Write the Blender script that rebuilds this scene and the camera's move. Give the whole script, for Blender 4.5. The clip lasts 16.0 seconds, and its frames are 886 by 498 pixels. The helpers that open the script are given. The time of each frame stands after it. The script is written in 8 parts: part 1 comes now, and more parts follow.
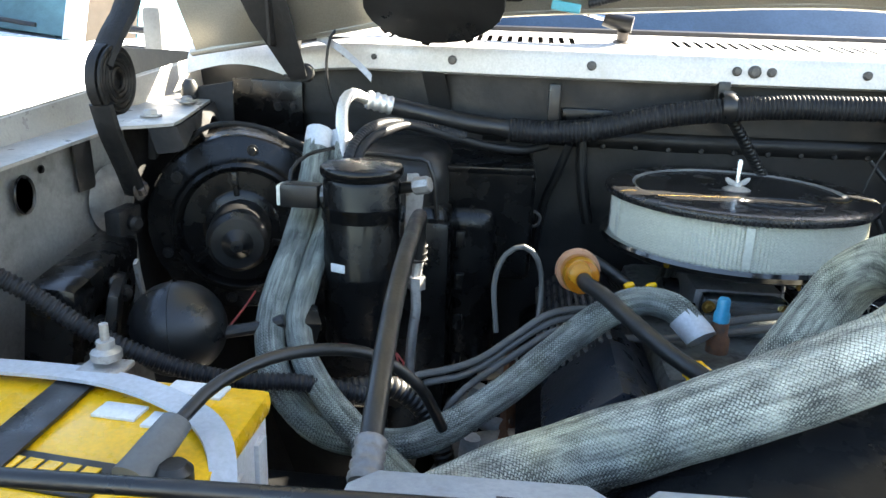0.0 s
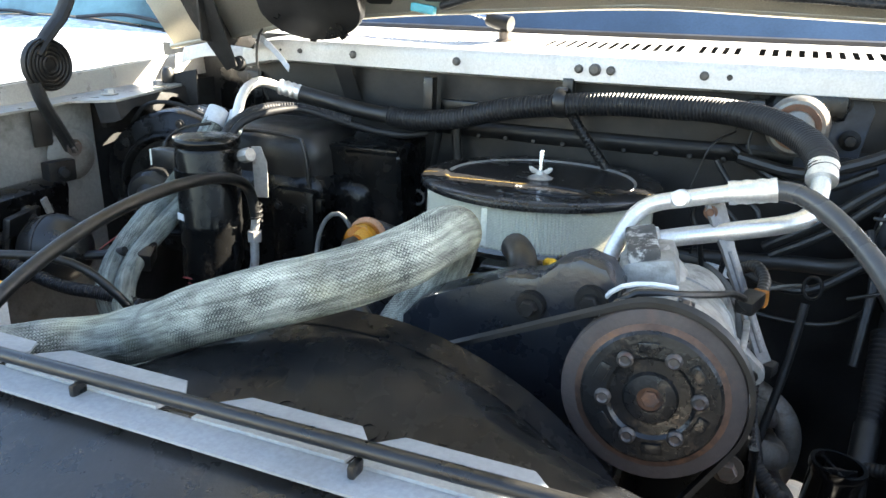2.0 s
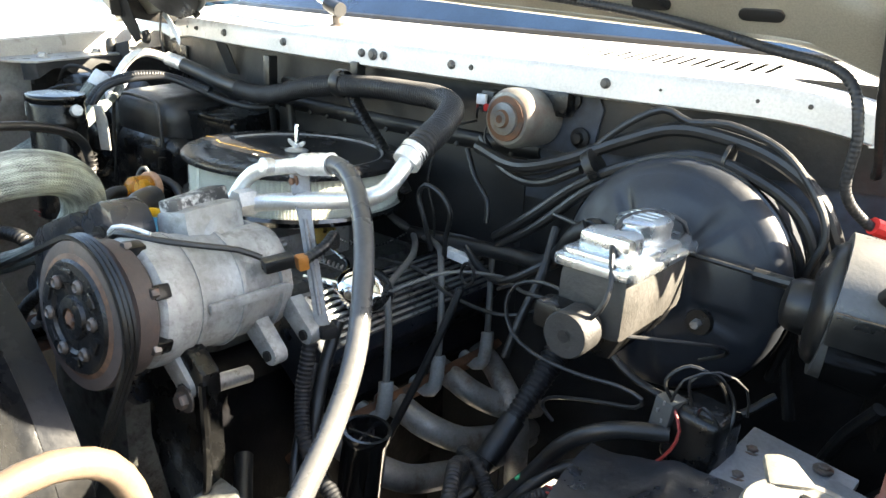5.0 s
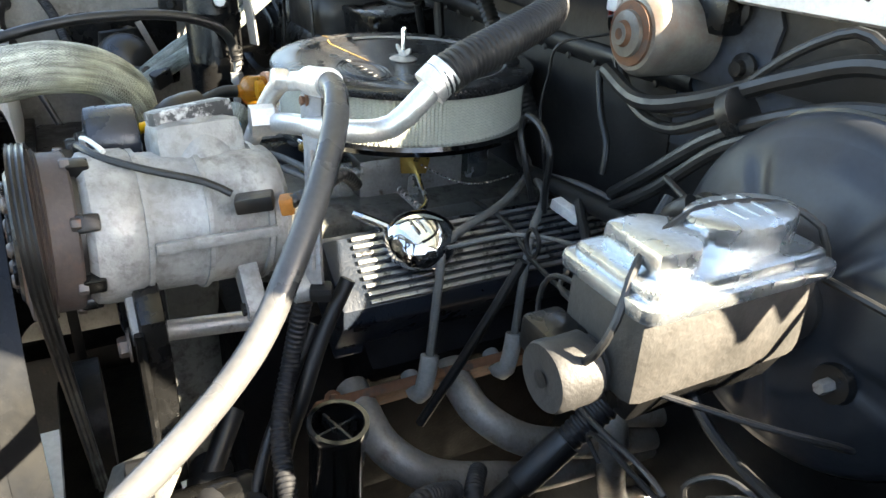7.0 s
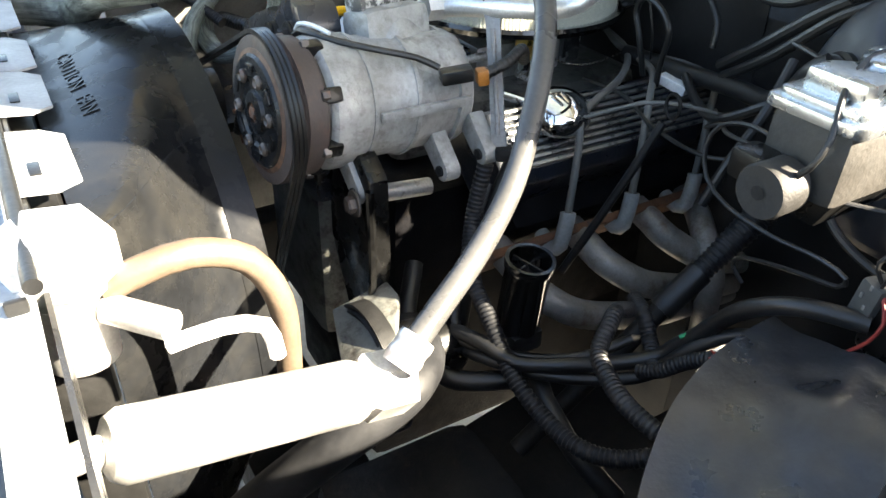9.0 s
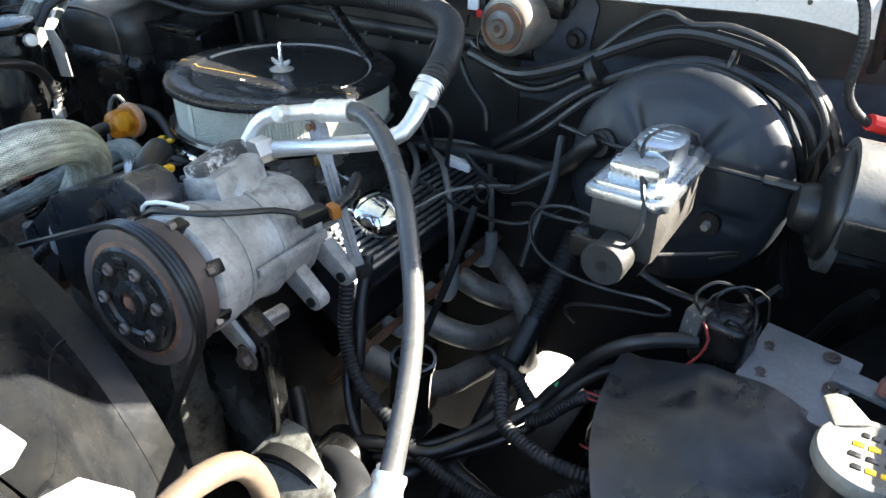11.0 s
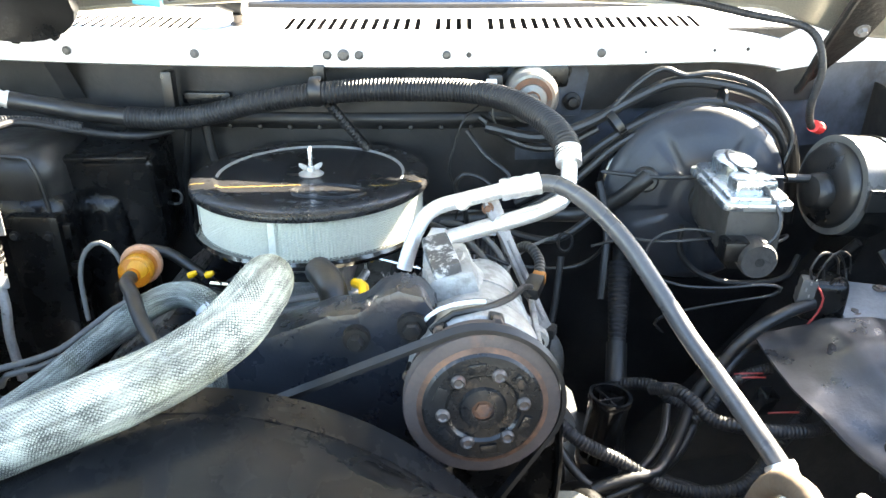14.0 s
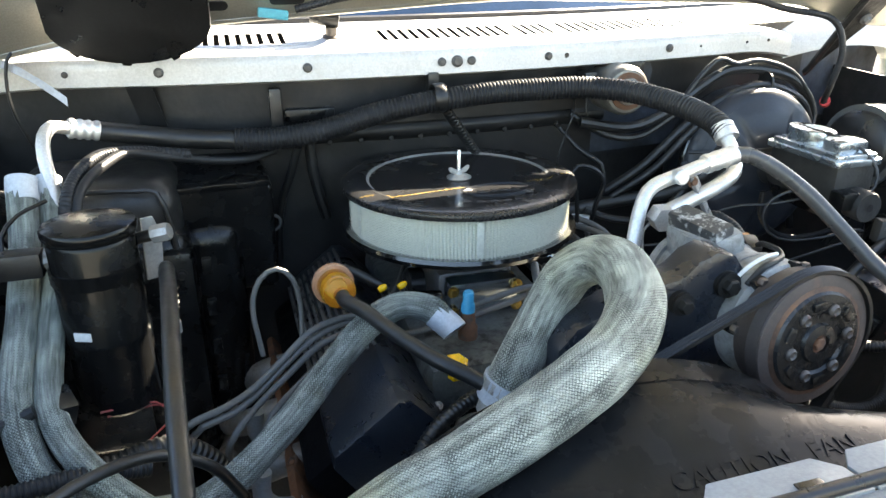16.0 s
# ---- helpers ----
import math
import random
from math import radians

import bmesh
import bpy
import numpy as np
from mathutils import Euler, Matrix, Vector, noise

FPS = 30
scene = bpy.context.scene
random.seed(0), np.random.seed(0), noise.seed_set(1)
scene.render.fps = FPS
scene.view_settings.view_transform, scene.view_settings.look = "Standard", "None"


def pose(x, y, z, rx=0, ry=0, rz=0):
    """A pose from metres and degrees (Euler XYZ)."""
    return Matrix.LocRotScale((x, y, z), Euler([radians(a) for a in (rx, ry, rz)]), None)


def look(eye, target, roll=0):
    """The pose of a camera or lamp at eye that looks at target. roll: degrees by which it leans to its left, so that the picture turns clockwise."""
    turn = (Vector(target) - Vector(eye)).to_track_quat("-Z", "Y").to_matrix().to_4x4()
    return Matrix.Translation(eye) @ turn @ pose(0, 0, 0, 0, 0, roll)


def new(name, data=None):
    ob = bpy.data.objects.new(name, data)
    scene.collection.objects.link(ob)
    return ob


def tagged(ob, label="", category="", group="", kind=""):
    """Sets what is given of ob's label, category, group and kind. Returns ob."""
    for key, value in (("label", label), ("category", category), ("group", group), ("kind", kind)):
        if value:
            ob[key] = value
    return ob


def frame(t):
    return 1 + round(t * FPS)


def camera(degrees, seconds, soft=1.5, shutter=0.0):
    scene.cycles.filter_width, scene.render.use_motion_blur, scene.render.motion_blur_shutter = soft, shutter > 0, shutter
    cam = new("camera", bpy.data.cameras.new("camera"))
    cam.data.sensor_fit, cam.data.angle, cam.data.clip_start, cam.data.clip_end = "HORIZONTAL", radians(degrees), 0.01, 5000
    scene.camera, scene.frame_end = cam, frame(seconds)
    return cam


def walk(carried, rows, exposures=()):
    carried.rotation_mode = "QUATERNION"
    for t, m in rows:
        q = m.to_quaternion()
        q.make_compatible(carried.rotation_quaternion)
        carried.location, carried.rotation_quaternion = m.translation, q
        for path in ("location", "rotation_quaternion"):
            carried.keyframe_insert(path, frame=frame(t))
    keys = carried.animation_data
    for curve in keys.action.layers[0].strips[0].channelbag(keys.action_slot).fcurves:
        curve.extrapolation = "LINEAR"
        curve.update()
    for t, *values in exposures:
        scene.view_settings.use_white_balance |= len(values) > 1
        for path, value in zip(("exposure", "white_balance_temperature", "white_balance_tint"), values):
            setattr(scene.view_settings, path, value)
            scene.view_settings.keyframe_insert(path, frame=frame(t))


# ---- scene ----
cam = camera(62.2, 16.0)
PATH = [
    (0, (-0.276, -0.973, 1.253), (-0.475, 0.931, 0.676), 1.9),
    (0.5, (-0.133, -1.02, 1.259), (-0.57, 0.837, 0.659), 1.9),
    (1, (0.01, -1.032, 1.286), (-0.551, 0.79, 0.683), 1.7),
    (1.2, (0.063, -1.02, 1.295), (-0.51, 0.789, 0.665), 1.6),
    (1.5, (0.165, -0.987, 1.287), (-0.485, 0.804, 0.68), 1.6),
    (2, (0.287, -0.979, 1.275), (-0.482, 0.766, 0.671), 1.9),
    (2.5, (0.417, -1.0, 1.271), (-0.384, 0.729, 0.666), 2.0),
    (3, (0.556, -0.979, 1.314), (-0.255, 0.746, 0.706), 1.8),
    (3.5, (0.687, -0.863, 1.332), (-0.127, 0.858, 0.719), 1.7),
    (4, (0.801, -0.808, 1.329), (-0.081, 0.88, 0.717), 2.4),
    (4.2, (0.838, -0.806, 1.318), (-0.091, 0.856, 0.707), 2.6),
    (6.3, (0.872, -0.407, 1.286), (-0.691, 0.56, 0.496), 3.4),
    (6.5, (0.857, -0.374, 1.289), (-0.734, 0.516, 0.467), 2.8),
    (7, (0.86, -0.392, 1.28), (-0.707, 0.447, 0.363), 2.8),
    (7.5, (0.863, -0.45, 1.258), (-0.644, 0.362, 0.223), 2.7),
    (8, (0.876, -0.487, 1.245), (-0.622, 0.28, 0.165), 2.2),
    (8.2, (0.875, -0.526, 1.25), (-0.602, 0.263, 0.156), 2.1),
    (10.3, (0.831, -0.733, 1.361), (-0.384, 0.448, 0.298), 1.4),
    (10.5, (0.818, -0.751, 1.375), (-0.318, 0.514, 0.322), 1.0),
    (11, (0.773, -0.763, 1.393), (-0.154, 0.681, 0.365), 0.6),
    (11.5, (0.687, -0.786, 1.419), (-0.021, 0.819, 0.458), 0.5),
    (12, (0.572, -0.88, 1.42), (0.057, 0.807, 0.478), 0.4),
    (12.5, (0.491, -0.965, 1.418), (0.121, 0.767, 0.487), 0.3),
    (13, (0.425, -0.974, 1.417), (0.17, 0.777, 0.486), 0.4),
    (13.5, (0.321, -0.973, 1.405), (0.16, 0.809, 0.512), 0.3),
    (14, (0.209, -0.982, 1.396), (0.168, 0.838, 0.567), 0.1),
    (14.5, (0.068, -1.044, 1.399), (0.256, 0.77, 0.579), -0.1),
    (15, (-0.061, -1.049, 1.415), (0.29, 0.744, 0.602), 0.1),
    (15.5, (-0.208, -0.98, 1.386), (0.243, 0.804, 0.604), 0.0),
    (16, (-0.307, -0.958, 1.367), (0.221, 0.815, 0.605), -0.3),
]
walk(cam, [(t, look(eye, target, roll)) for t, eye, target, roll in PATH], exposures=((0, 3.80, 6900, 10), (2, 3.76, 7000, 10), (4, 3.93, 7250, 10), (6.5, 3.88, 7400, 10), (7, 4.00, 7400, 10), (8, 4.14, 7400, 10), (10.3, 3.22, 7000, 10), (11, 3.57, 6500, 10), (11.5, 4.25, 6400, 10), (12, 4.58, 6400, 10), (12.5, 4.72, 6350, 10), (13.5, 4.82, 6750, 10), (14.5, 4.54, 7400, 10), (15.5, 3.88, 7400, 10), (16, 3.83, 7300, 10)))

# ---- world, sun ----
SUN_DIR = Vector((0.64, 0.50, 0.52)).normalized()
world = bpy.data.worlds.new("sky")
world.use_nodes = True
scene.world = world
sky = world.node_tree.nodes.new("ShaderNodeTexSky")
sky.sky_type, sky.sun_disc = "NISHITA", False
sky.sun_elevation = math.asin(SUN_DIR.z)
sky.sun_rotation = math.atan2(SUN_DIR.x, SUN_DIR.y)
world.node_tree.links.new(sky.outputs[0], world.node_tree.nodes["Background"].inputs[0])
world.node_tree.nodes["Background"].inputs[1].default_value = 0.065
sun_data = bpy.data.lights.new("sun", "SUN")
sun_data.energy, sun_data.angle, sun_data.color = 5.0, radians(0.5), (1.0, 0.93, 0.80)
sun = new("sun", sun_data)
sun.matrix_world = look(SUN_DIR * 20, (0, 0, 0))

# ---- materials ----
def nodes_of(name):
    m = bpy.data.materials.new(name)
    m.use_nodes = True
    t = m.node_tree
    return m, t, t.nodes["Principled BSDF"], t.links.new


def noise_node(t, link, scale, detail=4.0, rough=0.6, coord="Object"):
    c = t.nodes.new("ShaderNodeTexCoord")
    n = t.nodes.new("ShaderNodeTexNoise")
    n.inputs["Scale"].default_value, n.inputs["Detail"].default_value, n.inputs["Roughness"].default_value = scale, detail, rough
    link(c.outputs[coord], n.inputs["Vector"])
    return n.outputs["Fac"]


def ramp(t, link, fac, a, b, lo=0.35, hi=0.65):
    r = t.nodes.new("ShaderNodeValToRGB")
    r.color_ramp.elements[0].position, r.color_ramp.elements[1].position = lo, hi
    r.color_ramp.elements[0].color, r.color_ramp.elements[1].color = (*a, 1), (*b, 1)
    link(fac, r.inputs[0])
    return r.outputs[0]


def mix(t, link, fac, a, b, kind="MIX"):
    n = t.nodes.new("ShaderNodeMix")
    n.data_type, n.blend_type = "RGBA", kind
    if isinstance(fac, float):
        n.inputs[0].default_value = fac
    else:
        link(fac, n.inputs[0])
    for sock, v in ((n.inputs[6], a), (n.inputs[7], b)):
        if isinstance(v, tuple):
            sock.default_value = (*v, 1)
        else:
            link(v, sock)
    return n.outputs[2]


def grey(v):
    return (v, v, v)


def surf(name, color, rough=0.5, metal=0.0, var=0.25, big=9.0, fine=260.0, bump=0.15, dirt=None, dirt_at=(0.55, 0.75), dirt_scale=24.0, coat=0.0, spread=0.12, spec=0.5):
    """A worn surface: broad mottling, fine grain, optional patches of dirt or wear."""
    m, t, p, link = nodes_of(name)
    dark = tuple(c * (1 - var) for c in color)
    light = tuple(min(1, c * (1 + var)) for c in color)
    col = ramp(t, link, noise_node(t, link, big, 5), dark, light)
    f = noise_node(t, link, fine, 3)
    col = mix(t, link, 0.35, col, ramp(t, link, f, grey(0.55), grey(1.0)), "MULTIPLY")
    if dirt:
        mask = ramp(t, link, noise_node(t, link, dirt_scale, 8, 0.7), grey(0), grey(1), *dirt_at)
        col = mix(t, link, mask, col, dirt)
    link(col, p.inputs["Base Color"])
    p.inputs["Metallic"].default_value = metal
    p.inputs["Specular IOR Level"].default_value = spec
    rr = ramp(t, link, noise_node(t, link, big * 3, 4), grey(max(0.03, rough - spread)), grey(min(1, rough + spread)))
    link(rr, p.inputs["Roughness"])
    if coat:
        p.inputs["Coat Weight"].default_value, p.inputs["Coat Roughness"].default_value = coat, 0.08
    if bump:
        b = t.nodes.new("ShaderNodeBump")
        b.inputs["Strength"].default_value, b.inputs["Distance"].default_value = bump, 0.002
        link(f, b.inputs["Height"])
        link(b.outputs[0], p.inputs["Normal"])
    return m


def woven(name, color, dark, across=26.0, along=230.0, rough=0.65):
    """A braided glass-fibre sleeve: two families of crossing strands over the tube's own length and girth."""
    m, t, p, link = nodes_of(name)
    c = t.nodes.new("ShaderNodeTexCoord")
    s = t.nodes.new("ShaderNodeSeparateXYZ")
    link(c.outputs["UV"], s.inputs[0])

    def op(kind, a, b=None):
        n = t.nodes.new("ShaderNodeMath")
        n.operation = kind
        for i, v in enumerate((a, b)):
            if v is None:
                continue
            if isinstance(v, (int, float)):
                n.inputs[i].default_value = v
            else:
                link(v, n.inputs[i])
        return n.outputs[0]

    wob = op("MULTIPLY", noise_node(t, link, 38.0, 2), 2.6)
    u = op("MULTIPLY", s.outputs[0], across)
    v = op("MULTIPLY", s.outputs[1], along)
    a = op("ADD", op("ADD", u, v), wob)
    b = op("ADD", op("SUBTRACT", u, v), wob)

    def strand(x):
        c = op("SUBTRACT", op("MULTIPLY", op("FRACT", x), 2.0), 1.0)
        return op("SUBTRACT", 1.0, op("MULTIPLY", c, c))

    patch = noise_node(t, link, 30.0, 4, 0.65)
    over = op("LESS_THAN", op("FLOORED_MODULO", op("ADD", op("FLOOR", a), op("FLOOR", b)), 2.0), 0.5)
    h = op("ADD", op("MULTIPLY", over, strand(a)), op("MULTIPLY", op("SUBTRACT", 1.0, over), op("MULTIPLY", strand(b), 0.75)))
    slit = op("ADD", h, op("MULTIPLY", op("SUBTRACT", patch, 0.5), 2.1))
    col = ramp(t, link, slit, dark, color, 0.22, 0.66)
    stain = ramp(t, link, noise_node(t, link, 16.0, 6, 0.7), grey(0.60), grey(1.20), 0.34, 0.64)
    col = mix(t, link, 0.9, col, stain, "MULTIPLY")
    col = mix(t, link, ramp(t, link, noise_node(t, link, 7.0, 3), grey(0), grey(0.5), 0.48, 0.7), col, tuple(x * y for x, y in zip(color, (1.2, 1.1, 0.72))))
    lay = t.nodes.new("ShaderNodeMapping")
    lay.inputs["Scale"].default_value = (22.0, 16.0, 1.0)
    link(c.outputs["UV"], lay.inputs["Vector"])
    tow = t.nodes.new("ShaderNodeTexNoise")
    tow.inputs["Scale"].default_value, tow.inputs["Detail"].default_value, tow.inputs["Roughness"].default_value = 1.0, 4.0, 0.7
    link(lay.outputs[0], tow.inputs["Vector"])
    col = mix(t, link, 0.8, col, ramp(t, link, tow.outputs[0], grey(0.30), grey(1.40), 0.36, 0.64), "MULTIPLY")
    link(col, p.inputs["Base Color"])
    p.inputs["Roughness"].default_value = rough
    bn = t.nodes.new("ShaderNodeBump")
    bn.inputs["Strength"].default_value, bn.inputs["Distance"].default_value = 0.8, 0.0016
    link(op("ADD", h, op("MULTIPLY", patch, 1.4)), bn.inputs["Height"])
    link(bn.outputs[0], p.inputs["Normal"])
    return m


def clear(name, color, rough=0.05, ior=1.45):
    m, t, p, link = nodes_of(name)
    col = ramp(t, link, noise_node(t, link, 30.0), tuple(c * 0.85 for c in color), color)
    link(col, p.inputs["Base Color"])
    p.inputs["Roughness"].default_value, p.inputs["IOR"].default_value, p.inputs["Transmission Weight"].default_value = rough, ior, 0.75
    return m


DUST = (0.13, 0.115, 0.095)
BLACK_PAINT = surf("black_gloss_paint", grey(0.005), 0.13, var=0.3, fine=90, bump=0.03, spread=0.08, dirt=(0.012, 0.012, 0.011), dirt_at=(0.6, 0.9), coat=0.5)
BLACK_SATIN = surf("black_satin_plastic", grey(0.009), 0.36, var=0.35, bump=0.12, dirt=(0.022, 0.021, 0.02), dirt_at=(0.52, 0.9))
BLACK_RUBBER = surf("black_rubber", grey(0.009), 0.42, var=0.4, bump=0.15, dirt=(0.022, 0.021, 0.02), dirt_at=(0.5, 0.9))
BLACK_CASE = surf("black_moulded_case", grey(0.0045), 0.27, var=0.4, fine=170, bump=0.12, dirt=(0.012, 0.011, 0.010), dirt_at=(0.55, 0.9), spec=0.35)
SHROUD = surf("black_shroud_plastic", (0.0085, 0.0092, 0.0105), 0.24, var=0.4, fine=140, bump=0.10, dirt=(0.020, 0.0195, 0.018), dirt_at=(0.46, 0.8), dirt_scale=12, spec=0.16)
FLAP = surf("satin_grey_black_flap", (0.017, 0.019, 0.023), 0.38, var=0.35, big=9, fine=160, bump=0.22, dirt=(0.036, 0.038, 0.042), dirt_at=(0.5, 0.8), dirt_scale=17, spread=0.14, spec=0.55)
BOOSTER = surf("dusty_satin_booster_paint", (0.020, 0.023, 0.029), 0.42, var=0.2, fine=200, bump=0.06, dirt=(0.027, 0.030, 0.035), dirt_at=(0.5, 0.85), dirt_scale=9, spec=0.4)
CONDUIT = surf("dull_black_conduit", (0.012, 0.0125, 0.014), 0.50, var=0.3, bump=0.10, dirt=(0.028, 0.028, 0.029), dirt_at=(0.5, 0.9), spec=0.35)
PIPE = surf("grey_brake_pipe", (0.020, 0.020, 0.021), 0.45, metal=0.2, var=0.3, dirt=(0.04, 0.033, 0.027), dirt_at=(0.55, 0.75), dirt_scale=60)
CASE_DUST = surf("dusty_moulded_case", (0.016, 0.0155, 0.015), 0.42, var=0.4, fine=170, bump=0.2, dirt=(0.055, 0.05, 0.044), dirt_at=(0.52, 0.8), dirt_scale=16)
FIREWALL = surf("dusty_black_sheet", (0.0112, 0.0112, 0.0116), 0.42, var=0.45, big=7, fine=120, bump=0.25, dirt=(0.034, 0.032, 0.030), dirt_at=(0.48, 0.85), dirt_scale=13, spec=0.32)
FIREWALL_BLUE = surf("faded_blue_sheet", (0.050, 0.060, 0.078), 0.46, var=0.35, fine=120, bump=0.2, dirt=(0.018, 0.019, 0.021), dirt_at=(0.46, 0.66), dirt_scale=11, spec=0.3)
COWL_PAINT = surf("worn_white_paint", (0.60, 0.595, 0.575), 0.36, var=0.06, big=10, fine=300, bump=0.05, dirt=(0.43, 0.40, 0.34), dirt_at=(0.60, 0.80), dirt_scale=15, coat=0.25)
HOOD_PAINT = surf("bronze_metallic_paint", (0.50, 0.47, 0.385), 0.29, metal=0.72, var=0.03, fine=500, bump=0.02, spread=0.015)
FENDER_PAINT = surf("grey_beige_paint", (0.40, 0.385, 0.35), 0.38, metal=0.25, var=0.12, fine=300, bump=0.08, dirt=(0.17, 0.15, 0.12), dirt_at=(0.58, 0.8), dirt_scale=30)
SUPPORT_PAINT = surf("dark_support_paint", grey(0.022), 0.3, var=0.35, bump=0.1, dirt=(0.07, 0.065, 0.058), dirt_at=(0.56, 0.85))
TAB_PAINT = surf("pale_grey_tab_plastic", (0.30, 0.325, 0.345), 0.45, var=0.15, dirt=(0.2, 0.19, 0.17), dirt_at=(0.6, 0.8))
ALU = surf("brushed_aluminium", (0.80, 0.79, 0.77), 0.42, metal=0.8, var=0.12, fine=400, bump=0.08, dirt=(0.45, 0.43, 0.4), dirt_at=(0.58, 0.8))
CAST = surf("oxidised_cast_aluminium", (0.37, 0.37, 0.355), 0.55, metal=0.3, var=0.22, big=14, fine=110, bump=0.7, dirt=(0.20, 0.195, 0.18), dirt_at=(0.48, 0.68), dirt_scale=70)
CAST_OILY = surf("oily_cast_intake", (0.16, 0.165, 0.15), 0.5, metal=0.3, var=0.35, fine=150, bump=0.4, dirt=(0.035, 0.03, 0.026), dirt_at=(0.48, 0.65), dirt_scale=36)
PLATE = surf("dull_grey_relay_plate", (0.17, 0.18, 0.195), 0.46, metal=0.3, var=0.25, bump=0.2, dirt=(0.17, 0.085, 0.045), dirt_at=(0.63, 0.76), dirt_scale=20)
STEEL = surf("dull_zinc_steel", (0.42, 0.41, 0.39), 0.45, metal=0.6, var=0.25, bump=0.15, dirt=(0.12, 0.09, 0.065), dirt_at=(0.58, 0.72), dirt_scale=60)
ZINC = surf("bright_zinc_plate", (0.74, 0.78, 0.80), 0.18, metal=0.95, var=0.15, bump=0.06, dirt=(0.42, 0.38, 0.28), dirt_at=(0.64, 0.8))
CHROME = surf("chrome", (0.85, 0.85, 0.85), 0.06, metal=1.0, var=0.05, bump=0.02, spread=0.03)
IRON = surf("black_cast_iron", grey(0.011), 0.55, metal=0.2, var=0.4, fine=140, bump=0.5, dirt=(0.035, 0.026, 0.019), dirt_at=(0.55, 0.75), dirt_scale=40, spec=0.35)
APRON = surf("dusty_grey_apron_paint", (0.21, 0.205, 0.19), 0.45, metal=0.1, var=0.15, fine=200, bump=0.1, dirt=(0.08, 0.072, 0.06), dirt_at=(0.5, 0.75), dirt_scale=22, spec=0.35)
LID_ZINC = surf("dull_bright_zinc_lid", (0.53, 0.565, 0.585), 0.27, metal=0.9, var=0.1, bump=0.10, dirt=(0.44, 0.41, 0.34), dirt_at=(0.60, 0.82), dirt_scale=40)
BLOCK = surf("dark_oily_engine_paint", (0.006, 0.006, 0.007), 0.6, var=0.5, bump=0.35, dirt=(0.014, 0.011, 0.009), dirt_at=(0.52, 0.75), dirt_scale=28, spec=0.06)
RUST = surf("rusty_steel", (0.15, 0.068, 0.034), 0.75, metal=0.1, var=0.4, fine=150, bump=0.5, dirt=(0.06, 0.045, 0.038), dirt_at=(0.5, 0.65), dirt_scale=45)
PULLEY_RIM = surf("rust_stained_rubber_rim", (0.056, 0.044, 0.040), 0.6, metal=0.1, var=0.25, bump=0.2, dirt=(0.10, 0.058, 0.042), dirt_at=(0.55, 0.75), dirt_scale=35)
RUST_DARK = surf("dark_rust_film", (0.085, 0.046, 0.030), 0.6, metal=0.2, var=0.5, big=30, bump=0.3, dirt=(0.20, 0.095, 0.045), dirt_at=(0.52, 0.66), dirt_scale=22)
PULLEY_FACE = surf("worn_black_clutch_plate", grey(0.03), 0.25, metal=0.6, var=0.4, bump=0.3, dirt=(0.11, 0.085, 0.065), dirt_at=(0.58, 0.7), dirt_scale=50)
HEADER = surf("header_tube_steel", (0.27, 0.255, 0.235), 0.5, metal=0.4, var=0.25, bump=0.2, dirt=(0.12, 0.075, 0.045), dirt_at=(0.52, 0.72), dirt_scale=30)
SLEEVE = woven("grey_braided_sleeve", (0.43, 0.45, 0.385), (0.040, 0.050, 0.046), 50, 330)
SLEEVE_THIN = woven("thin_braided_sleeve", (0.29, 0.325, 0.30), (0.045, 0.058, 0.055), 30, 290)
WIRE_GREY = surf("grey_silicone_lead", (0.12, 0.118, 0.11), 0.5, var=0.2, dirt=(0.06, 0.055, 0.05), dirt_at=(0.55, 0.8))
BOOT = surf("grey_rubber_boot", (0.26, 0.265, 0.26), 0.55, var=0.15, dirt=(0.1, 0.095, 0.09), dirt_at=(0.58, 0.8))
YELLOW = surf("yellow_plastic", (0.92, 0.52, 0.009), 0.30, var=0.05, bump=0.06, dirt=(0.62, 0.38, 0.03), dirt_at=(0.66, 0.85))
WHITE_CASE = surf("white_plastic", (0.72, 0.73, 0.72), 0.4, var=0.06, bump=0.06, dirt=(0.4, 0.4, 0.38), dirt_at=(0.62, 0.85))
STRAP = surf("pale_translucent_strap", (0.46, 0.50, 0.54), 0.4, var=0.12, bump=0.08)
GREY_RUBBER = surf("grey_terminal_cover", (0.14, 0.14, 0.135), 0.6, var=0.2, dirt=(0.28, 0.28, 0.25), dirt_at=(0.6, 0.8))
AMBER = clear("amber_plastic", (0.98, 0.42, 0.03), 0.07, 1.35)
AMBER_CAP = surf("pink_brown_filter_flange", (0.46, 0.25, 0.15), 0.35, var=0.15)
BLUE_CAP = surf("bright_blue_plastic", (0.02, 0.25, 0.42), 0.4, var=0.12)
TEAL = surf("teal_plastic", (0.05, 0.34, 0.42), 0.4, var=0.15)
RED = surf("red_plastic", (0.6, 0.03, 0.025), 0.4, var=0.15)
RED_WIRE = surf("red_insulation", (0.26, 0.028, 0.022), 0.45, var=0.2)
GREEN_WIRE = surf("green_insulation", (0.02, 0.25, 0.1), 0.45, var=0.2)
BRASS = surf("dull_brass", (0.55, 0.36, 0.10), 0.35, metal=0.9, var=0.2)
TAN_HOSE = surf("tan_perished_hose", (0.085, 0.060, 0.040), 0.6, var=0.2, dirt=(0.13, 0.095, 0.06), dirt_at=(0.55, 0.8))
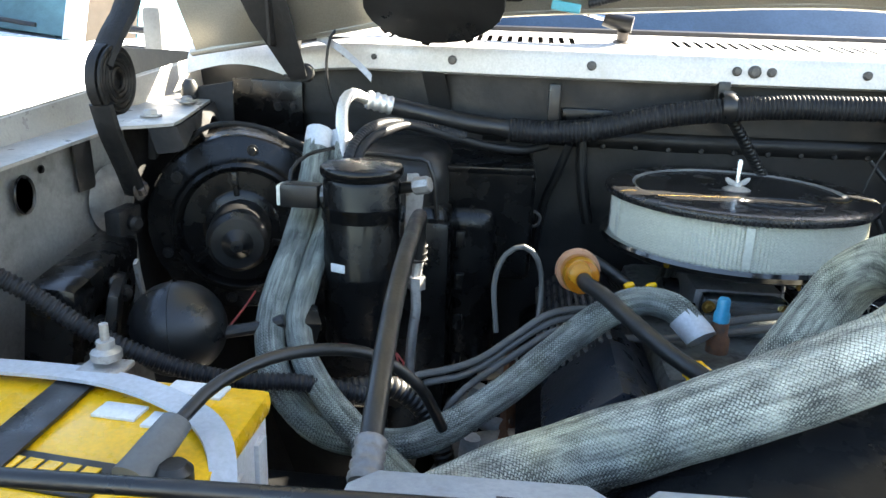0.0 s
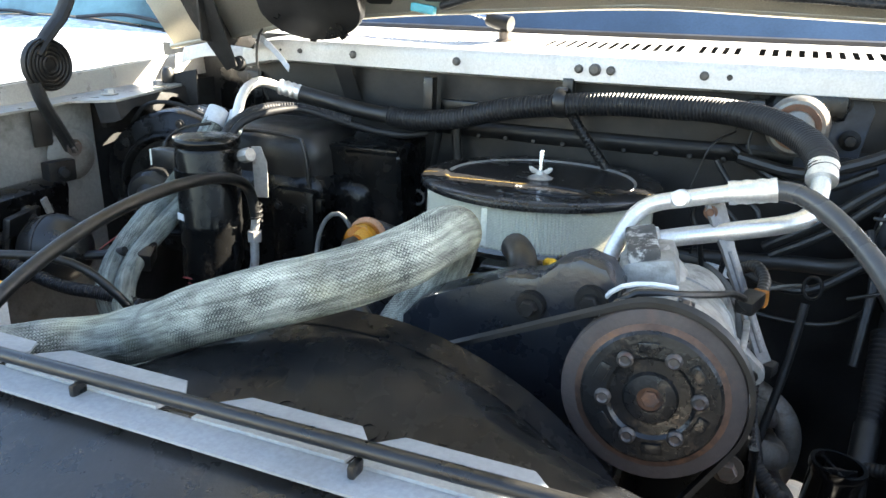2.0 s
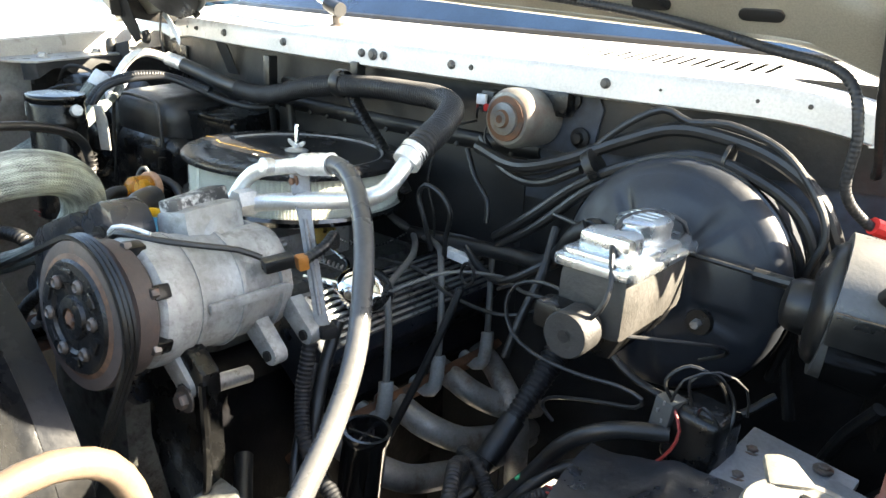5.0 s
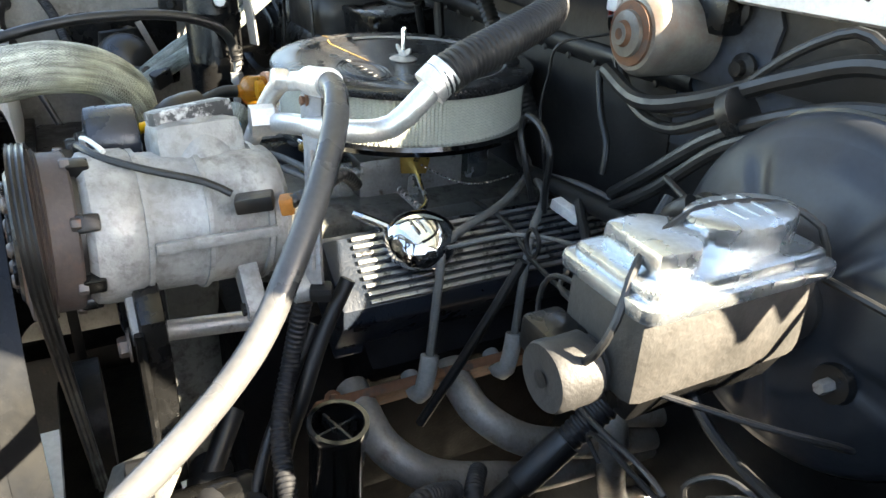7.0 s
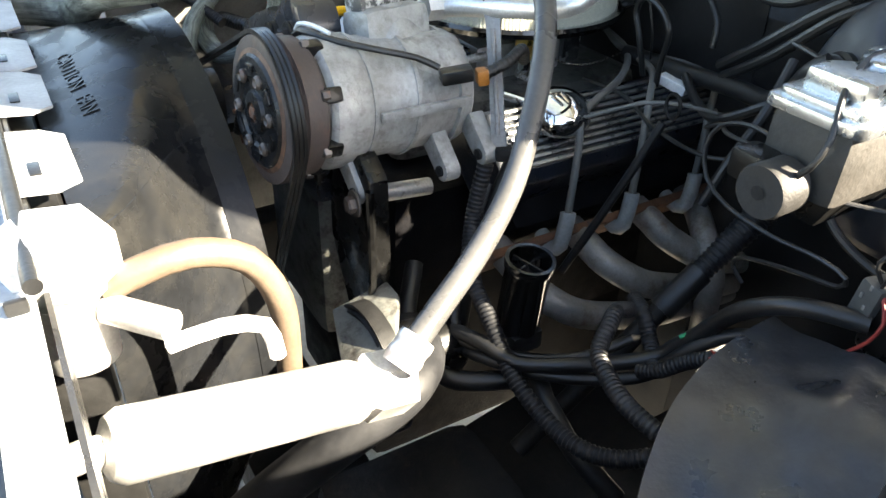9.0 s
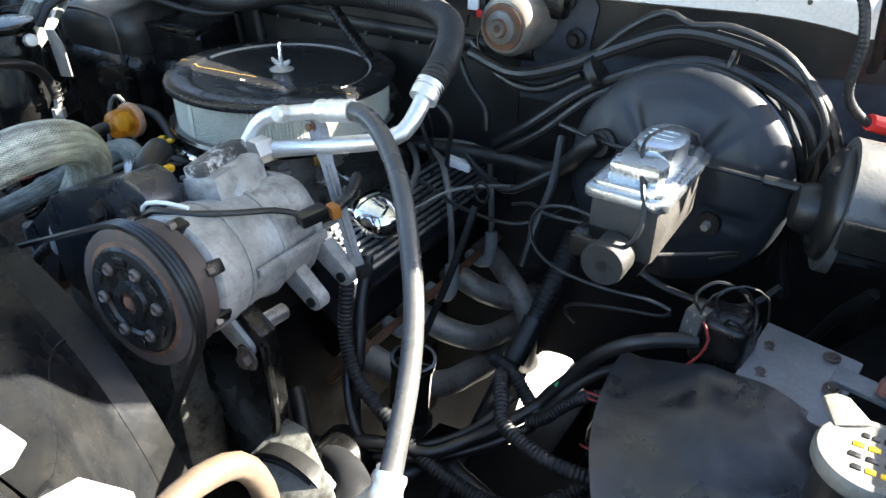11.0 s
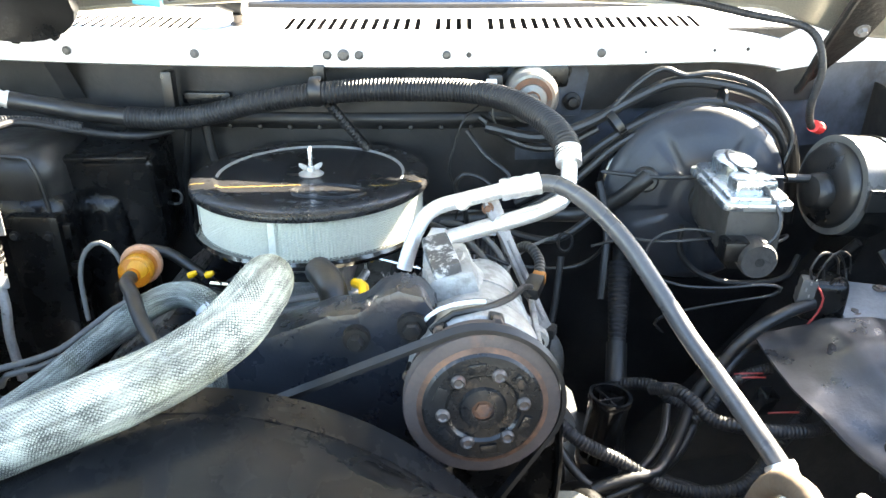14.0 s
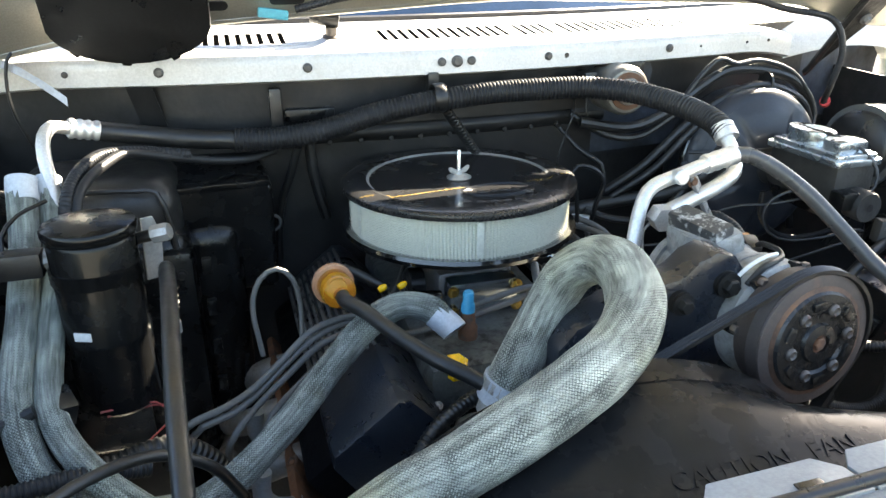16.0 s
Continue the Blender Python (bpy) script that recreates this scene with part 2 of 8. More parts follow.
PAPER = surf("cream_filter_paper", (0.70, 0.70, 0.60), 0.8, var=0.05, bump=0.1)
GAUZE = surf("pale_wire_gauze", (0.62, 0.63, 0.55), 0.5, metal=0.3, var=0.08, bump=0.0)
GOLD = surf("gold_pinstripe", (0.55, 0.36, 0.08), 0.4, metal=0.4, var=0.2)
GLASS_DARK = surf("dark_tinted_windscreen", (0.02, 0.042, 0.085), 0.06, var=0.15, bump=0.0, spread=0.02)
BLUE_CAR = surf("pale_blue_white_car_paint", (0.74, 0.80, 0.86), 0.25, metal=0.1, var=0.05, bump=0.02, coat=0.6)
CONCRETE = surf("pale_concrete", (0.33, 0.315, 0.29), 0.85, var=0.15, big=1.2, fine=60, bump=0.4, dirt=(0.24, 0.225, 0.2), dirt_at=(0.5, 0.7), dirt_scale=3)
BRICK_TAN = surf("tan_wall", (0.42, 0.30, 0.20), 0.85, var=0.15, big=2)
# grey that puts the sun's glare on the black servo drum into its colour
SERVO_SUNLIT = surf("sunlit_servo_casing", (0.085, 0.085, 0.083), 0.34, var=0.2, bump=0.12, dirt=(0.045, 0.045, 0.044), dirt_at=(0.52, 0.74), dirt_scale=18)
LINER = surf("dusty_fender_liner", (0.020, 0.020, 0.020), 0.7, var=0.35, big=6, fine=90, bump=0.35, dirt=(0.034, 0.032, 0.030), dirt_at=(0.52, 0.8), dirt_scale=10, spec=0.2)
STRAP_STEEL = surf("weathered_strap_steel", (0.21, 0.205, 0.20), 0.5, metal=0.35, var=0.3, bump=0.2, dirt=(0.11, 0.085, 0.075), dirt_at=(0.52, 0.72), dirt_scale=70)
COWL_BOLT = surf("painted_cowl_bolt", (0.075, 0.072, 0.068), 0.45, metal=0.2, var=0.3, dirt=(0.13, 0.125, 0.115), dirt_at=(0.5, 0.7), dirt_scale=120)
WHITE_FENDER = surf("white_fender_paint", (0.72, 0.72, 0.70), 0.3, var=0.05, fine=300, bump=0.03, dirt=(0.55, 0.53, 0.48), dirt_at=(0.6, 0.85), coat=0.4)
DARK_BOLT = surf("weathered_bolt", (0.10, 0.085, 0.075), 0.5, metal=0.5, var=0.35, dirt=(0.12, 0.05, 0.03), dirt_at=(0.55, 0.7), dirt_scale=80)

# ---- building helpers ----
def link_mesh(name, bm, material, angle=35):
    me = bpy.data.meshes.new(name)
    bm.normal_update()
    bm.to_mesh(me)
    bm.free()
    for poly in me.polygons:
        poly.use_smooth = True
    me.set_sharp_from_angle(angle=radians(angle))
    me.materials.append(material)
    return new(name, me)


def part(name, bm, material, parent, label="", angle=35):
    ob = link_mesh(name, bm, material, angle)
    ob.parent = parent
    if parent.type == "EMPTY":
        ob.matrix_parent_inverse = Matrix.Translation(-parent.location)
    return tagged(ob, label)


def thing(name, base, label, category, group=""):
    ob = new(name)
    ob.location, ob.empty_display_size = base, 0.03
    return tagged(ob, label, category, group)


def solo(name, bm, material, label, category, group="", kind="", angle=35):
    return tagged(link_mesh(name, bm, material, angle), label, category, group, kind)


def frame_of(axis):
    """Two directions square to axis."""
    axis = Vector(axis).normalized()
    side = axis.cross(Vector((0, 0, 1)) if abs(axis.z) < 0.9 else Vector((0, 1, 0))).normalized()
    return side, axis.cross(side).normalized(), axis


def smooth_path(pts, step):
    """A Catmull-Rom line through the points, with a point about every step."""
    p = [Vector(q) for q in pts]
    p = [p[0] * 2 - p[1]] + p + [p[-1] * 2 - p[-2]]
    out = []
    for i in range(1, len(p) - 2):
        n = max(2, int((p[i + 1] - p[i]).length / step))
        for k in range(n):
            t = k / n
            a, b, c, d = p[i - 1], p[i], p[i + 1], p[i + 2]
            out.append(0.5 * (2 * b + (c - a) * t + (2 * a - 5 * b + 4 * c - d) * t * t + (3 * b - a - 3 * c + d) * t ** 3))
    out.append(p[-2])
    return out


def tube(pts, r, seg=12, step=0.012, bm=None, ribs=0.0, depth=0.12, squash=1.0, flare=None, raw=False, lump=0.0):
    """A hose or rod along a smooth line. ribs: pitch of its corrugation; lump: unevenness of its girth."""
    bm = bm or bmesh.new()
    uv = bm.loops.layers.uv.verify()
    if ribs:
        step = ribs / 4
    path = [Vector(q) for q in pts] if raw else smooth_path(pts, step)
    rings, dist, s = [], 0.0, None
    lens = []
    for i, q in enumerate(path):
        tan = (path[min(i + 1, len(path) - 1)] - path[max(i - 1, 0)]).normalized()
        if s is None:
            s = frame_of(tan)[0]
        s = (s - tan * s.dot(tan)).normalized()
        w = tan.cross(s)
        dist += (q - path[i - 1]).length if i else 0
        rr = r
        if ribs:
            rr = r * (1 + depth * (0.5 if i % 4 in (1, 2) else -0.5))
        if flare:
            rr *= flare(i / (len(path) - 1))
        if lump:
            rr *= 1 + lump * noise.noise(q * 28)
        rings.append([bm.verts.new(q + (s * math.cos(a) + w * math.sin(a) * squash) * rr) for a in (2 * math.pi * k / seg for k in range(seg))])
        lens.append(dist)
    for i in range(len(rings) - 1):
        for k in range(seg):
            f = bm.faces.new((rings[i][k], rings[i][(k + 1) % seg], rings[i + 1][(k + 1) % seg], rings[i + 1][k]))
            for loop, (a, b) in zip(f.loops, ((k, i), (k + 1, i), (k + 1, i + 1), (k, i + 1))):
                loop[uv].uv = (a / seg, lens[b])
    bm.faces.new(rings[0][::-1])
    bm.faces.new(rings[-1])
    return bm


def lathe(profile, at, axis=(0, 0, 1), seg=32, bm=None, twist=0.0):
    """A turned shape: profile of (radius, height along the axis) from the point at."""
    bm = bm or bmesh.new()
    s, w, ax = frame_of(axis)
    at = Vector(at)
    rings = []
    for r, h in profile:
        if r < 1e-6:
            rings.append([bm.verts.new(at + ax * h)])
        else:
            rings.append([bm.verts.new(at + ax * h + (s * math.cos(a) + w * math.sin(a)) * r) for a in (twist + 2 * math.pi * k / seg for k in range(seg))])
    for a, b in zip(rings, rings[1:]):
        for k in range(seg):
            q = [a[k % len(a)], a[(k + 1) % len(a)], b[(k + 1) % len(b)], b[k % len(b)]]
            q = [v for i, v in enumerate(q) if v not in q[:i]]
            if len(q) > 2:
                bm.faces.new(q)
    for ring, flip in ((rings[0], True), (rings[-1], False)):
        if len(ring) > 2:
            bm.faces.new(ring[::-1] if flip else ring)
    return bm


def box(at, size, bevel=0.003, turn=None, bm=None, seg=2):
    """A box with rounded edges about the point at."""
    b = bmesh.new()
    bmesh.ops.create_cube(b, size=1.0)
    bmesh.ops.scale(b, vec=size, verts=b.verts)
    if bevel:
        bmesh.ops.bevel(b, geom=b.edges[:], offset=min(bevel, min(size) * 0.45), segments=seg, profile=0.6, affect="EDGES")
    m = Matrix.Translation(at) @ (turn.to_4x4() if turn else Matrix.Identity(4))
    bmesh.ops.transform(b, matrix=m, verts=b.verts)
    return add(bm, b)


def add(bm, b):
    """Puts the mesh b into bm."""
    if bm is None:
        return b
    me = bpy.data.meshes.new("tmp")
    b.to_mesh(me)
    b.free()
    bm.from_mesh(me)
    bpy.data.meshes.remove(me)
    return bm


def turn(rx=0, ry=0, rz=0):
    return Euler([radians(a) for a in (rx, ry, rz)]).to_matrix()


def prism(outline, depth, m, bevel=0.002, bm=None):
    """A plate: a flat outline (x, y), given depth along z, bevelled and laid by the pose m."""
    b = bmesh.new()
    lo = [b.verts.new((x, y, -depth / 2)) for x, y in outline]
    hi = [b.verts.new((x, y, depth / 2)) for x, y in outline]
    b.faces.new(lo[::-1])
    b.faces.new(hi)
    n = len(outline)
    for i in range(n):
        b.faces.new((lo[i], lo[(i + 1) % n], hi[(i + 1) % n], hi[i]))
    bmesh.ops.recalc_face_normals(b, faces=b.faces[:])
    if bevel:
        bmesh.ops.bevel(b, geom=b.edges[:], offset=bevel, segments=2, profile=0.6, affect="EDGES")
    bmesh.ops.transform(b, matrix=m, verts=b.verts)
    return add(bm, b)


def skin(fn, nu, nv, thick=0.003, bm=None):
    """A curved sheet fn(u, v), u and v from 0 to 1, with thickness."""
    b = bmesh.new()
    g = [[b.verts.new(fn(i / nu, j / nv)) for j in range(nv + 1)] for i in range(nu + 1)]
    for i in range(nu):
        for j in range(nv):
            b.faces.new((g[i][j], g[i + 1][j], g[i + 1][j + 1], g[i][j + 1]))
    b.normal_update()
    if thick:
        bmesh.ops.solidify(b, geom=b.faces[:], thickness=thick)
    bmesh.ops.recalc_face_normals(b, faces=b.faces[:])
    return add(bm, b)


def arc(cx, cy, r, a0, a1, n):
    return [(cx + r * math.cos(radians(a0 + (a1 - a0) * k / n)), cy + r * math.sin(radians(a0 + (a1 - a0) * k / n))) for k in range(n + 1)]


def bolt(at, axis, r=0.007, h=0.006, bm=None, washer=True):
    """A hexagon bolt head on its washer."""
    axis = Vector(axis).normalized()
    bm = bm or bmesh.new()
    if washer:
        lathe([(0, -0.001), (r * 1.55, -0.001), (r * 1.55, 0.0012), (0, 0.0014)], at, axis, 16, bm)
    lathe([(0, 0), (r, 0), (r, h * 0.8), (r * 0.82, h), (0, h)], at, axis, 6, bm)
    return bm


def band(at, axis, r, width, thick=0.0015, bm=None):
    """A hose clamp or ring round an axis."""
    return lathe([(r, -width / 2), (r + thick, -width / 2 + 0.0004), (r + thick, width / 2 - 0.0004), (r, width / 2)], at, axis, 24, bm)

# ---- the setting: ground, firewall, cowl, aprons, support ----
ground = solo("ground", box((0, 0, -0.06), (400, 400, 0.12), 0), CONCRETE, "pale concrete driveway under the truck", "ground", kind="structure")


def cowl_y(x):
    return 0.118 + 0.175 * x * x


# firewall: upper flange below the cowl and the main sheet behind the engine
def firewall_fn(x0, x1, z0, z1, y0, y1):
    def fn(u, v):
        x = x0 + (x1 - x0) * u
        z = z0 + (z1 - z0) * v
        return (x, cowl_y(x) + y0 + (y1 - y0) * v + 0.004 * noise.noise(Vector((x * 9, z * 9, 2))), z)
    return fn


wall = solo("wall_firewall", skin(firewall_fn(-1.0, 0.300, 0.10, 1.2, 0.06, 0.04), 40, 30, 0.006), FIREWALL, "dusty black sheet metal firewall behind the engine", "firewall", kind="structure")
def toe_board(u, v):
    """The lower firewall, open below the steering shaft where daylight shows under the cab."""
    x = 0.300 + 0.80 * u
    low = 0.10 + 0.47 * math.exp(-((x - 0.395) / 0.085) ** 4)
    return (x, cowl_y(x) + 0.06 - 0.015 * v, low + (1.03 - low) * v)


wall_c = solo("wall_firewall_lower", skin(toe_board, 60, 24, 0.006), FIREWALL, "dusty black sheet metal firewall behind the brake booster", "firewall", kind="structure")
wall_b = solo("wall_firewall_side", skin(firewall_fn(0.300, 1.10, 1.03, 1.2, 0.045, 0.04), 40, 12, 0.006), FIREWALL_BLUE, "faded blue and black sheet metal firewall by the wiper motor", "firewall", kind="structure")
part("stiffening_bead", skin(lambda u, v: (-0.34 + 0.66 * u, cowl_y(-0.34 + 0.66 * u) + 0.055 - 0.022 * math.sin(math.pi * v), 1.075 + 0.05 * v), 30, 8, 0.004), FIREWALL, wall)
rivets = bmesh.new()
for k in range(13):
    x = -0.30 + k * 0.048
    lathe([(0.0045, 0), (0.0035, 0.0022), (0, 0.003)], (x, cowl_y(x) + 0.036, 1.088), (0, -1, 0), 10, rivets)
part("rivet_row", rivets, FIREWALL, wall)

patch = part("patch_plate", box((-0.705, 0.236, 1.118), (0.135, 0.006, 0.085), 0.002, turn(0, 0, -14)), BLACK_CASE, wall)
for x in (-0.685, -0.655):
    part("patch_screw", bolt((x, 0.232 + 0.25 * (-0.705 - x) * 1.0 + 0.002, 1.120), (-0.24, -1, 0), 0.006, 0.005), IRON, patch)

# cowl: front lip, top panel with louvre slots
cowl = thing("cowl_panel", (0, 0.2, 1.2), "worn white cowl panel with louvre slots and bolts", "cowl panel")


def lip_fn(u, v):
    x = -0.665 + 1.385 * u
    drop = 0.016 * max(0, (abs(x - 0.03) - 0.56) / 0.13) ** 2
    prof = ((0.012, 1.186), (0.0, 1.190), (0.0, 1.219), (0.004, 1.226), (0.025, 1.231), (0.042, 1.2345))
    f = v * (len(prof) - 1)
    i = min(int(f), len(prof) - 2)
    y = prof[i][0] + (prof[i + 1][0] - prof[i][0]) * (f - i)
    z = prof[i][1] + (prof[i + 1][1] - prof[i][1]) * (f - i)
    return (x, cowl_y(x) + y, z - drop)


part("front_lip", skin(lip_fn, 60, 15, 0.002), COWL_PAINT, cowl)


def top_piece(xa, xb, fa, fb, n=1):
    """A piece of the cowl's top between xa and xb, fa and fb of the way back."""
    def fn(u, v):
        x, f = xa + (xb - xa) * u, fa + (fb - fa) * v
        return (x, cowl_y(x) + 0.04 + 0.105 * f, 1.2345 + 0.012 * f)
    return skin(fn, n, 2, 0.0009)


part("front_strip", top_piece(-0.72, 0.78, 0, 0.12, 46), COWL_PAINT, cowl)
part("rear_strip", top_piece(-0.72, 0.78, 0.80, 1, 46), COWL_PAINT, cowl)
last = -0.72
for x0, x1, count in ((-0.50, -0.20, 19), (-0.062, 0.155, 13), (0.170, 0.235, 4), (0.252, 0.60, 20)):
    pitch = (x1 - x0) / count
    part("louvre_panel", top_piece(last, x0, 0.118, 0.802, 8), COWL_PAINT, cowl)
    for i in range(count):
        part("louvre_bar", top_piece(x0 + pitch * (i + 0.48), x0 + pitch * (i + 1), 0.118, 0.802), COWL_PAINT, cowl)
    last = x1
part("louvre_panel", top_piece(last, 0.78, 0.118, 0.802, 8), COWL_PAINT, cowl)
part("rear_top", skin(lambda u, v: (-0.74 + 1.54 * u, cowl_y(-0.74 + 1.54 * u) + 0.145 + 0.06 * v, 1.2467 + 0.005 * v), 50, 4, 0.003), COWL_PAINT, cowl)
part("trough_back", skin(lambda u, v: (-0.74 + 1.54 * u, cowl_y(-0.74 + 1.54 * u) + 0.150, 1.10 + 0.143 * v), 30, 2, 0.003), FIREWALL, cowl)
part("trough_front", skin(lambda u, v: (-0.74 + 1.54 * u, cowl_y(-0.74 + 1.54 * u) + 0.034, 1.115 + 0.1175 * v), 40, 2, 0.003), FIREWALL, cowl)
part("drain_trough", skin(lambda u, v: (-0.74 + 1.54 * u, cowl_y(-0.74 + 1.54 * u) + 0.034 + 0.118 * v, 1.116), 30, 2, 0.003), FIREWALL, cowl)
for x, r in ((-0.388, 0.0062), (-0.186, 0.0062), (0.013, 0.006), (0.037, 0.0082), (0.060, 0.006), (0.189, 0.0058), (0.421, 0.0062), (-0.51, 0.004)):
    b = lathe([(0, 0.0), (r * 1.1, 0), (r * 1.1, 0.002), (r * 0.75, 0.0035), (r * 0.7, 0.0055), (0, 0.006)], (x, cowl_y(x) - 0.0005, 1.2075), (0, -1, 0), 16)
    part("cowl_bolt", b, COWL_BOLT, cowl)
for x, r in ((0.222, 0.0042), (0.6, 0.0025), (0.655, 0.003), (0.49, 0.002), (-0.56, 0.0025)):
    part("plug_hole", lathe([(0, 0), (r, 0), (r * 0.8, 0.0012), (0, 0.0012)], (x, cowl_y(x) - 0.0005, 1.207), (0, -1, 0), 12), BLACK_SATIN, cowl)

for x0, x1, nm in ((-0.83, -0.655, "l"), (0.717, 1.02, "r")):
    part("cowl_end", skin(lambda u, v: (x0 + (x1 - x0) * u, cowl_y(max(-0.66, min(0.72, x0 + (x1 - x0) * u))) + 0.012 - 0.03 * (u if x0 > 0 else 1 - u) * 0 + 0.05 * v * v, 1.168 + 0.07 * v + 0.018 * math.sin(math.pi * u)), 12, 8, 0.003), COWL_PAINT, cowl)
# wiper pivot and arm
wiper = thing("windscreen_wiper", (-0.137, 0.205, 1.245), "black wiper arm on a chrome pivot", "wiper arm")
part("pivot_post", lathe([(0.014, 0), (0.014, 0.006), (0.009, 0.008), (0.009, 0.02), (0, 0.021)], (-0.137, 0.205, 1.236), (0, -0.2, 1), 20), DARK_BOLT, wiper)
part("pivot_cap", tube([(-0.125, 0.198, 1.266), (-0.15, 0.203, 1.27), (-0.165, 0.206, 1.275)], 0.0125, 14), BLACK_SATIN, wiper)
part("arm", tube([(-0.155, 0.204, 1.272), (-0.20, 0.215, 1.282), (-0.30, 0.27, 1.31), (-0.42, 0.36, 1.37)], 0.008, 8, squash=0.5), CHROME, wiper)
# windscreen with its lower seal and the dark inside behind it
windscreen = thing("windscreen", (0.03, 0.33, 1.25), "dark tinted windscreen above the cowl panel", "windscreen")
glass = part("pane", skin(lambda u, v: (-0.74 + 1.54 * u, cowl_y(-0.74 + 1.54 * u) + 0.208 + 0.55 * v, 1.250 + 0.50 * v), 24, 6, 0.005), GLASS_DARK, windscreen)
glass.visible_shadow = False
part("seal", tube([(-0.74 + 1.54 * k / 12, cowl_y(-0.74 + 1.54 * k / 12) + 0.206, 1.252) for k in range(13)], 0.008, 8), BLACK_RUBBER, windscreen)

# tape, clips and a strap on the firewall
solo("firewall_tape", skin(lambda u, v: (-0.435 + 0.034 * u + 0.012 * v, cowl_y(-0.42) + 0.008 + 0.02 * v, 1.188 - 0.06 * v), 4, 6, 0.002), BLACK_RUBBER, "black tape strip hanging from the cowl lip", "tape")
solo("ground_strap", skin(lambda u, v: (-0.59 + 0.085 * u, 0.130 - 0.012 * u + 0.004 * v, 1.228 - 0.055 * u ** 1.5 + 0.011 * v), 14, 2, 0.002), STEEL, "flat braided ground strap at the cowl", "ground strap")
solo("teal_tipped_wire", tube([(-0.552, 0.125, 1.25), (-0.566, 0.12, 1.235), (-0.572, 0.118, 1.20), (-0.57, 0.12, 1.165), (-0.56, 0.13, 1.12)], 0.0024, 6), BLACK_RUBBER, "thin black wire hanging from the hood", "wire")
solo("wire_terminal", tube([(-0.545, 0.13, 1.262), (-0.553, 0.124, 1.248)], 0.0045, 8), TEAL, "small teal wire terminal", "wire terminal")
rodx = thing("transmission_dipstick", (-0.24, 0.15, 0.9), "thin grey dipstick tube on the firewall", "dipstick")
part("tube", tube([(-0.209, 0.115, 1.095), (-0.222, 0.13, 1.05), (-0.238, 0.15, 1.0), (-0.246, 0.165, 0.94), (-0.247, 0.17, 0.90)], 0.006, 10), BLACK_RUBBER, rodx)
part("ring_handle", tube([(-0.255 + 0.012 * math.cos(a), 0.135, 0.975 + 0.012 * math.sin(a)) for a in (2 * math.pi * k / 20 for k in range(21))], 0.0025, 6, raw=True), WIRE_GREY, rodx)
solo("firewall_fuse_block", box((-0.185, cowl_y(-0.185) + 0.03, 1.135), (0.075, 0.016, 0.018), 0.003), BLACK_CASE, "black plastic block on the firewall", "block")
solo("flat_loom", tube([(0.01, 0.10, 1.145), (0.035, 0.105, 1.11), (0.06, 0.115, 1.075), (0.085, 0.125, 1.04), (0.11, 0.13, 1.0)], 0.013, 10, ribs=0.006, squash=0.55), BLACK_RUBBER, "flat black loom hanging from the firewall clip", "wiring loom")
solo("bell_hose", tube([(-0.19, 0.14, 1.10), (-0.185, 0.145, 1.04), (-0.17, 0.15, 0.97)], 0.008, 10), BLACK_RUBBER, "black hose behind the air cleaner", "hose")

# aprons and fender rails
def rail_z(y):
    return 1.107 + 0.062 * (y + 0.338)


def rail_edge(y):
    """Inner edge of the flange: a narrow strip that widens into the hinge shelf at the rear."""
    k = min(1, max(0, (y + 0.10) / 0.03))
    return -0.782 + 0.056 * k * k * (3 - 2 * k) - 0.040 * max(0, y + 0.05) / 0.22


apron_l = solo("wall_apron_passenger", skin(lambda u, v: (-0.805 + 0.30 * max(0, 0.55 - v) ** 1.3 + 0.006 * math.sin(6.5 * u) + 0.03 * (1 - v), -0.95 + 0.90 * u, 0.30 + (rail_z(-0.95 + 0.90 * u) - 0.306) * v), 30, 20, 0.004), APRON, "grey beige inner fender with holes beside the battery", "inner fender", kind="structure")
for y, z, ry, rz in ((-0.262, 1.068, 0.017, 0.022), (-0.39, 0.93, 0.016, 0.014), (-0.46, 1.03, 0.006, 0.006), (-0.12, 1.02, 0.007, 0.007), (-0.23, 1.090, 0.005, 0.005)):
    hole = lathe([(0, 0), (0.82, 0), (0.95, 0.14), (1.0, 0.0)], (0, 0, 0), (1, 0, 0), 24)
    bmesh.ops.scale(hole, vec=(0.012, ry, rz), verts=hole.verts)
    bmesh.ops.translate(hole, vec=(-0.773 - 0.03 * (z - 0.45) / 0.66 + 0.001, y, z), verts=hole.verts)
    part("opening", hole, BLACK_SATIN, apron_l)
part("opening", box((-0.7985, -0.153, 1.080), (0.003, 0.035, 0.058), 0.001, turn(0, -2, 0)), BLACK_SATIN, apron_l)
part("pressed_bulge", lathe([(0.0, 0.016), (0.02, 0.015), (0.034, 0.009), (0.044, 0.0), (0, 0.0)], (-0.796, -0.105, 1.03), (1, -0.1, 0), 28), APRON, apron_l)
# rear stretch of the inner fender, in a darker material than the apron
solo("wall_cowl_side", skin(lambda u, v: (-0.808 + 0.30 * max(0, 0.55 - v) ** 1.3 + 0.03 * (1 - v) - 0.012 * math.sin(math.pi * u), -0.090 + 0.38 * u, 0.30 + (rail_z(-0.09 + 0.38 * u) - 0.306) * v), 14, 16, 0.004), LINER, "dark cowl side behind the blower", "inner fender", kind="structure")
rail_l = thing("fender_rail", (-0.8, -0.3, 1.1), "grey beige painted fender rail with hinge bolts", "fender", "fender rails")
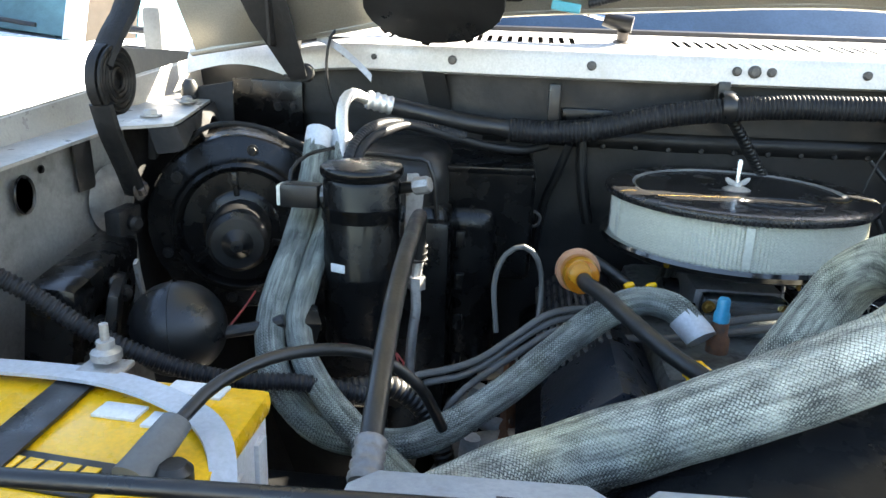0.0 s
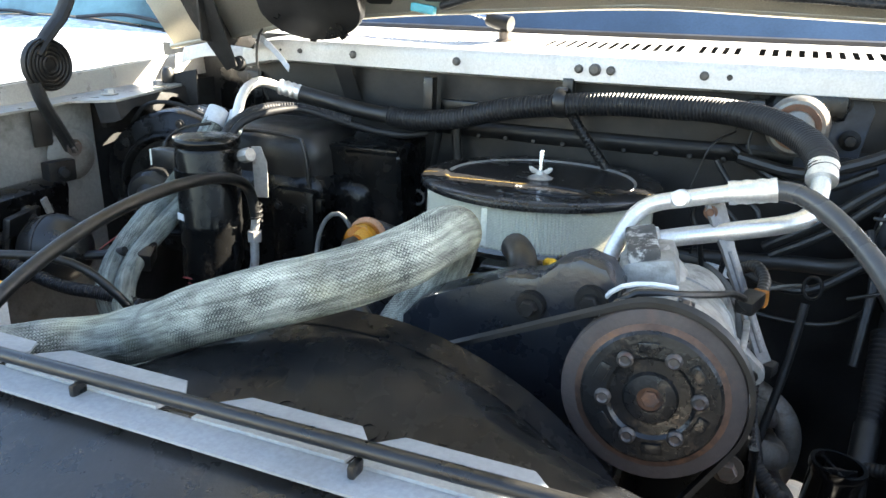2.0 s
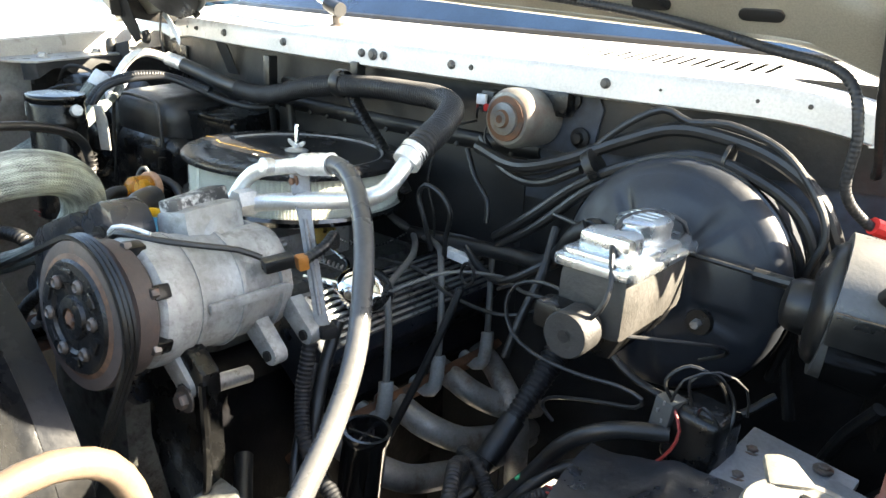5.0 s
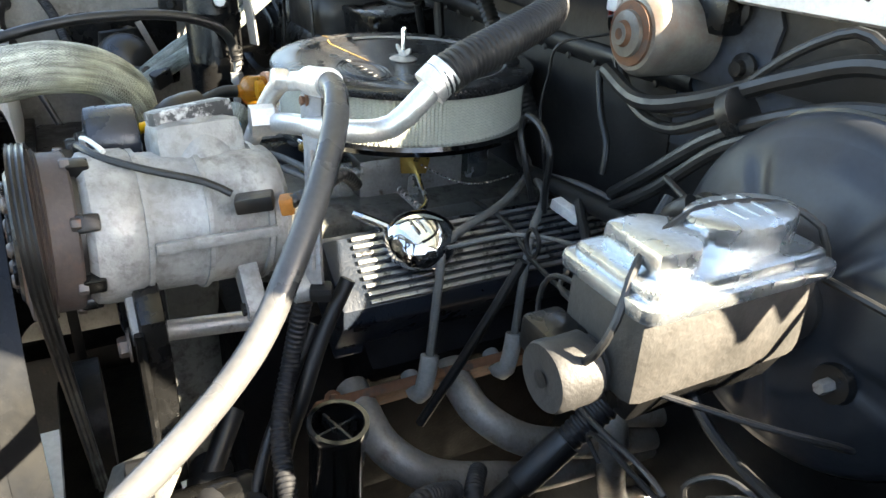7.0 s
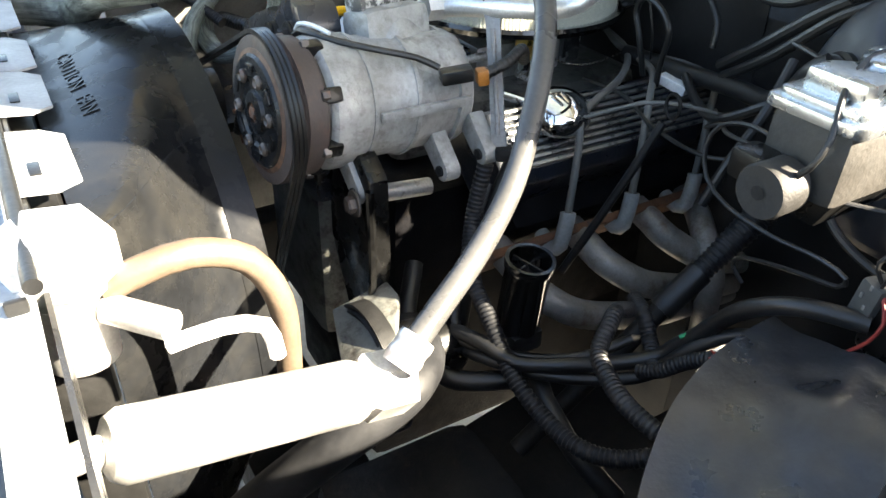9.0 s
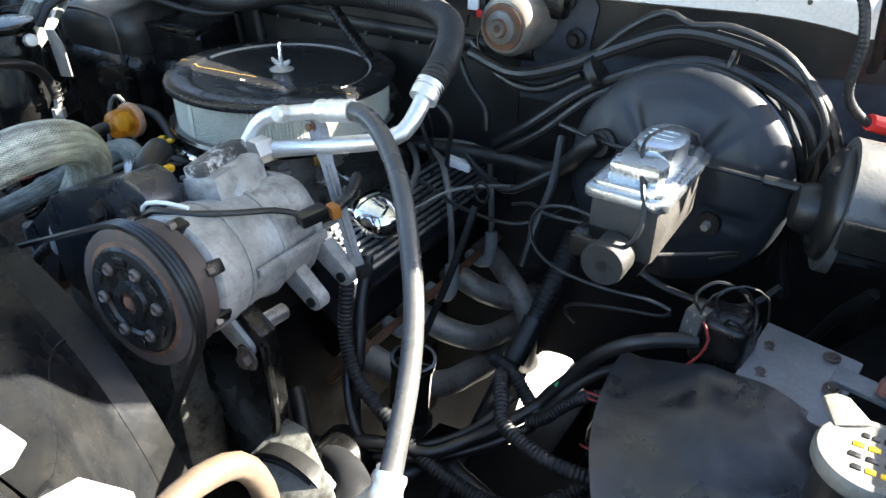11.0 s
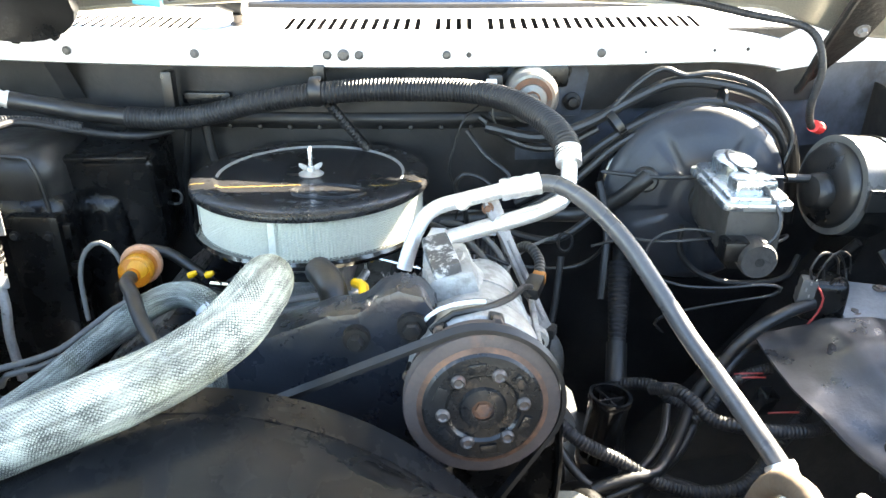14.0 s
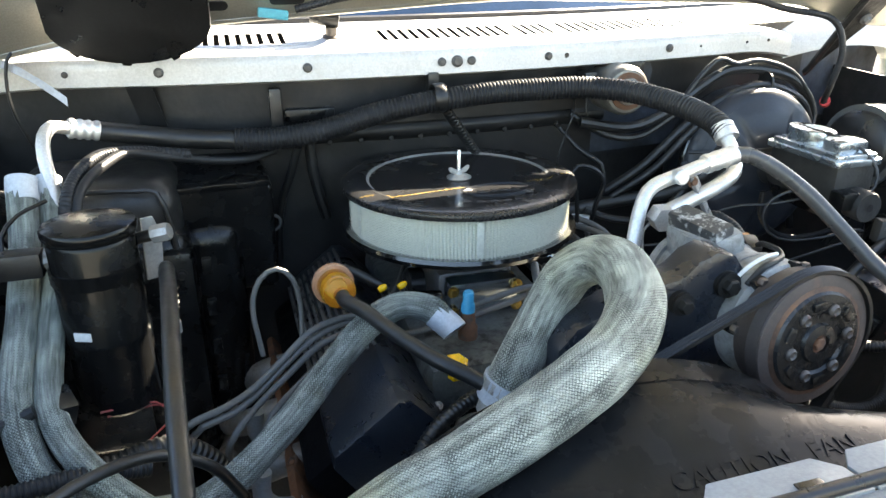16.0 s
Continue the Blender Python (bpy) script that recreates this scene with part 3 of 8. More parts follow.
part("rail", skin(lambda u, v: (rail_edge(-1.0 + 1.17 * u) * (1 - v) - 0.838 * v, -1.0 + 1.17 * u, rail_z(-1.0 + 1.17 * u) + 0.0015 * math.sin(40 * u) * math.sin(math.pi * v)), 60, 6, 0.004), FENDER_PAINT, rail_l)
part("fender_lip", skin(lambda u, v: (-0.838 - 0.006 * v, -1.0 + 1.45 * u, (rail_z(-1.0 + 1.45 * u) - 0.002) * (1 - v) + (1.136 + 0.091 * (-0.67 + 1.45 * u)) * v), 40, 5, 0.003), FENDER_PAINT, rail_l)
part("fender_top", skin(lambda u, v: (-0.8445 - 0.17 * v, -1.0 + 1.45 * u, 1.1365 + 0.091 * (-0.67 + 1.45 * u) - 0.055 * v - 0.03 * v * v), 30, 10, 0.004), WHITE_FENDER, rail_l)
part("fender_side", skin(lambda u, v: (-1.0145 - 0.03 * math.sin(3 * v), -1.0 + 1.45 * u, 1.051 + 0.091 * (-0.67 + 1.45 * u) - 0.7 * v), 20, 10, 0.004), WHITE_FENDER, rail_l)
for x, y in ((-0.772, -0.033), (-0.775, 0.082), (-0.805, -0.33)):
    part("rail_bolt", bolt((x, y, rail_z(y) + 0.003), (0, 0, 1), 0.009, 0.008), STEEL, rail_l)
brace = thing("fender_brace", (-0.73, 0.03, 1.10), "dark folded steel brace under the fender shelf", "brace")
part("skirt", skin(lambda u, v: (rail_edge(-0.085 + 0.24 * u) + 0.004 + 0.010 * v, -0.085 + 0.24 * u, rail_z(-0.085 + 0.24 * u) - 0.004 - v * (0.012 + 0.020 * (0.5 + 0.5 * math.cos(4.6 * math.pi * u)))), 30, 4, 0.003), LINER, brace)
part("end_plate", prism([(-0.06, -0.055), (0.012, -0.055), (0.014, 0.030), (-0.05, 0.018)], 0.004, Matrix.Translation((-0.735, 0.128, 1.135)) @ turn(90, 0, 0).to_4x4(), 0.001), LINER, brace)
part("hanging_tab", box((-0.762, -0.050, 1.098), (0.010, 0.030, 0.046), 0.002, turn(0, 4, 20)), LINER, brace)
part("red_mark", box((-0.7555, -0.055, 1.108), (0.002, 0.005, 0.008), 0.0006, turn(0, 4, 20)), RED_WIRE, brace, "small red paint mark")
bump = thing("rubber_bumper", (-0.79, 0.125, 1.145), "black rubber bumper at the end of the cowl", "bumper")
part("plug", lathe([(0.012, 0), (0.0135, 0.006), (0.012, 0.022), (0.007, 0.030), (0, 0.031)], (-0.790, 0.125, rail_z(0.125)), (0.1, -0.1, 1), 20), BLACK_RUBBER, bump)

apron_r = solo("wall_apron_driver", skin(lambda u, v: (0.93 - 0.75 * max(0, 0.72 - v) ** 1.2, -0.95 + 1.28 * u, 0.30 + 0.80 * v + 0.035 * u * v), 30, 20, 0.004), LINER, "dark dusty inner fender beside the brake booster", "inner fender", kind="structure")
rail_r = thing("fender_rail", (0.95, -0.3, 1.1), "grey beige painted fender rail beside the brake booster", "fender", "fender rails")
part("rail", skin(lambda u, v: (0.92 + 0.10 * v, -1.0 + 1.17 * u, 1.105 + 0.045 * u + (0.004 if v > 0.5 else 0)), 30, 6, 0.004), FENDER_PAINT, rail_r)
part("fender_top", skin(lambda u, v: (1.02 + 0.09 * v, -1.25 + 1.75 * u, 1.13 + 0.035 * u + 0.02 * math.sin(math.pi * (0.15 + v * 0.85)) - 0.03 * v), 30, 10, 0.004), WHITE_FENDER, rail_r)
part("fender_side", skin(lambda u, v: (1.11 + 0.03 * math.sin(3 * v), -1.25 + 1.75 * u, 1.10 + 0.035 * u - 0.7 * v), 20, 10, 0.004), WHITE_FENDER, rail_r)

# engine bay floor: frame rails and cross member
for x in (-0.40, 0.43):
    rail = solo("chassis_rail", box((x, 0.0, 0.42), (0.07, 2.4, 0.16), 0.01), IRON, "dark rusty chassis rail below the engine", "chassis rail", "chassis rails")
solo("steering_box", box((0.44, -0.38, 0.56), (0.15, 0.2, 0.16), 0.03), IRON, "dark cast steering box on the chassis rail", "steering box")
solo("splash_pan", skin(lambda u, v: (0.28 + 0.55 * u, -0.72 + 0.72 * v, 0.50 + 0.10 * u + 0.02 * math.sin(9 * v)), 12, 12, 0.003), LINER, "dark oily splash pan beside the engine", "splash pan")
solo("cross_member", box((0.0, -0.42, 0.40), (0.78, 0.16, 0.10), 0.02), IRON, "dark oily cross member below the engine", "cross member")

# ---- the raised hood and its hinges ----
HOOD_A = radians(52)


def hood_p(x, s, lift=0.0):
    """A point of the hood's inner panel: x across, s metres up from its rear edge, lift towards the outer skin."""
    edge = (x - 0.02) / 0.80
    y0 = 0.105 + 0.03 * edge * edge
    z0 = float(np.interp(x, (-0.79, -0.76, -0.62, -0.50, -0.31, -0.08, 0.10, 0.40, 0.65, 0.72, 0.83), (1.205, 1.214, 1.232, 1.258, 1.277, 1.290, 1.300, 1.289, 1.279, 1.252, 1.235)))
    return Vector((x, y0 - s * math.cos(HOOD_A) + lift * math.sin(HOOD_A), z0 + s * math.sin(HOOD_A) + lift * math.cos(HOOD_A)))


hood = thing("hood", (0.02, 0.1, 1.3), "raised bronze metallic hood seen from beneath", "hood")


def hood_inner(u, v):
    x = -0.78 + 1.64 * u
    s = 1.25 * v
    bulge = 0.0
    edge = min(abs(x + 0.78), abs(x - 0.86))
    if s > 0.085:
        bulge = 0.03 * min(1, (s - 0.085) / 0.05)
    if edge < 0.10:
        bulge *= edge / 0.10
    rib = 0.02 * math.exp(-((x - 0.02) / 0.10) ** 2) * min(1, s / 0.2)
    return hood_p(x, s, bulge - rib)


part("inner_panel", skin(hood_inner, 64, 48, 0.0025), HOOD_PAINT, hood)
part("outer_skin", skin(lambda u, v: hood_p(-0.80 + 1.68 * u, -0.02 + 1.29 * v, 0.052), 20, 20, 0.0025), FENDER_PAINT, hood)
part("rear_edge", tube([hood_p(-0.79 + 1.65 * k / 16, -0.004, 0.004) for k in range(17)], 0.006, 8), HOOD_PAINT, hood)
for x in (-0.42, -0.31, -0.21, -0.10, 0.014, 0.104, 0.226, 0.341, 0.489, 0.609):
    slot = prism(arc(0.016, 0, 0.0075, -90, 90, 6) + arc(-0.016, 0, 0.0075, 90, 270, 6), 0.004, Matrix(), 0.0008)
    m = Matrix.Translation(hood_p(x, 0.026, -0.0005)) @ turn(-math.degrees(HOOD_A), 0, 0).to_4x4()
    bmesh.ops.transform(slot, matrix=m, verts=slot.verts)
    part("slot", slot, BLACK_SATIN, hood)
for x, sl in ((-0.55, 0.16), (0.632, 0.068)):
    slot = prism(arc(0.022, 0, 0.0085, -90, 90, 6) + arc(-0.022, 0, 0.0085, 90, 270, 6), 0.004, Matrix(), 0.0008)
    bmesh.ops.transform(slot, matrix=Matrix.Translation(hood_p(x, sl, 0.028 if sl > 0.1 else -0.0005)) @ turn(-math.degrees(HOOD_A), 0, 0).to_4x4(), verts=slot.verts)
    part("slot", slot, BLACK_SATIN, hood)

# black cushion hung under the hood
pad_outline = [(-0.095, 0.20)] + [(-0.095 + 0.0, 0.02)] + [(0.095 * math.sin(radians(a)), -0.005 - 0.055 * math.cos(radians(a)) + 0.03) for a in range(-75, 80, 12)] + [(0.095, 0.02), (0.095, 0.20)]
pad = thing("hood_pad", (-0.405, 0.055, 1.262), "black rounded heat pad hanging under the hood", "heat pad")
pad_m = Matrix.Translation((-0.405, 0.055, 1.262)) @ turn(118, 0, 0).to_4x4()
part("cushion", prism(pad_outline, 0.022, pad_m, 0.006), BLACK_SATIN, pad)
for a in (-48, -8, 30):
    part("edge_clip", box(pad_m @ Vector((0.093 * math.sin(radians(a)), 0.022 - 0.054 * math.cos(radians(a)), 0)), (0.012, 0.008, 0.010), 0.002, turn(118, 0, 0) @ turn(0, 0, a)), IRON, pad)

# wiring along the hood's rear edge down to the booster side
loom = [hood_p(-0.20, 0.016, -0.01), hood_p(-0.1, 0.035, -0.012), hood_p(0.12, 0.03, -0.012), hood_p(0.34, 0.03, -0.012), hood_p(0.5, 0.018, -0.012), hood_p(0.62, -0.01, -0.008), (0.70, 0.10, 1.25), (0.725, 0.09, 1.20), (0.725, 0.10, 1.14), (0.745, 0.13, 1.105), (0.765, 0.15, 1.095)]
hood_loom = thing("under_hood_wiring", (0.7, 0.1, 1.1), "black corrugated wiring loom along the hood edge", "wiring loom")
part("conduit", tube(loom, 0.0055, 10, ribs=0.005, depth=0.08), CONDUIT, hood_loom)
for x in (-0.02, 0.16, 0.40):
    part("loom_clip", box(hood_p(x, 0.032, -0.010), (0.012, 0.016, 0.014), 0.003, turn(-50, 0, 0)), BLACK_SATIN, hood_loom)
part("plug", box(hood_p(-0.23, 0.014, -0.012), (0.04, 0.014, 0.013), 0.003, turn(0, 8, 0)), TEAL, hood_loom, "teal plastic connector")
part("end_cap", tube([(0.752, 0.135, 1.102), (0.772, 0.155, 1.093)], 0.0095, 10), RED, hood_loom, "red plastic end cap")

# hinges
hinge_l = thing("coil_hinge", (-0.76, -0.06, 1.04), "dark steel hood hinge with a coil on its pivot", "hood hinge", "hood hinges")
part("lower_arm", tube([(-0.742, -0.198, 1.16), (-0.740, -0.188, 1.125), (-0.738, -0.168, 1.085), (-0.738, -0.150, 1.05)], 0.0145, 10, squash=0.5), IRON, hinge_l)
coil = bmesh.new()
for r in (0.036, 0.030, 0.024, 0.018, 0.012):
    ring = [(-0.735, -0.172 + r * math.cos(2 * math.pi * k / 28), 1.185 + r * math.sin(2 * math.pi * k / 28)) for k in range(29)]
    tube(ring, 0.0028, 6, bm=coil, raw=True)
part("coil_spring", coil, IRON, hinge_l)
part("coil_cover", lathe([(0, 0), (0.038, 0), (0.040, 0.002), (0.040, 0.013), (0, 0.013)], (-0.7515, -0.172, 1.185), (1, 0, 0), 28), IRON, hinge_l)
part("upper_arm", tube([(-0.745, -0.190, 1.20), (-0.742, -0.160, 1.235), (-0.735, -0.135, 1.27), (-0.72, -0.11, 1.36), (-0.70, -0.12, 1.45)], 0.017, 10, squash=0.45), IRON, hinge_l)
part("pivot_bolt", bolt((-0.732, -0.150, 1.055), (1, 0, 0), 0.009, 0.008), DARK_BOLT, hinge_l)
stay_l = thing("hood_bracket", (-0.6, 0.13, 1.2), "dark flat steel hood bracket at the cowl end", "hood bracket", "hood brackets")
part("arm", prism([(-0.03, 0.28), (-0.028, 0.1), (-0.012, 0.0), (0.012, 0.0), (0.03, 0.1), (0.034, 0.28)], 0.005, Matrix.Translation((-0.605, 0.09, 1.175)) @ turn(103, 0, 8).to_4x4() @ turn(0, 0, 22).to_4x4(), 0.0015), IRON, stay_l)
# added plate, there to keep a stray patch of sun off the apron
part("hinge_plate", prism([(0.05, 1.222), (0.19, 1.205), (0.21, 1.27), (0.10, 1.36), (0.04, 1.36)], 0.005, Matrix(((0, 0, 1, -0.635), (1, 0, 0, 0), (0, 1, 0, 0), (0, 0, 0, 1))), 0.0015), IRON, stay_l)
part("pivot", lathe([(0, 0), (0.014, 0), (0.012, 0.008), (0, 0.010)], (-0.6, 0.105, 1.183), (0, -1, 0), 20), IRON, stay_l)
stay_r = thing("hood_bracket", (0.74, 0.1, 1.16), "dark flat steel hood bracket with two bolts", "hood bracket", "hood brackets")
br_m = Matrix(((1, 0, 0, 0.745), (0, -0.616, -0.788, 0.178), (0, 0.788, -0.616, 1.159), (0, 0, 0, 1)))
part("arm", prism([(-0.006, 0.0), (0.008, 0.006), (0.046, 0.095), (0.054, 0.15), (0.056, 0.25), (0.062, 0.42), (0.0, 0.42), (-0.005, 0.25), (-0.009, 0.10)], 0.005, br_m, 0.0015), IRON, stay_r)

part("folded_edge", tube([br_m @ Vector(q) for q in ((-0.010, -0.014, 0.004), (-0.006, 0.0, 0.006), (-0.009, 0.10, 0.007), (-0.005, 0.25, 0.007), (0.0, 0.42, 0.007))], 0.006, 8), IRON, stay_r)
for q in ((0.032, 0.115, 0.003), (0.034, 0.232, 0.003)):
    part("bracket_bolt", bolt(br_m @ Vector(q), (0, -0.788, -0.616), 0.007, 0.008), STRAP_STEEL, stay_r)

# ---- round air cleaner on the carburettor ----
LID_WEAVE, _t, _p, _link = nodes_of("black_carbon_weave")
_c = _t.nodes.new("ShaderNodeTexCoord")
_k = _t.nodes.new("ShaderNodeTexChecker")
_k.inputs["Scale"].default_value = 330.0
_k.inputs["Color1"].default_value, _k.inputs["Color2"].default_value = (0.0045, 0.0045, 0.005, 1), (0.022, 0.022, 0.023, 1)
_link(_c.outputs["Object"], _k.inputs["Vector"])
_link(mix(_t, _link, 0.5, _k.outputs["Color"], ramp(_t, _link, noise_node(_t, _link, 14.0, 6), grey(0.5), grey(1.3)), "MULTIPLY"), _p.inputs["Base Color"])
_link(ramp(_t, _link, noise_node(_t, _link, 22.0, 5), grey(0.20), grey(0.30)), _p.inputs["Roughness"])
_p.inputs["Specular IOR Level"].default_value = 0.32
AC = Vector((0.0015, -0.003, 0))
air = thing("air_cleaner", (0.001, -0.004, 0.97), "round black air cleaner with a pale gauze filter element", "air cleaner")
ZT = 1.0590
part("lid", lathe([(0, ZT + 0.0042), (0.125, ZT + 0.0042), (0.1285, ZT + 0.0046), (0.1320, ZT + 0.0074), (0.135, ZT + 0.0077), (0.150, ZT + 0.0074), (0.1620, ZT + 0.0066), (0.1648, ZT + 0.0050), (0.1655, ZT + 0.0025), (0.1655, ZT - 0.0018), (0.163, ZT - 0.003), (0.10, ZT - 0.003), (0, ZT - 0.003)], AC, seg=120), LID_WEAVE, air)
step_prof = ((0.1276, 0.0048), (0.1290, 0.0056), (0.1303, 0.0065), (0.1312, 0.0072))
# pale strip laid on the rear half of the step only
part("bright_step", skin(lambda u, v: (AC.x + np.interp(v, (0, 0.33, 0.67, 1), [p[0] for p in step_prof]) * math.cos(math.pi * (1.1 * u - 0.05)), AC.y + np.interp(v, (0, 0.33, 0.67, 1), [p[0] for p in step_prof]) * math.sin(math.pi * (1.1 * u - 0.05)), ZT + np.interp(v, (0, 0.33, 0.67, 1), [p[1] for p in step_prof])), 120, 6, 0.0006), STEEL, air, "pale edge along the rear of the dished centre")
beads = bmesh.new()
for k in range(220):
    a = 2 * math.pi * k / 220
    q = Vector((AC.x + 0.1652 * math.cos(a), AC.y + 0.1652 * math.sin(a), ZT + 0.0003))
    add(beads, box(q, (0.0020, 0.0026, 0.0046), 0.0, turn(0, 0, math.degrees(a))))
tagged(part("knurled_rim", beads, LID_WEAVE, air, "finely knurled rolled rim"), kind="stuff")
ZB = 0.9980
part("base_pan", lathe([(0, ZB - 0.03), (0.06, ZB - 0.03), (0.075, ZB - 0.014), (0.15, ZB - 0.012), (0.164, ZB - 0.006), (0.168, ZB + 0.001), (0.166, ZB + 0.006), (0.158, ZB + 0.004), (0, ZB + 0.004)], AC, seg=96), BLACK_PAINT, air)
pleats = bmesh.new()
n = 420
ring = [[], []]
for k in range(n):
    r = 0.155 if k % 2 else 0.151
    a = 2 * math.pi * k / n
    for i, z in enumerate((ZB + 0.003, ZT - 0.006)):
        ring[i].append(pleats.verts.new((AC.x + r * math.cos(a), AC.y + r * math.sin(a), z)))
for k in range(n):
    pleats.faces.new((ring[0][k], ring[0][(k + 1) % n], ring[1][(k + 1) % n], ring[1][k]))
element = part("filter_element", pleats, PAPER, air, angle=10)
gauze = bmesh.new()
R0, ROWS_G, N_G = 0.1568, 15, 300
h = (ZT - 0.004 - ZB - 0.004) / ROWS_G
wire = 0.0011
for j in range(ROWS_G + 1):
    z = ZB + 0.004 + j * h
    vs = []
    for k in range(N_G):
        a = 2 * math.pi * k / N_G
        d = z + 0.35 * h * (1 if k % 2 else -1)
        vs.append((gauze.verts.new((AC.x + R0 * math.cos(a), AC.y + R0 * math.sin(a), d - wire / 2)), gauze.verts.new((AC.x + R0 * math.cos(a), AC.y + R0 * math.sin(a), d + wire / 2))))
    for k in range(N_G):
        (a, b), (c, d) = vs[k], vs[(k + 1) % N_G]
        gauze.faces.new((a, c, d, b))
tagged(part("wire_gauze", gauze, GAUZE, element, "pale woven wire gauze"), kind="stuff")
for ang in (-98, -165):
    seam = box((AC.x + 0.1572 * math.cos(radians(ang)), AC.y + 0.1572 * math.sin(radians(ang)), (ZT + ZB) / 2), (0.0016, 0.009, 0.048), 0.0005, turn(0, 0, ang))
    part("gauze_seam", seam, GAUZE, element)
part("stud", lathe([(0, 0), (0.0032, 0), (0.0032, 0.036), (0.002, 0.0385), (0, 0.0385)], (AC.x, AC.y, ZT + 0.006), seg=12), ZINC, air)
part("wing_nut", lathe([(0.017, 0), (0.018, 0.0015), (0.013, 0.004), (0.0065, 0.006), (0.0055, 0.011), (0, 0.0115)], (AC.x, AC.y, ZT + 0.0042), seg=20), STEEL, air)
for sx in (-1, 1):
    part("wing", prism([(0.004, 0), (0.011, 0.001), (0.016, 0.006), (0.0165, 0.0105), (0.0125, 0.0105), (0.004, 0.006)], 0.0025, Matrix.Translation((AC.x, AC.y, ZT + 0.0105)) @ turn(90, 0, 10 if sx > 0 else 190).to_4x4(), 0.0008), STEEL, air)
# embossed oval emblem and pressed rings, as plain shapes
emb = bmesh.new()
for rx, ry in ((0.05, 0.028), (0.044, 0.0225)):
    tube([(AC.x + 0.035 + rx * math.cos(a), AC.y - 0.068 + ry * math.sin(a), ZT + 0.0044) for a in (2 * math.pi * k / 40 for k in range(41))], 0.0010, 6, bm=emb, raw=True)
part("embossed_oval", emb, LID_WEAVE, air)
for k, w in enumerate((0.014, 0.008, 0.012, 0.009)):
    part("embossed_bar", box((AC.x + 0.012 + k * 0.0155, AC.y - 0.068, ZT + 0.0042), (w, 0.014, 0.0018), 0.0008), LID_WEAVE, air)
for k in range(7):
    part("embossed_bar", box((AC.x - 0.022 + k * 0.0175, AC.y - 0.112 + 0.0011 * (k - 3) ** 2, ZT + 0.0042), (0.011, 0.008, 0.0018), 0.0008, turn(0, 0, (k - 3) * 6)), LID_WEAVE, air)
# gold pinstripe over the lid
def lid_top(r):
    prof = ((0.0, 0.0042), (0.125, 0.0042), (0.1285, 0.0048), (0.1320, 0.0076), (0.135, 0.0080), (0.150, 0.0077), (0.1620, 0.0069), (0.1655, 0.0027))
    for (r0, h0), (r1, h1) in zip(prof, prof[1:]):
        if r0 <= r <= r1:
            return ZT + h0 + (h1 - h0) * (r - r0) / (r1 - r0)
    return ZT + 0.0042


for x0, y0, x1, y1 in ((-0.118, -0.060, -0.006, -0.046), (-0.155, -0.056, -0.134, -0.054), (0.085, -0.046, 0.125, -0.044), (0.138, -0.040, 0.157, -0.034)):
    stripe = bmesh.new()
    prev = None
    for k in range(15):
        x, y = x0 + (x1 - x0) * k / 14, y0 + (y1 - y0) * k / 14
        z = lid_top(math.hypot(x, y)) + 0.0006
        pair = (stripe.verts.new((x + AC.x, y + AC.y - 0.0007, z)), stripe.verts.new((x + AC.x, y + AC.y + 0.0007, z)))
        if prev:
            stripe.faces.new((prev[0], pair[0], pair[1], prev[1]))
        prev = pair
    part("pinstripe", stripe, GOLD, air, "thin gold pinstripe")

# ---- passenger side: heater case, blower, accumulator, vacuum ball, battery ----
case = thing("heater_case", (-0.5, 0.05, 0.7), "black moulded heater case on the firewall", "heater case")
part("main_body", box((-0.475, 0.085, 0.855), (0.215, 0.17, 0.34), 0.045, seg=5), BLACK_CASE, case)
part("side_body", box((-0.350, 0.11, 0.83), (0.09, 0.12, 0.36), 0.035, seg=4), BLACK_CASE, case)
part("front_flange", box((-0.41, -0.002, 0.83), (0.085, 0.03, 0.34), 0.012), BLACK_CASE, case)
part("upper_case", box((-0.480, 0.095, 0.985), (0.205, 0.165, 0.215), 0.048, turn(4, 0, 0), seg=6), CASE_DUST, case, "dusty rounded top")
part("side_case", box((-0.325, 0.135, 0.985), (0.135, 0.135, 0.175), 0.014, turn(8, 0, 3), seg=3), BLACK_CASE, case)
part("moulded_seam", tube([(-0.575, 0.004, 0.90), (-0.560, 0.003, 1.06), (-0.535, 0.006, 1.082), (-0.43, 0.006, 1.082), (-0.395, 0.003, 1.06), (-0.382, 0.004, 0.90)], 0.0035, 8), CASE_DUST, case)
part("case_lip", box((-0.325, 0.065, 1.062), (0.135, 0.018, 0.010), 0.003, turn(8, 0, 3)), BLACK_CASE, case)
for z in (0.74, 0.80, 0.86, 0.92, 0.98):
    part("case_clip", box((-0.352, -0.020, z), (0.012, 0.012, 0.022), 0.002), BLACK_CASE, case)
for q in ((-0.385, -0.018, 0.97), (-0.435, -0.018, 0.97)):
    part("case_screw", bolt(q, (0, -1, 0), 0.005, 0.005), IRON, case)

blower = thing("blower_motor", (-0.62, -0.03, 0.98), "black round blower housing with a motor can", "blower")
BC = Vector((-0.665, 0.0, 0.978))
BA = Vector((0.30, -0.954, 0.0)).normalized()
bs, bw, _ba = frame_of(BA)


def on_blower(r, a, h):
    return BC + bs * (r * math.cos(radians(a))) + bw * (r * math.sin(radians(a))) + BA * h


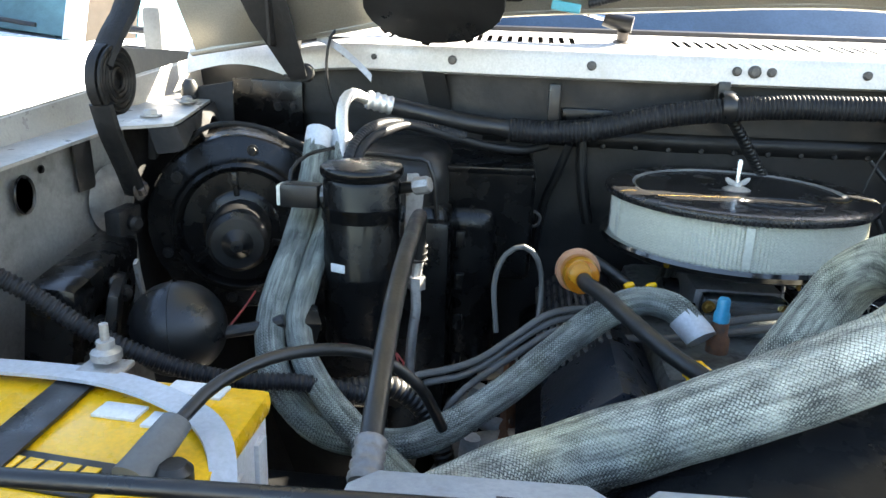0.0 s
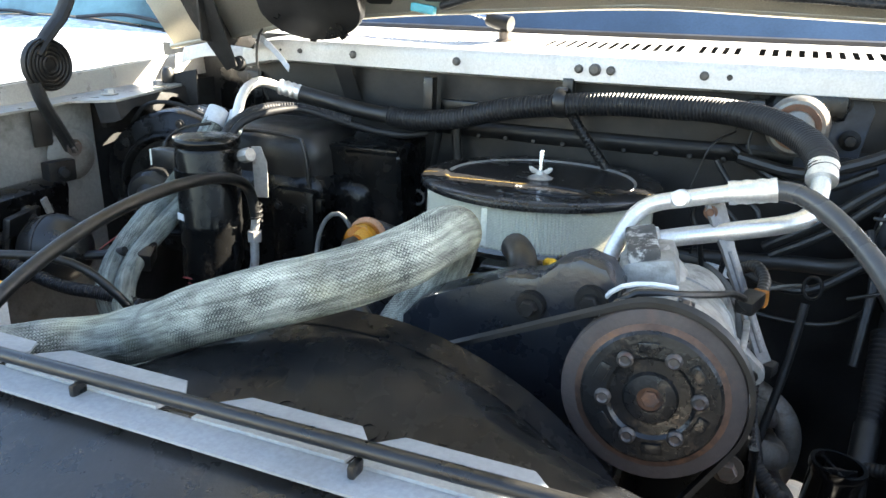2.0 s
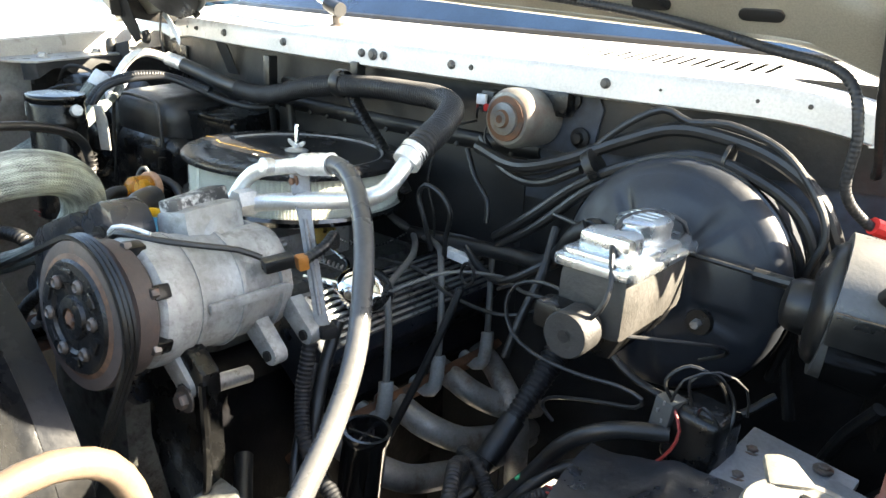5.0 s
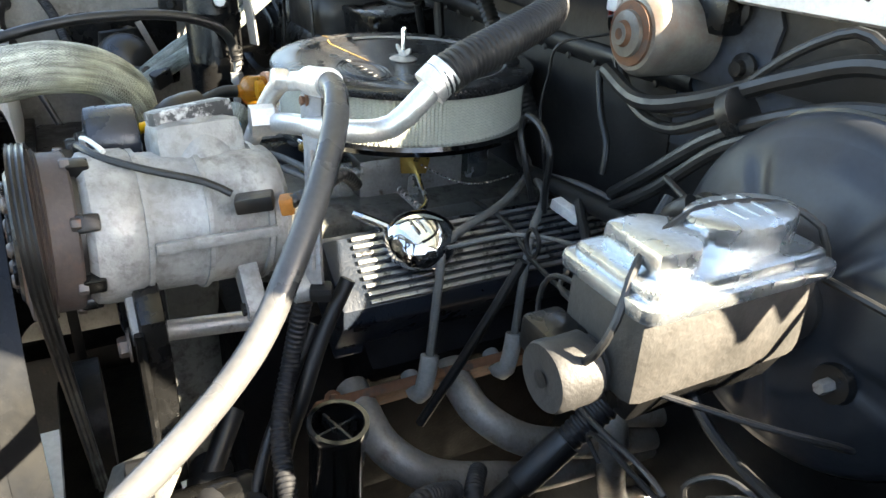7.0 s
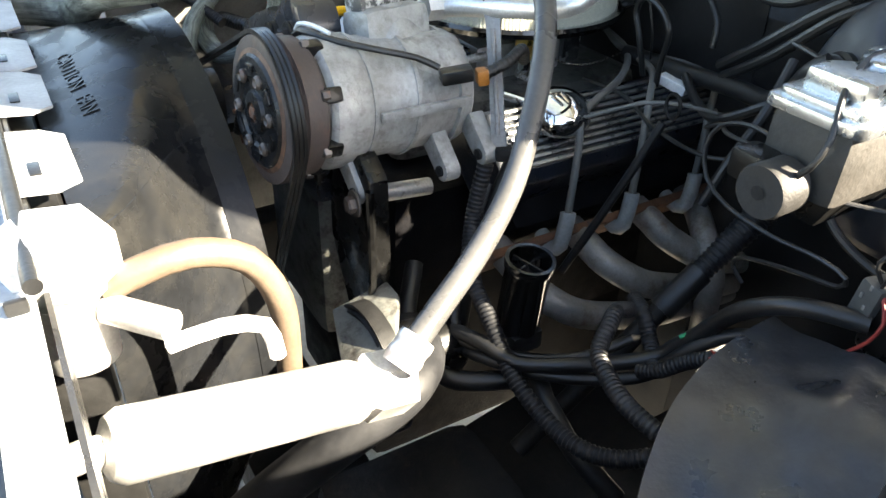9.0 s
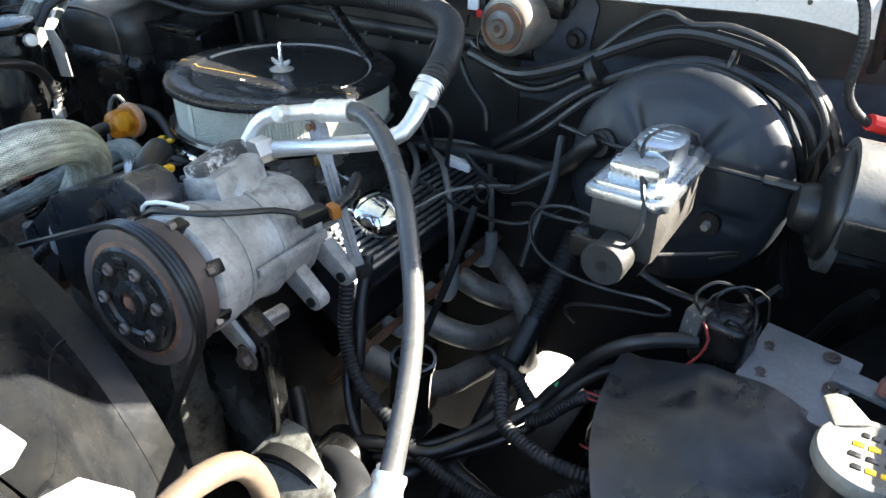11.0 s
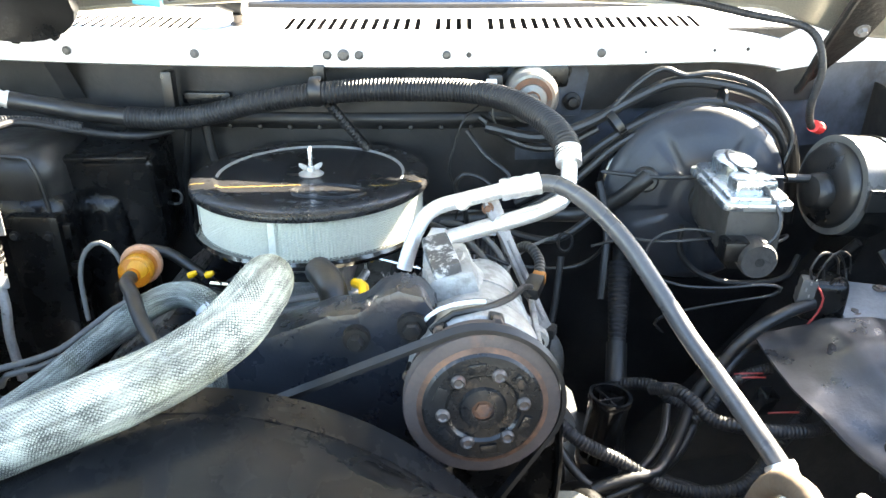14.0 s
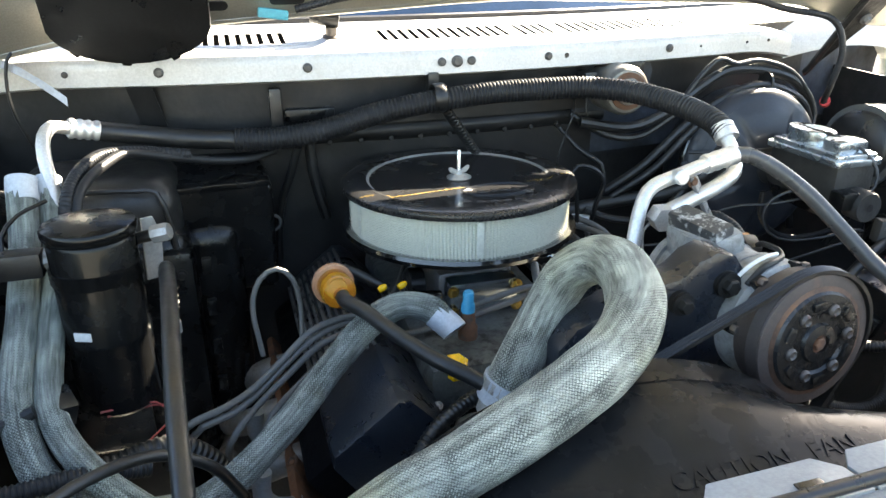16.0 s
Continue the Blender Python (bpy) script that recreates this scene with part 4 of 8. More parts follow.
part("scroll_housing", lathe([(0.128, -0.10), (0.128, 0.0), (0.1255, 0.008), (0.120, 0.012), (0.098, 0.015), (0.094, 0.018), (0.091, 0.026), (0.086, 0.029), (0.081, 0.026), (0.078, 0.020), (0.0, 0.020)], BC, BA, 72), BLACK_CASE, blower)
part("motor_can", lathe([(0.0405, 0.0), (0.0405, 0.074), (0.039, 0.080), (0.033, 0.086), (0.020, 0.087), (0.018, 0.089), (0.014, 0.093), (0.008, 0.099), (0, 0.100)], BC + BA * 0.020, BA, 40), BLACK_SATIN, blower)
part("motor_flange", lathe([(0.052, 0), (0.052, 0.004), (0.047, 0.007), (0, 0.007)], BC + BA * 0.020, BA, 40), BLACK_CASE, blower)
for a in range(20, 380, 60):
    part("flange_screw", bolt(on_blower(0.108, a, 0.0145), BA, 0.005, 0.005), IRON, blower)
for a in (35, 155, 275):
    d = (on_blower(1, a, 0) - BC).normalized()
    rib = box((0, 0, 0), (0.034, 0.008, 0.010), 0.002)
    bmesh.ops.transform(rib, matrix=Matrix.Translation(on_blower(0.062, a, 0.024)) @ Matrix((d, BA.cross(d), BA)).transposed().to_4x4(), verts=rib.verts)
    part("motor_rib", rib, BLACK_CASE, blower)
part("cooling_tube", tube([(-0.74, -0.02, 1.08), (-0.70, -0.02, 1.115), (-0.64, -0.01, 1.118), (-0.57, 0.01, 1.09)], 0.0035, 8), LINER, blower)

CAN_PAINT = surf("black_can_paint", grey(0.006), 0.24, var=0.3, fine=90, bump=0.03, dirt=(0.012, 0.012, 0.011), dirt_at=(0.6, 0.9), spec=0.22)
can = thing("ac_accumulator", (-0.466, -0.12, 0.88), "glossy black air conditioning accumulator can", "accumulator")
CC = (-0.459, -0.150)
part("can", lathe([(0, 0.875), (0.038, 0.878), (0.0450, 0.885), (0.0450, 0.965), (0.0458, 0.967), (0.0458, 0.972), (0.0450, 0.974), (0.0450, 1.080), (0.0435, 1.084), (0.0475, 1.088), (0.0485, 1.091), (0.0485, 1.0955), (0.0470, 1.0985), (0.030, 1.1010), (0, 1.1020)], (*CC, 0), seg=48), CAN_PAINT, can)
part("strap", band((*CC, 1.045), (0, 0, 1), 0.0453, 0.016, 0.002), CAN_PAINT, can)
part("sticker", box((-0.478, -0.1918, 0.985), (0.019, 0.002, 0.010), 0.0009, turn(0, 0, -22)), WHITE_CASE, can, "small white sticker")
part("service_port", tube([(-0.43, -0.133, 1.066), (-0.405, -0.143, 1.074), (-0.385, -0.149, 1.079)], 0.007, 12), BLACK_SATIN, can)
part("port_cap", lathe([(0.0105, 0), (0.0105, 0.016), (0.009, 0.019), (0, 0.019)], (-0.397, -0.146, 1.076), (1, -0.3, 0.25), 8), STEEL, can)
part("pressure_switch", box((-0.531, -0.152, 1.060), (0.046, 0.026, 0.028), 0.004), BLACK_SATIN, can)
part("switch_tip", box((-0.5555, -0.152, 1.060), (0.005, 0.022, 0.024), 0.001), PAPER, can, "pale end of the switch")
part("switch_nut", lathe([(0.012, 0), (0.012, 0.018), (0, 0.018)], (-0.520, -0.148, 1.060), (1, 0.3, 0), 6), STEEL, can)
part("switch_wire", tube([(-0.545, -0.150, 1.063), (-0.548, -0.135, 1.085), (-0.535, -0.11, 1.10), (-0.51, -0.08, 1.105)], 0.0025, 6), BLACK_RUBBER, can)
part("outlet_pipe", tube([(-0.510, -0.040, 1.070), (-0.515, -0.018, 1.100), (-0.522, 0.008, 1.134), (-0.523, 0.030, 1.153), (-0.517, 0.055, 1.160), (-0.506, 0.085, 1.151), (-0.492, 0.099, 1.145)], 0.0082, 16), ALU, can, "bare aluminium pipe")
part("mount_bracket", prism([(-0.010, -0.035), (0.010, -0.035), (0.012, 0.02), (0.004, 0.045), (-0.010, 0.045)], 0.004, Matrix.Translation((-0.406, -0.098, 1.038)) @ turn(97, 0, 25).to_4x4(), 0.001), STEEL, can, "dull steel strap bracket")
part("inlet_pipe", tube([(-0.393, -0.128, 0.985), (-0.397, -0.13, 0.95), (-0.395, -0.133, 0.92), (-0.40, -0.135, 0.87), (-0.402, -0.13, 0.80)], 0.0065, 10), STEEL, can)
fit_nuts = lathe([(0.011, 0), (0.011, 0.016), (0, 0.016)], (-0.395, -0.131, 0.945), (0, 0, 1), 6)
part("pipe_nut", fit_nuts, STEEL, can)
part("orifice_coil", tube([(-0.3925 + 0.0085 * math.cos(k * 0.9), -0.129 + 0.0085 * math.sin(k * 0.9), 0.975 + k * 0.0012) for k in range(28)], 0.0016, 6, step=0.004), IRON, can)

# wiring coil and cables behind the accumulator
for pts, r, ribs, nm, lab in (
    ([(-0.486, -0.075, 1.07), (-0.482, -0.055, 1.098), (-0.472, -0.03, 1.112), (-0.454, 0.01, 1.120), (-0.433, 0.05, 1.120), (-0.382, 0.08, 1.104), (-0.326, 0.10, 1.089), (-0.276, 0.12, 1.083), (-0.241, 0.14, 1.088)], 0.0062, 0.0, "vacuum_hose", "black rubber hose behind the accumulator"),
    ([(-0.498, -0.075, 1.07), (-0.494, -0.058, 1.096), (-0.488, -0.03, 1.112), (-0.477, 0.0, 1.122), (-0.457, 0.04, 1.124), (-0.416, 0.07, 1.116), (-0.36, 0.09, 1.103)], 0.0078, 0.005, "wiring_conduit", "black corrugated conduit behind the accumulator"),
):
    solo(nm, tube(pts, r, 12, ribs=ribs), CONDUIT, lab, "hose")

ball = thing("vacuum_reservoir", (-0.625, -0.285, 0.90), "matt black ball shaped vacuum reservoir", "vacuum reservoir")
part("ball", lathe([(0.051 * math.sin(math.pi * k / 24), -0.051 * math.cos(math.pi * k / 24)) for k in range(25)], (-0.628, -0.285, 0.938), (0, 0, 1), 40), BLACK_SATIN, ball)
part("seam", band((-0.628, -0.285, 0.938), (1, 0.25, 0.1), 0.0505, 0.004, 0.0018), BLACK_SATIN, ball)
part("neck", tube([(-0.58, -0.275, 0.933), (-0.545, -0.265, 0.938), (-0.52, -0.26, 0.945)], 0.007, 10), BLACK_SATIN, ball)

relay = thing("starter_relay", (-0.72, -0.27, 0.98), "black relay box on the inner fender", "relay")
part("body", box((-0.738, -0.275, 0.935), (0.05, 0.205, 0.150), 0.014, turn(0, 8, 12)), BLACK_CASE, relay)
part("strap", prism([(-0.006, 0), (0.006, 0), (0.007, 0.11), (-0.005, 0.112)], 0.004, Matrix.Translation((-0.702, -0.205, 0.895)) @ turn(90, 0, 105).to_4x4() @ turn(0, 0, 24).to_4x4(), 0.001), STEEL, relay, "worn steel strap")
for yy, zz, rr in ((-0.335, 0.965, 0.016), (-0.335, 0.915, 0.014), (-0.265, 0.975, 0.012)):
    part("pressed_boss", lathe([(rr, 0), (rr, 0.006), (rr * 0.6, 0.010), (0, 0.010)], (-0.708, yy, zz), (1, -0.25, 0.14), 20), BLACK_SATIN, relay)
part("lid", box((-0.702, -0.285, 0.932), (0.012, 0.085, 0.105), 0.005, turn(0, 10, 24)), BLACK_SATIN, relay)
for dy, dz in ((-0.03, 0.02), (0.02, 0.035), (0.01, -0.03)):
    part("terminal", bolt((-0.694, -0.288 + dy, 0.932 + dz), (1, -0.4, 0.15), 0.006, 0.006), IRON, relay)
bracket_sm = thing("fender_bracket", (-0.75, -0.15, 1.0), "small dusty metal bracket with a rubber mount", "bracket")
part("plate", box((-0.742, -0.175, 1.02), (0.02, 0.05, 0.035), 0.004), IRON, bracket_sm)
part("mount", lathe([(0.009, 0), (0.009, 0.012), (0.006, 0.016), (0, 0.016)], (-0.735, -0.175, 1.02), (1, -0.4, 0), 16), IRON, bracket_sm)

# battery with its hold-down strap and cables
bat = thing("battery", (-0.63, -0.56, 0.78), "yellow topped white battery with a black strap", "battery")
part("case", box((-0.625, -0.565, 0.870), (0.327, 0.174, 0.185), 0.006), WHITE_CASE, bat)
part("lid", box((-0.625, -0.565, 0.9705), (0.335, 0.18, 0.019), 0.007), YELLOW, bat, "yellow plastic lid")
part("side_label", box((-0.625, -0.656, 0.905), (0.32, 0.003, 0.05), 0.001), YELLOW, bat)
for x, y, w in ((-0.512, -0.489, 0.046), (-0.510, -0.537, 0.036), (-0.552, -0.529, 0.034)):
    part("label", box((x, y, 0.9812), (w, 0.020, 0.0025), 0.0008, turn(0, 0, -4)), WHITE_CASE, bat)
for y, z, h in ((-0.50, 0.925, 0.05), (-0.545, 0.915, 0.06), (-0.60, 0.91, 0.07)):
    part("end_rib", box((-0.4605, y, z), (0.006, 0.018, h), 0.002), WHITE_CASE, bat)
part("brand_label", box((-0.556, -0.607, 0.9812), (0.082, 0.036, 0.0024), 0.001, turn(0, 0, -5)), BLACK_SATIN, bat, "black printed label")
for k in range(5):
    part("label_bar", box((-0.584 + k * 0.0135, -0.603 - k * 0.0012, 0.9828), (0.0105, 0.017, 0.0012), 0.0004, turn(0, 0, -5)), YELLOW, bat)
strap_line = smooth_path([(-0.80, -0.500, 0.988), (-0.674, -0.490, 0.989), (-0.577, -0.497, 0.990), (-0.505, -0.525, 0.989), (-0.467, -0.558, 0.986), (-0.450, -0.590, 0.972), (-0.447, -0.605, 0.945), (-0.447, -0.612, 0.90)], 0.012)


def strap_fn(u, v):
    i = min(len(strap_line) - 2, int(u * (len(strap_line) - 1)))
    q = strap_line[i].lerp(strap_line[i + 1], u * (len(strap_line) - 1) - i)
    side = Vector((-(strap_line[i + 1] - strap_line[i]).y, (strap_line[i + 1] - strap_line[i]).x, 0)).normalized() if i < 24 else Vector((0.55, 0.8, 0))
    return q + side * (0.021 * (v - 0.5))


part("hold_down_strap", skin(strap_fn, 40, 3, 0.003), STRAP, bat, "pale grey plastic strap")
part("black_strap", box((-0.601, -0.560, 0.9835), (0.031, 0.186, 0.004), 0.0015, turn(0, 0, 3)), BLACK_SATIN, bat)
part("clamp_stud", lathe([(0.0, 0), (0.0035, 0), (0.0035, 0.034), (0, 0.035)], (-0.592, -0.475, 0.99), (0, 0, 1), 10), STEEL, bat)
part("clamp_nut", lathe([(0.012, 0), (0.012, 0.006), (0.007, 0.009), (0.007, 0.015), (0, 0.016)], (-0.592, -0.475, 0.995), (0, 0, 1), 12), STEEL, bat)
part("clamp_plate", box((-0.592, -0.478, 0.988), (0.036, 0.026, 0.005), 0.002), STEEL, bat)
part("terminal_cover", tube([(-0.4985, -0.612, 0.986), (-0.494, -0.592, 0.993), (-0.4895, -0.568, 1.001)], 0.0125, 18, step=0.004, lump=0.10, squash=0.8, flare=lambda f: 1.12 - 0.25 * f), GREY_RUBBER, bat, "grey rubber terminal cover")
part("terminal_clamp", lathe([(0.012, 0), (0.012, 0.012), (0.008, 0.017), (0, 0.017)], (-0.476, -0.602, 0.976), (0, 0, 1), 20), BLACK_RUBBER, bat)
part("cable", tube([(-0.489, -0.565, 1.0), (-0.475, -0.53, 1.012), (-0.44, -0.49, 1.018), (-0.39, -0.45, 1.005), (-0.35, -0.43, 0.97), (-0.33, -0.41, 0.92)], 0.0049, 12), BLACK_RUBBER, bat)
solo("battery_tray", box((-0.60, -0.57, 0.789), (0.40, 0.22, 0.015), 0.004), IRON, "black steel battery tray", "battery tray")
solo("battery_shelf", box((-0.52, -0.47, 0.772), (0.56, 0.36, 0.018), 0.005), BLACK_SATIN, "black shelf panel under the battery", "panel")

# corrugated cable that hangs from the inner fender across the ball
solo("copper_ended_cable", tube([(-0.79, -0.40, 1.06), (-0.76, -0.41, 1.045)], 0.008, 10), surf("copper_lug", (0.5, 0.2, 0.1), 0.4, metal=0.8), "copper battery cable lug", "cable lug")
solo("fender_conduit", tube([(-0.76, -0.41, 1.045), (-0.715, -0.39, 1.01), (-0.66, -0.375, 0.965), (-0.60, -0.355, 0.93), (-0.54, -0.345, 0.915), (-0.48, -0.33, 0.91), (-0.42, -0.30, 0.885)], 0.0085, 16, ribs=0.0052, depth=0.16), CONDUIT, "black corrugated conduit draped before the vacuum ball", "conduit")
solo("thick_cable", tube([(-0.80, -0.47, 1.02), (-0.765, -0.48, 1.02), (-0.745, -0.485, 0.99), (-0.75, -0.47, 0.95), (-0.77, -0.44, 0.9)], 0.014, 14), BLACK_RUBBER, "thick black battery cable by the fender", "cable")

# black refrigerant hose that rises over the bay to the accumulator pipe
liquid = thing("liquid_line", (-0.43, -0.6, 0.98), "thick black rubber refrigerant hose with steel crimps", "refrigerant hose")
part("hose", tube([(-0.360, -0.575, 0.995), (-0.363, -0.53, 1.018), (-0.368, -0.45, 1.045), (-0.373, -0.35, 1.062), (-0.380, -0.24, 1.062), (-0.387, -0.17, 1.045), (-0.392, -0.14, 1.02), (-0.393, -0.130, 0.985)], 0.0079, 16), BLACK_RUBBER, liquid)
part("crimp", tube([(-0.360, -0.592, 0.985), (-0.360, -0.566, 1.0)], 0.0105, 14, ribs=0.008), STRAP_STEEL, liquid, "ribbed steel crimp")
part("hex_fitting", lathe([(0.0115, 0), (0.0125, 0.003), (0.0125, 0.020), (0.011, 0.023), (0, 0.023)], (-0.359, -0.615, 0.972), (0, 0.87, 0.5), 6), STRAP_STEEL, liquid)

# wires by the ball
for k, pts in enumerate((
    [(-0.475, -0.20, 0.895), (-0.445, -0.185, 0.888), (-0.42, -0.18, 0.885), (-0.405, -0.195, 0.872), (-0.43, -0.22, 0.86)],
    [(-0.47, -0.195, 0.885), (-0.44, -0.18, 0.88), (-0.41, -0.178, 0.878), (-0.40, -0.20, 0.863), (-0.44, -0.225, 0.85)],
    [(-0.585, -0.255, 0.93), (-0.575, -0.235, 0.945), (-0.572, -0.205, 0.955)],
)):
    solo("red_wire", tube(pts, 0.0013, 6), RED_WIRE, "thin red wire beside the vacuum ball", "wire", "red wires")
solo("black_plug", box((-0.50, -0.24, 0.935), (0.02, 0.035, 0.03), 0.004, turn(20, 10, 30)), BLACK_SATIN, "black plastic wiring plug", "plug")
solo("lower_conduit", tube([(-0.50, -0.28, 0.87), (-0.45, -0.27, 0.875), (-0.40, -0.25, 0.87), (-0.36, -0.24, 0.83), (-0.34, -0.24, 0.77)], 0.012, 12, ribs=0.007), BLACK_RUBBER, "black corrugated conduit under the accumulator", "conduit")

# ---- sleeved coolant hoses ----
upper = thing("upper_radiator_hose", (-0.05, -0.4, 0.95), "radiator hose in a grey braided fibre sleeve", "radiator hose")
part("sleeve", tube([(-0.052, -0.337, 0.925), (-0.041, -0.340, 0.958), (-0.02, -0.333, 0.991), (0.0, -0.328, 1.025), (0.015, -0.337, 1.058), (0.029, -0.364, 1.081), (0.032, -0.405, 1.088), (0.020, -0.451, 1.080), (-0.005, -0.486, 1.071), (-0.035, -0.509, 1.062), (-0.074, -0.525, 1.050), (-0.127, -0.536, 1.030), (-0.183, -0.539, 1.004), (-0.235, -0.545, 0.985), (-0.285, -0.578, 0.979), (-0.335, -0.63, 0.975)], 0.0250, 28, step=0.006, lump=0.05, flare=lambda f: (1.06 if f < 0.5 else 1.06 - 0.05 * min(1, (f - 0.5) / 0.2)) - 0.08 * math.exp(-((f - 0.22) / 0.10) ** 2)), SLEEVE, upper)
part("taped_joint", tube([(-0.056, -0.337, 0.913), (-0.045, -0.337, 0.938)], 0.0300, 20, step=0.004, lump=0.12), STRAP, upper, "shiny pale tape round the lower joint")
part("thermostat_neck", tube([(-0.062, -0.336, 0.90), (-0.050, -0.337, 0.935)], 0.024, 20), CAST, upper)
part("hose_clamp", band((-0.049, -0.337, 0.932), (0.4, 0, 1), 0.029, 0.012), STEEL, upper)

heater = thing("heater_hose", (-0.3, -0.25, 0.86), "heater hose in a grey braided fibre sleeve", "heater hose", "heater hoses")
part("sleeve", tube([(-0.085, -0.212, 0.955), (-0.102, -0.200, 0.968), (-0.135, -0.190, 0.970), (-0.175, -0.200, 0.955), (-0.225, -0.232, 0.925), (-0.285, -0.275, 0.885), (-0.36, -0.318, 0.850), (-0.42, -0.323, 0.846), (-0.469, -0.32, 0.856), (-0.510, -0.305, 0.889), (-0.530, -0.278, 0.919), (-0.540, -0.24, 0.946), (-0.541, -0.19, 0.978), (-0.541, -0.14, 1.006), (-0.541, -0.10, 1.037), (-0.543, -0.06, 1.073), (-0.545, -0.03, 1.105)], 0.0165, 20, step=0.006, lump=0.06), SLEEVE_THIN, heater)
part("taped_end", tube([(-0.094, -0.206, 0.962), (-0.078, -0.218, 0.948), (-0.074, -0.2225, 0.943)], 0.0168, 16), STRAP, heater, "pale tape wrapped round the end")
heater2 = thing("heater_hose", (-0.45, -0.3, 0.86), "heater hose in a grey braided fibre sleeve beside the accumulator", "heater hose", "heater hoses")
part("sleeve", tube([(-0.30, -0.42, 0.80), (-0.36, -0.385, 0.84), (-0.43, -0.350, 0.883), (-0.478, -0.305, 0.910), (-0.506, -0.255, 0.934), (-0.514, -0.20, 0.962), (-0.513, -0.14, 0.996), (-0.511, -0.10, 1.024), (-0.516, -0.04, 1.069), (-0.520, -0.01, 1.098)], 0.0145, 20, step=0.006, lump=0.06), SLEEVE_THIN, heater2)

for hose, p in ((heater, (-0.545, -0.028, 1.107)), (heater2, (-0.521, -0.008, 1.100))):
    part("taped_top", tube([(p[0] + 0.002, p[1] - 0.012, p[2] - 0.014), p, (p[0], p[1] + 0.008, p[2] + 0.010)], 0.0172 if hose is heater else 0.0152, 16, step=0.005, lump=0.08), STRAP, hose, "pale tape wrapped round the end")

# ---- refrigerant lines from the compressor ----
suction = thing("suction_line", (0.0, 0.1, 1.1), "black corrugated refrigerant hose along the firewall", "refrigerant hose")
part("bare_hose", tube([(-0.470, 0.105, 1.140), (-0.42, 0.112, 1.130), (-0.36, 0.112, 1.12), (-0.295, 0.110, 1.114)], 0.0135, 16), BLACK_RUBBER, suction)
part("corrugated_sleeve", tube([(-0.297, 0.110, 1.114), (-0.24, 0.105, 1.113), (-0.17, 0.098, 1.122), (-0.09, 0.092, 1.143), (0.0, 0.086, 1.157), (0.08, 0.082, 1.164), (0.15, 0.076, 1.166), (0.22, 0.059, 1.168), (0.28, 0.015, 1.165), (0.32, -0.05, 1.155), (0.338, -0.10, 1.143), (0.341, -0.128, 1.130)], 0.0160, 18, ribs=0.0055, depth=0.10), CONDUIT, suction)
part("crimp", tube([(-0.505, 0.090, 1.150), (-0.468, 0.106, 1.140)], 0.0130, 16, ribs=0.010), ALU, suction, "ribbed aluminium crimp")
part("lower_pipe", tube([(0.341, -0.122, 1.134), (0.341, -0.142, 1.115), (0.336, -0.163, 1.095), (0.315, -0.182, 1.086), (0.27, -0.200, 1.077), (0.225, -0.212, 1.068), (0.19, -0.222, 1.060)], 0.0098, 14), ALU, suction, "bare aluminium pipe")
part("pipe_collar", tube([(0.341, -0.118, 1.138), (0.341, -0.134, 1.124)], 0.016, 16), ALU, suction)
for x in (-0.235, -0.001):
    y = cowl_y(x)
    part("clip", box((x, y + 0.005, 1.178 if x > -0.1 else 1.15), (0.017, 0.02, 0.03 if x > -0.1 else 0.06), 0.003), BLACK_SATIN, suction)
part("clip_loop", tube([(-0.001 + 0.0195 * 0, 0.088 + 0.0205 * math.cos(a), 1.160 + 0.0205 * math.sin(a)) for a in (2 * math.pi * k / 16 for k in range(17))], 0.009, 6, raw=True, squash=0.25), BLACK_SATIN, suction)

discharge = thing("discharge_line", (0.3, -0.3, 0.95), "grey rubber refrigerant hose with aluminium ends", "refrigerant hose")
part("upper_pipe", tube([(0.148, -0.235, 1.030), (0.156, -0.226, 1.056), (0.168, -0.216, 1.082), (0.185, -0.210, 1.096), (0.22, -0.208, 1.106), (0.262, -0.206, 1.117)], 0.0088, 14), ALU, discharge, "bare aluminium pipe")
part("charge_port", lathe([(0.0085, 0), (0.0095, 0.003), (0.0095, 0.013), (0.007, 0.015), (0, 0.015)], (0.214, -0.213, 1.1065), (-0.1, -1, 0.12), 16), ALU, discharge)
part("crimp", tube([(0.256, -0.206, 1.1155), (0.300, -0.203, 1.1235)], 0.0122, 16, ribs=0.012, depth=0.06), ALU, discharge, "aluminium crimp")
part("hose", tube([(0.297, -0.203, 1.123), (0.32, -0.205, 1.122), (0.352, -0.217, 1.106), (0.390, -0.243, 1.074), (0.425, -0.278, 1.030), (0.452, -0.312, 0.993), (0.480, -0.36, 0.963), (0.504, -0.413, 0.937), (0.513, -0.434, 0.926)], 0.0100, 16), surf("grey_black_rubber", grey(0.06), 0.34, var=0.25, bump=0.08), discharge)
part("end_crimp", tube([(0.512, -0.432, 0.928), (0.518, -0.452, 0.912)], 0.0145, 16, ribs=0.012, depth=0.06), ALU, discharge)
strap_st = thing("line_bracket", (0.32, -0.24, 0.95), "dull steel strap bracket holding the refrigerant pipes", "bracket")
SB, ST = Vector((0.314, -0.226, 0.950)), Vector((0.2385, -0.199, 1.113))
s_z = (ST - SB).normalized()
s_x = s_z.cross(Vector((0.6, -0.7, 0.35))).normalized()
strap_m = Matrix((s_x, s_z, s_x.cross(s_z))).transposed().to_4x4()
strap_m.translation = SB
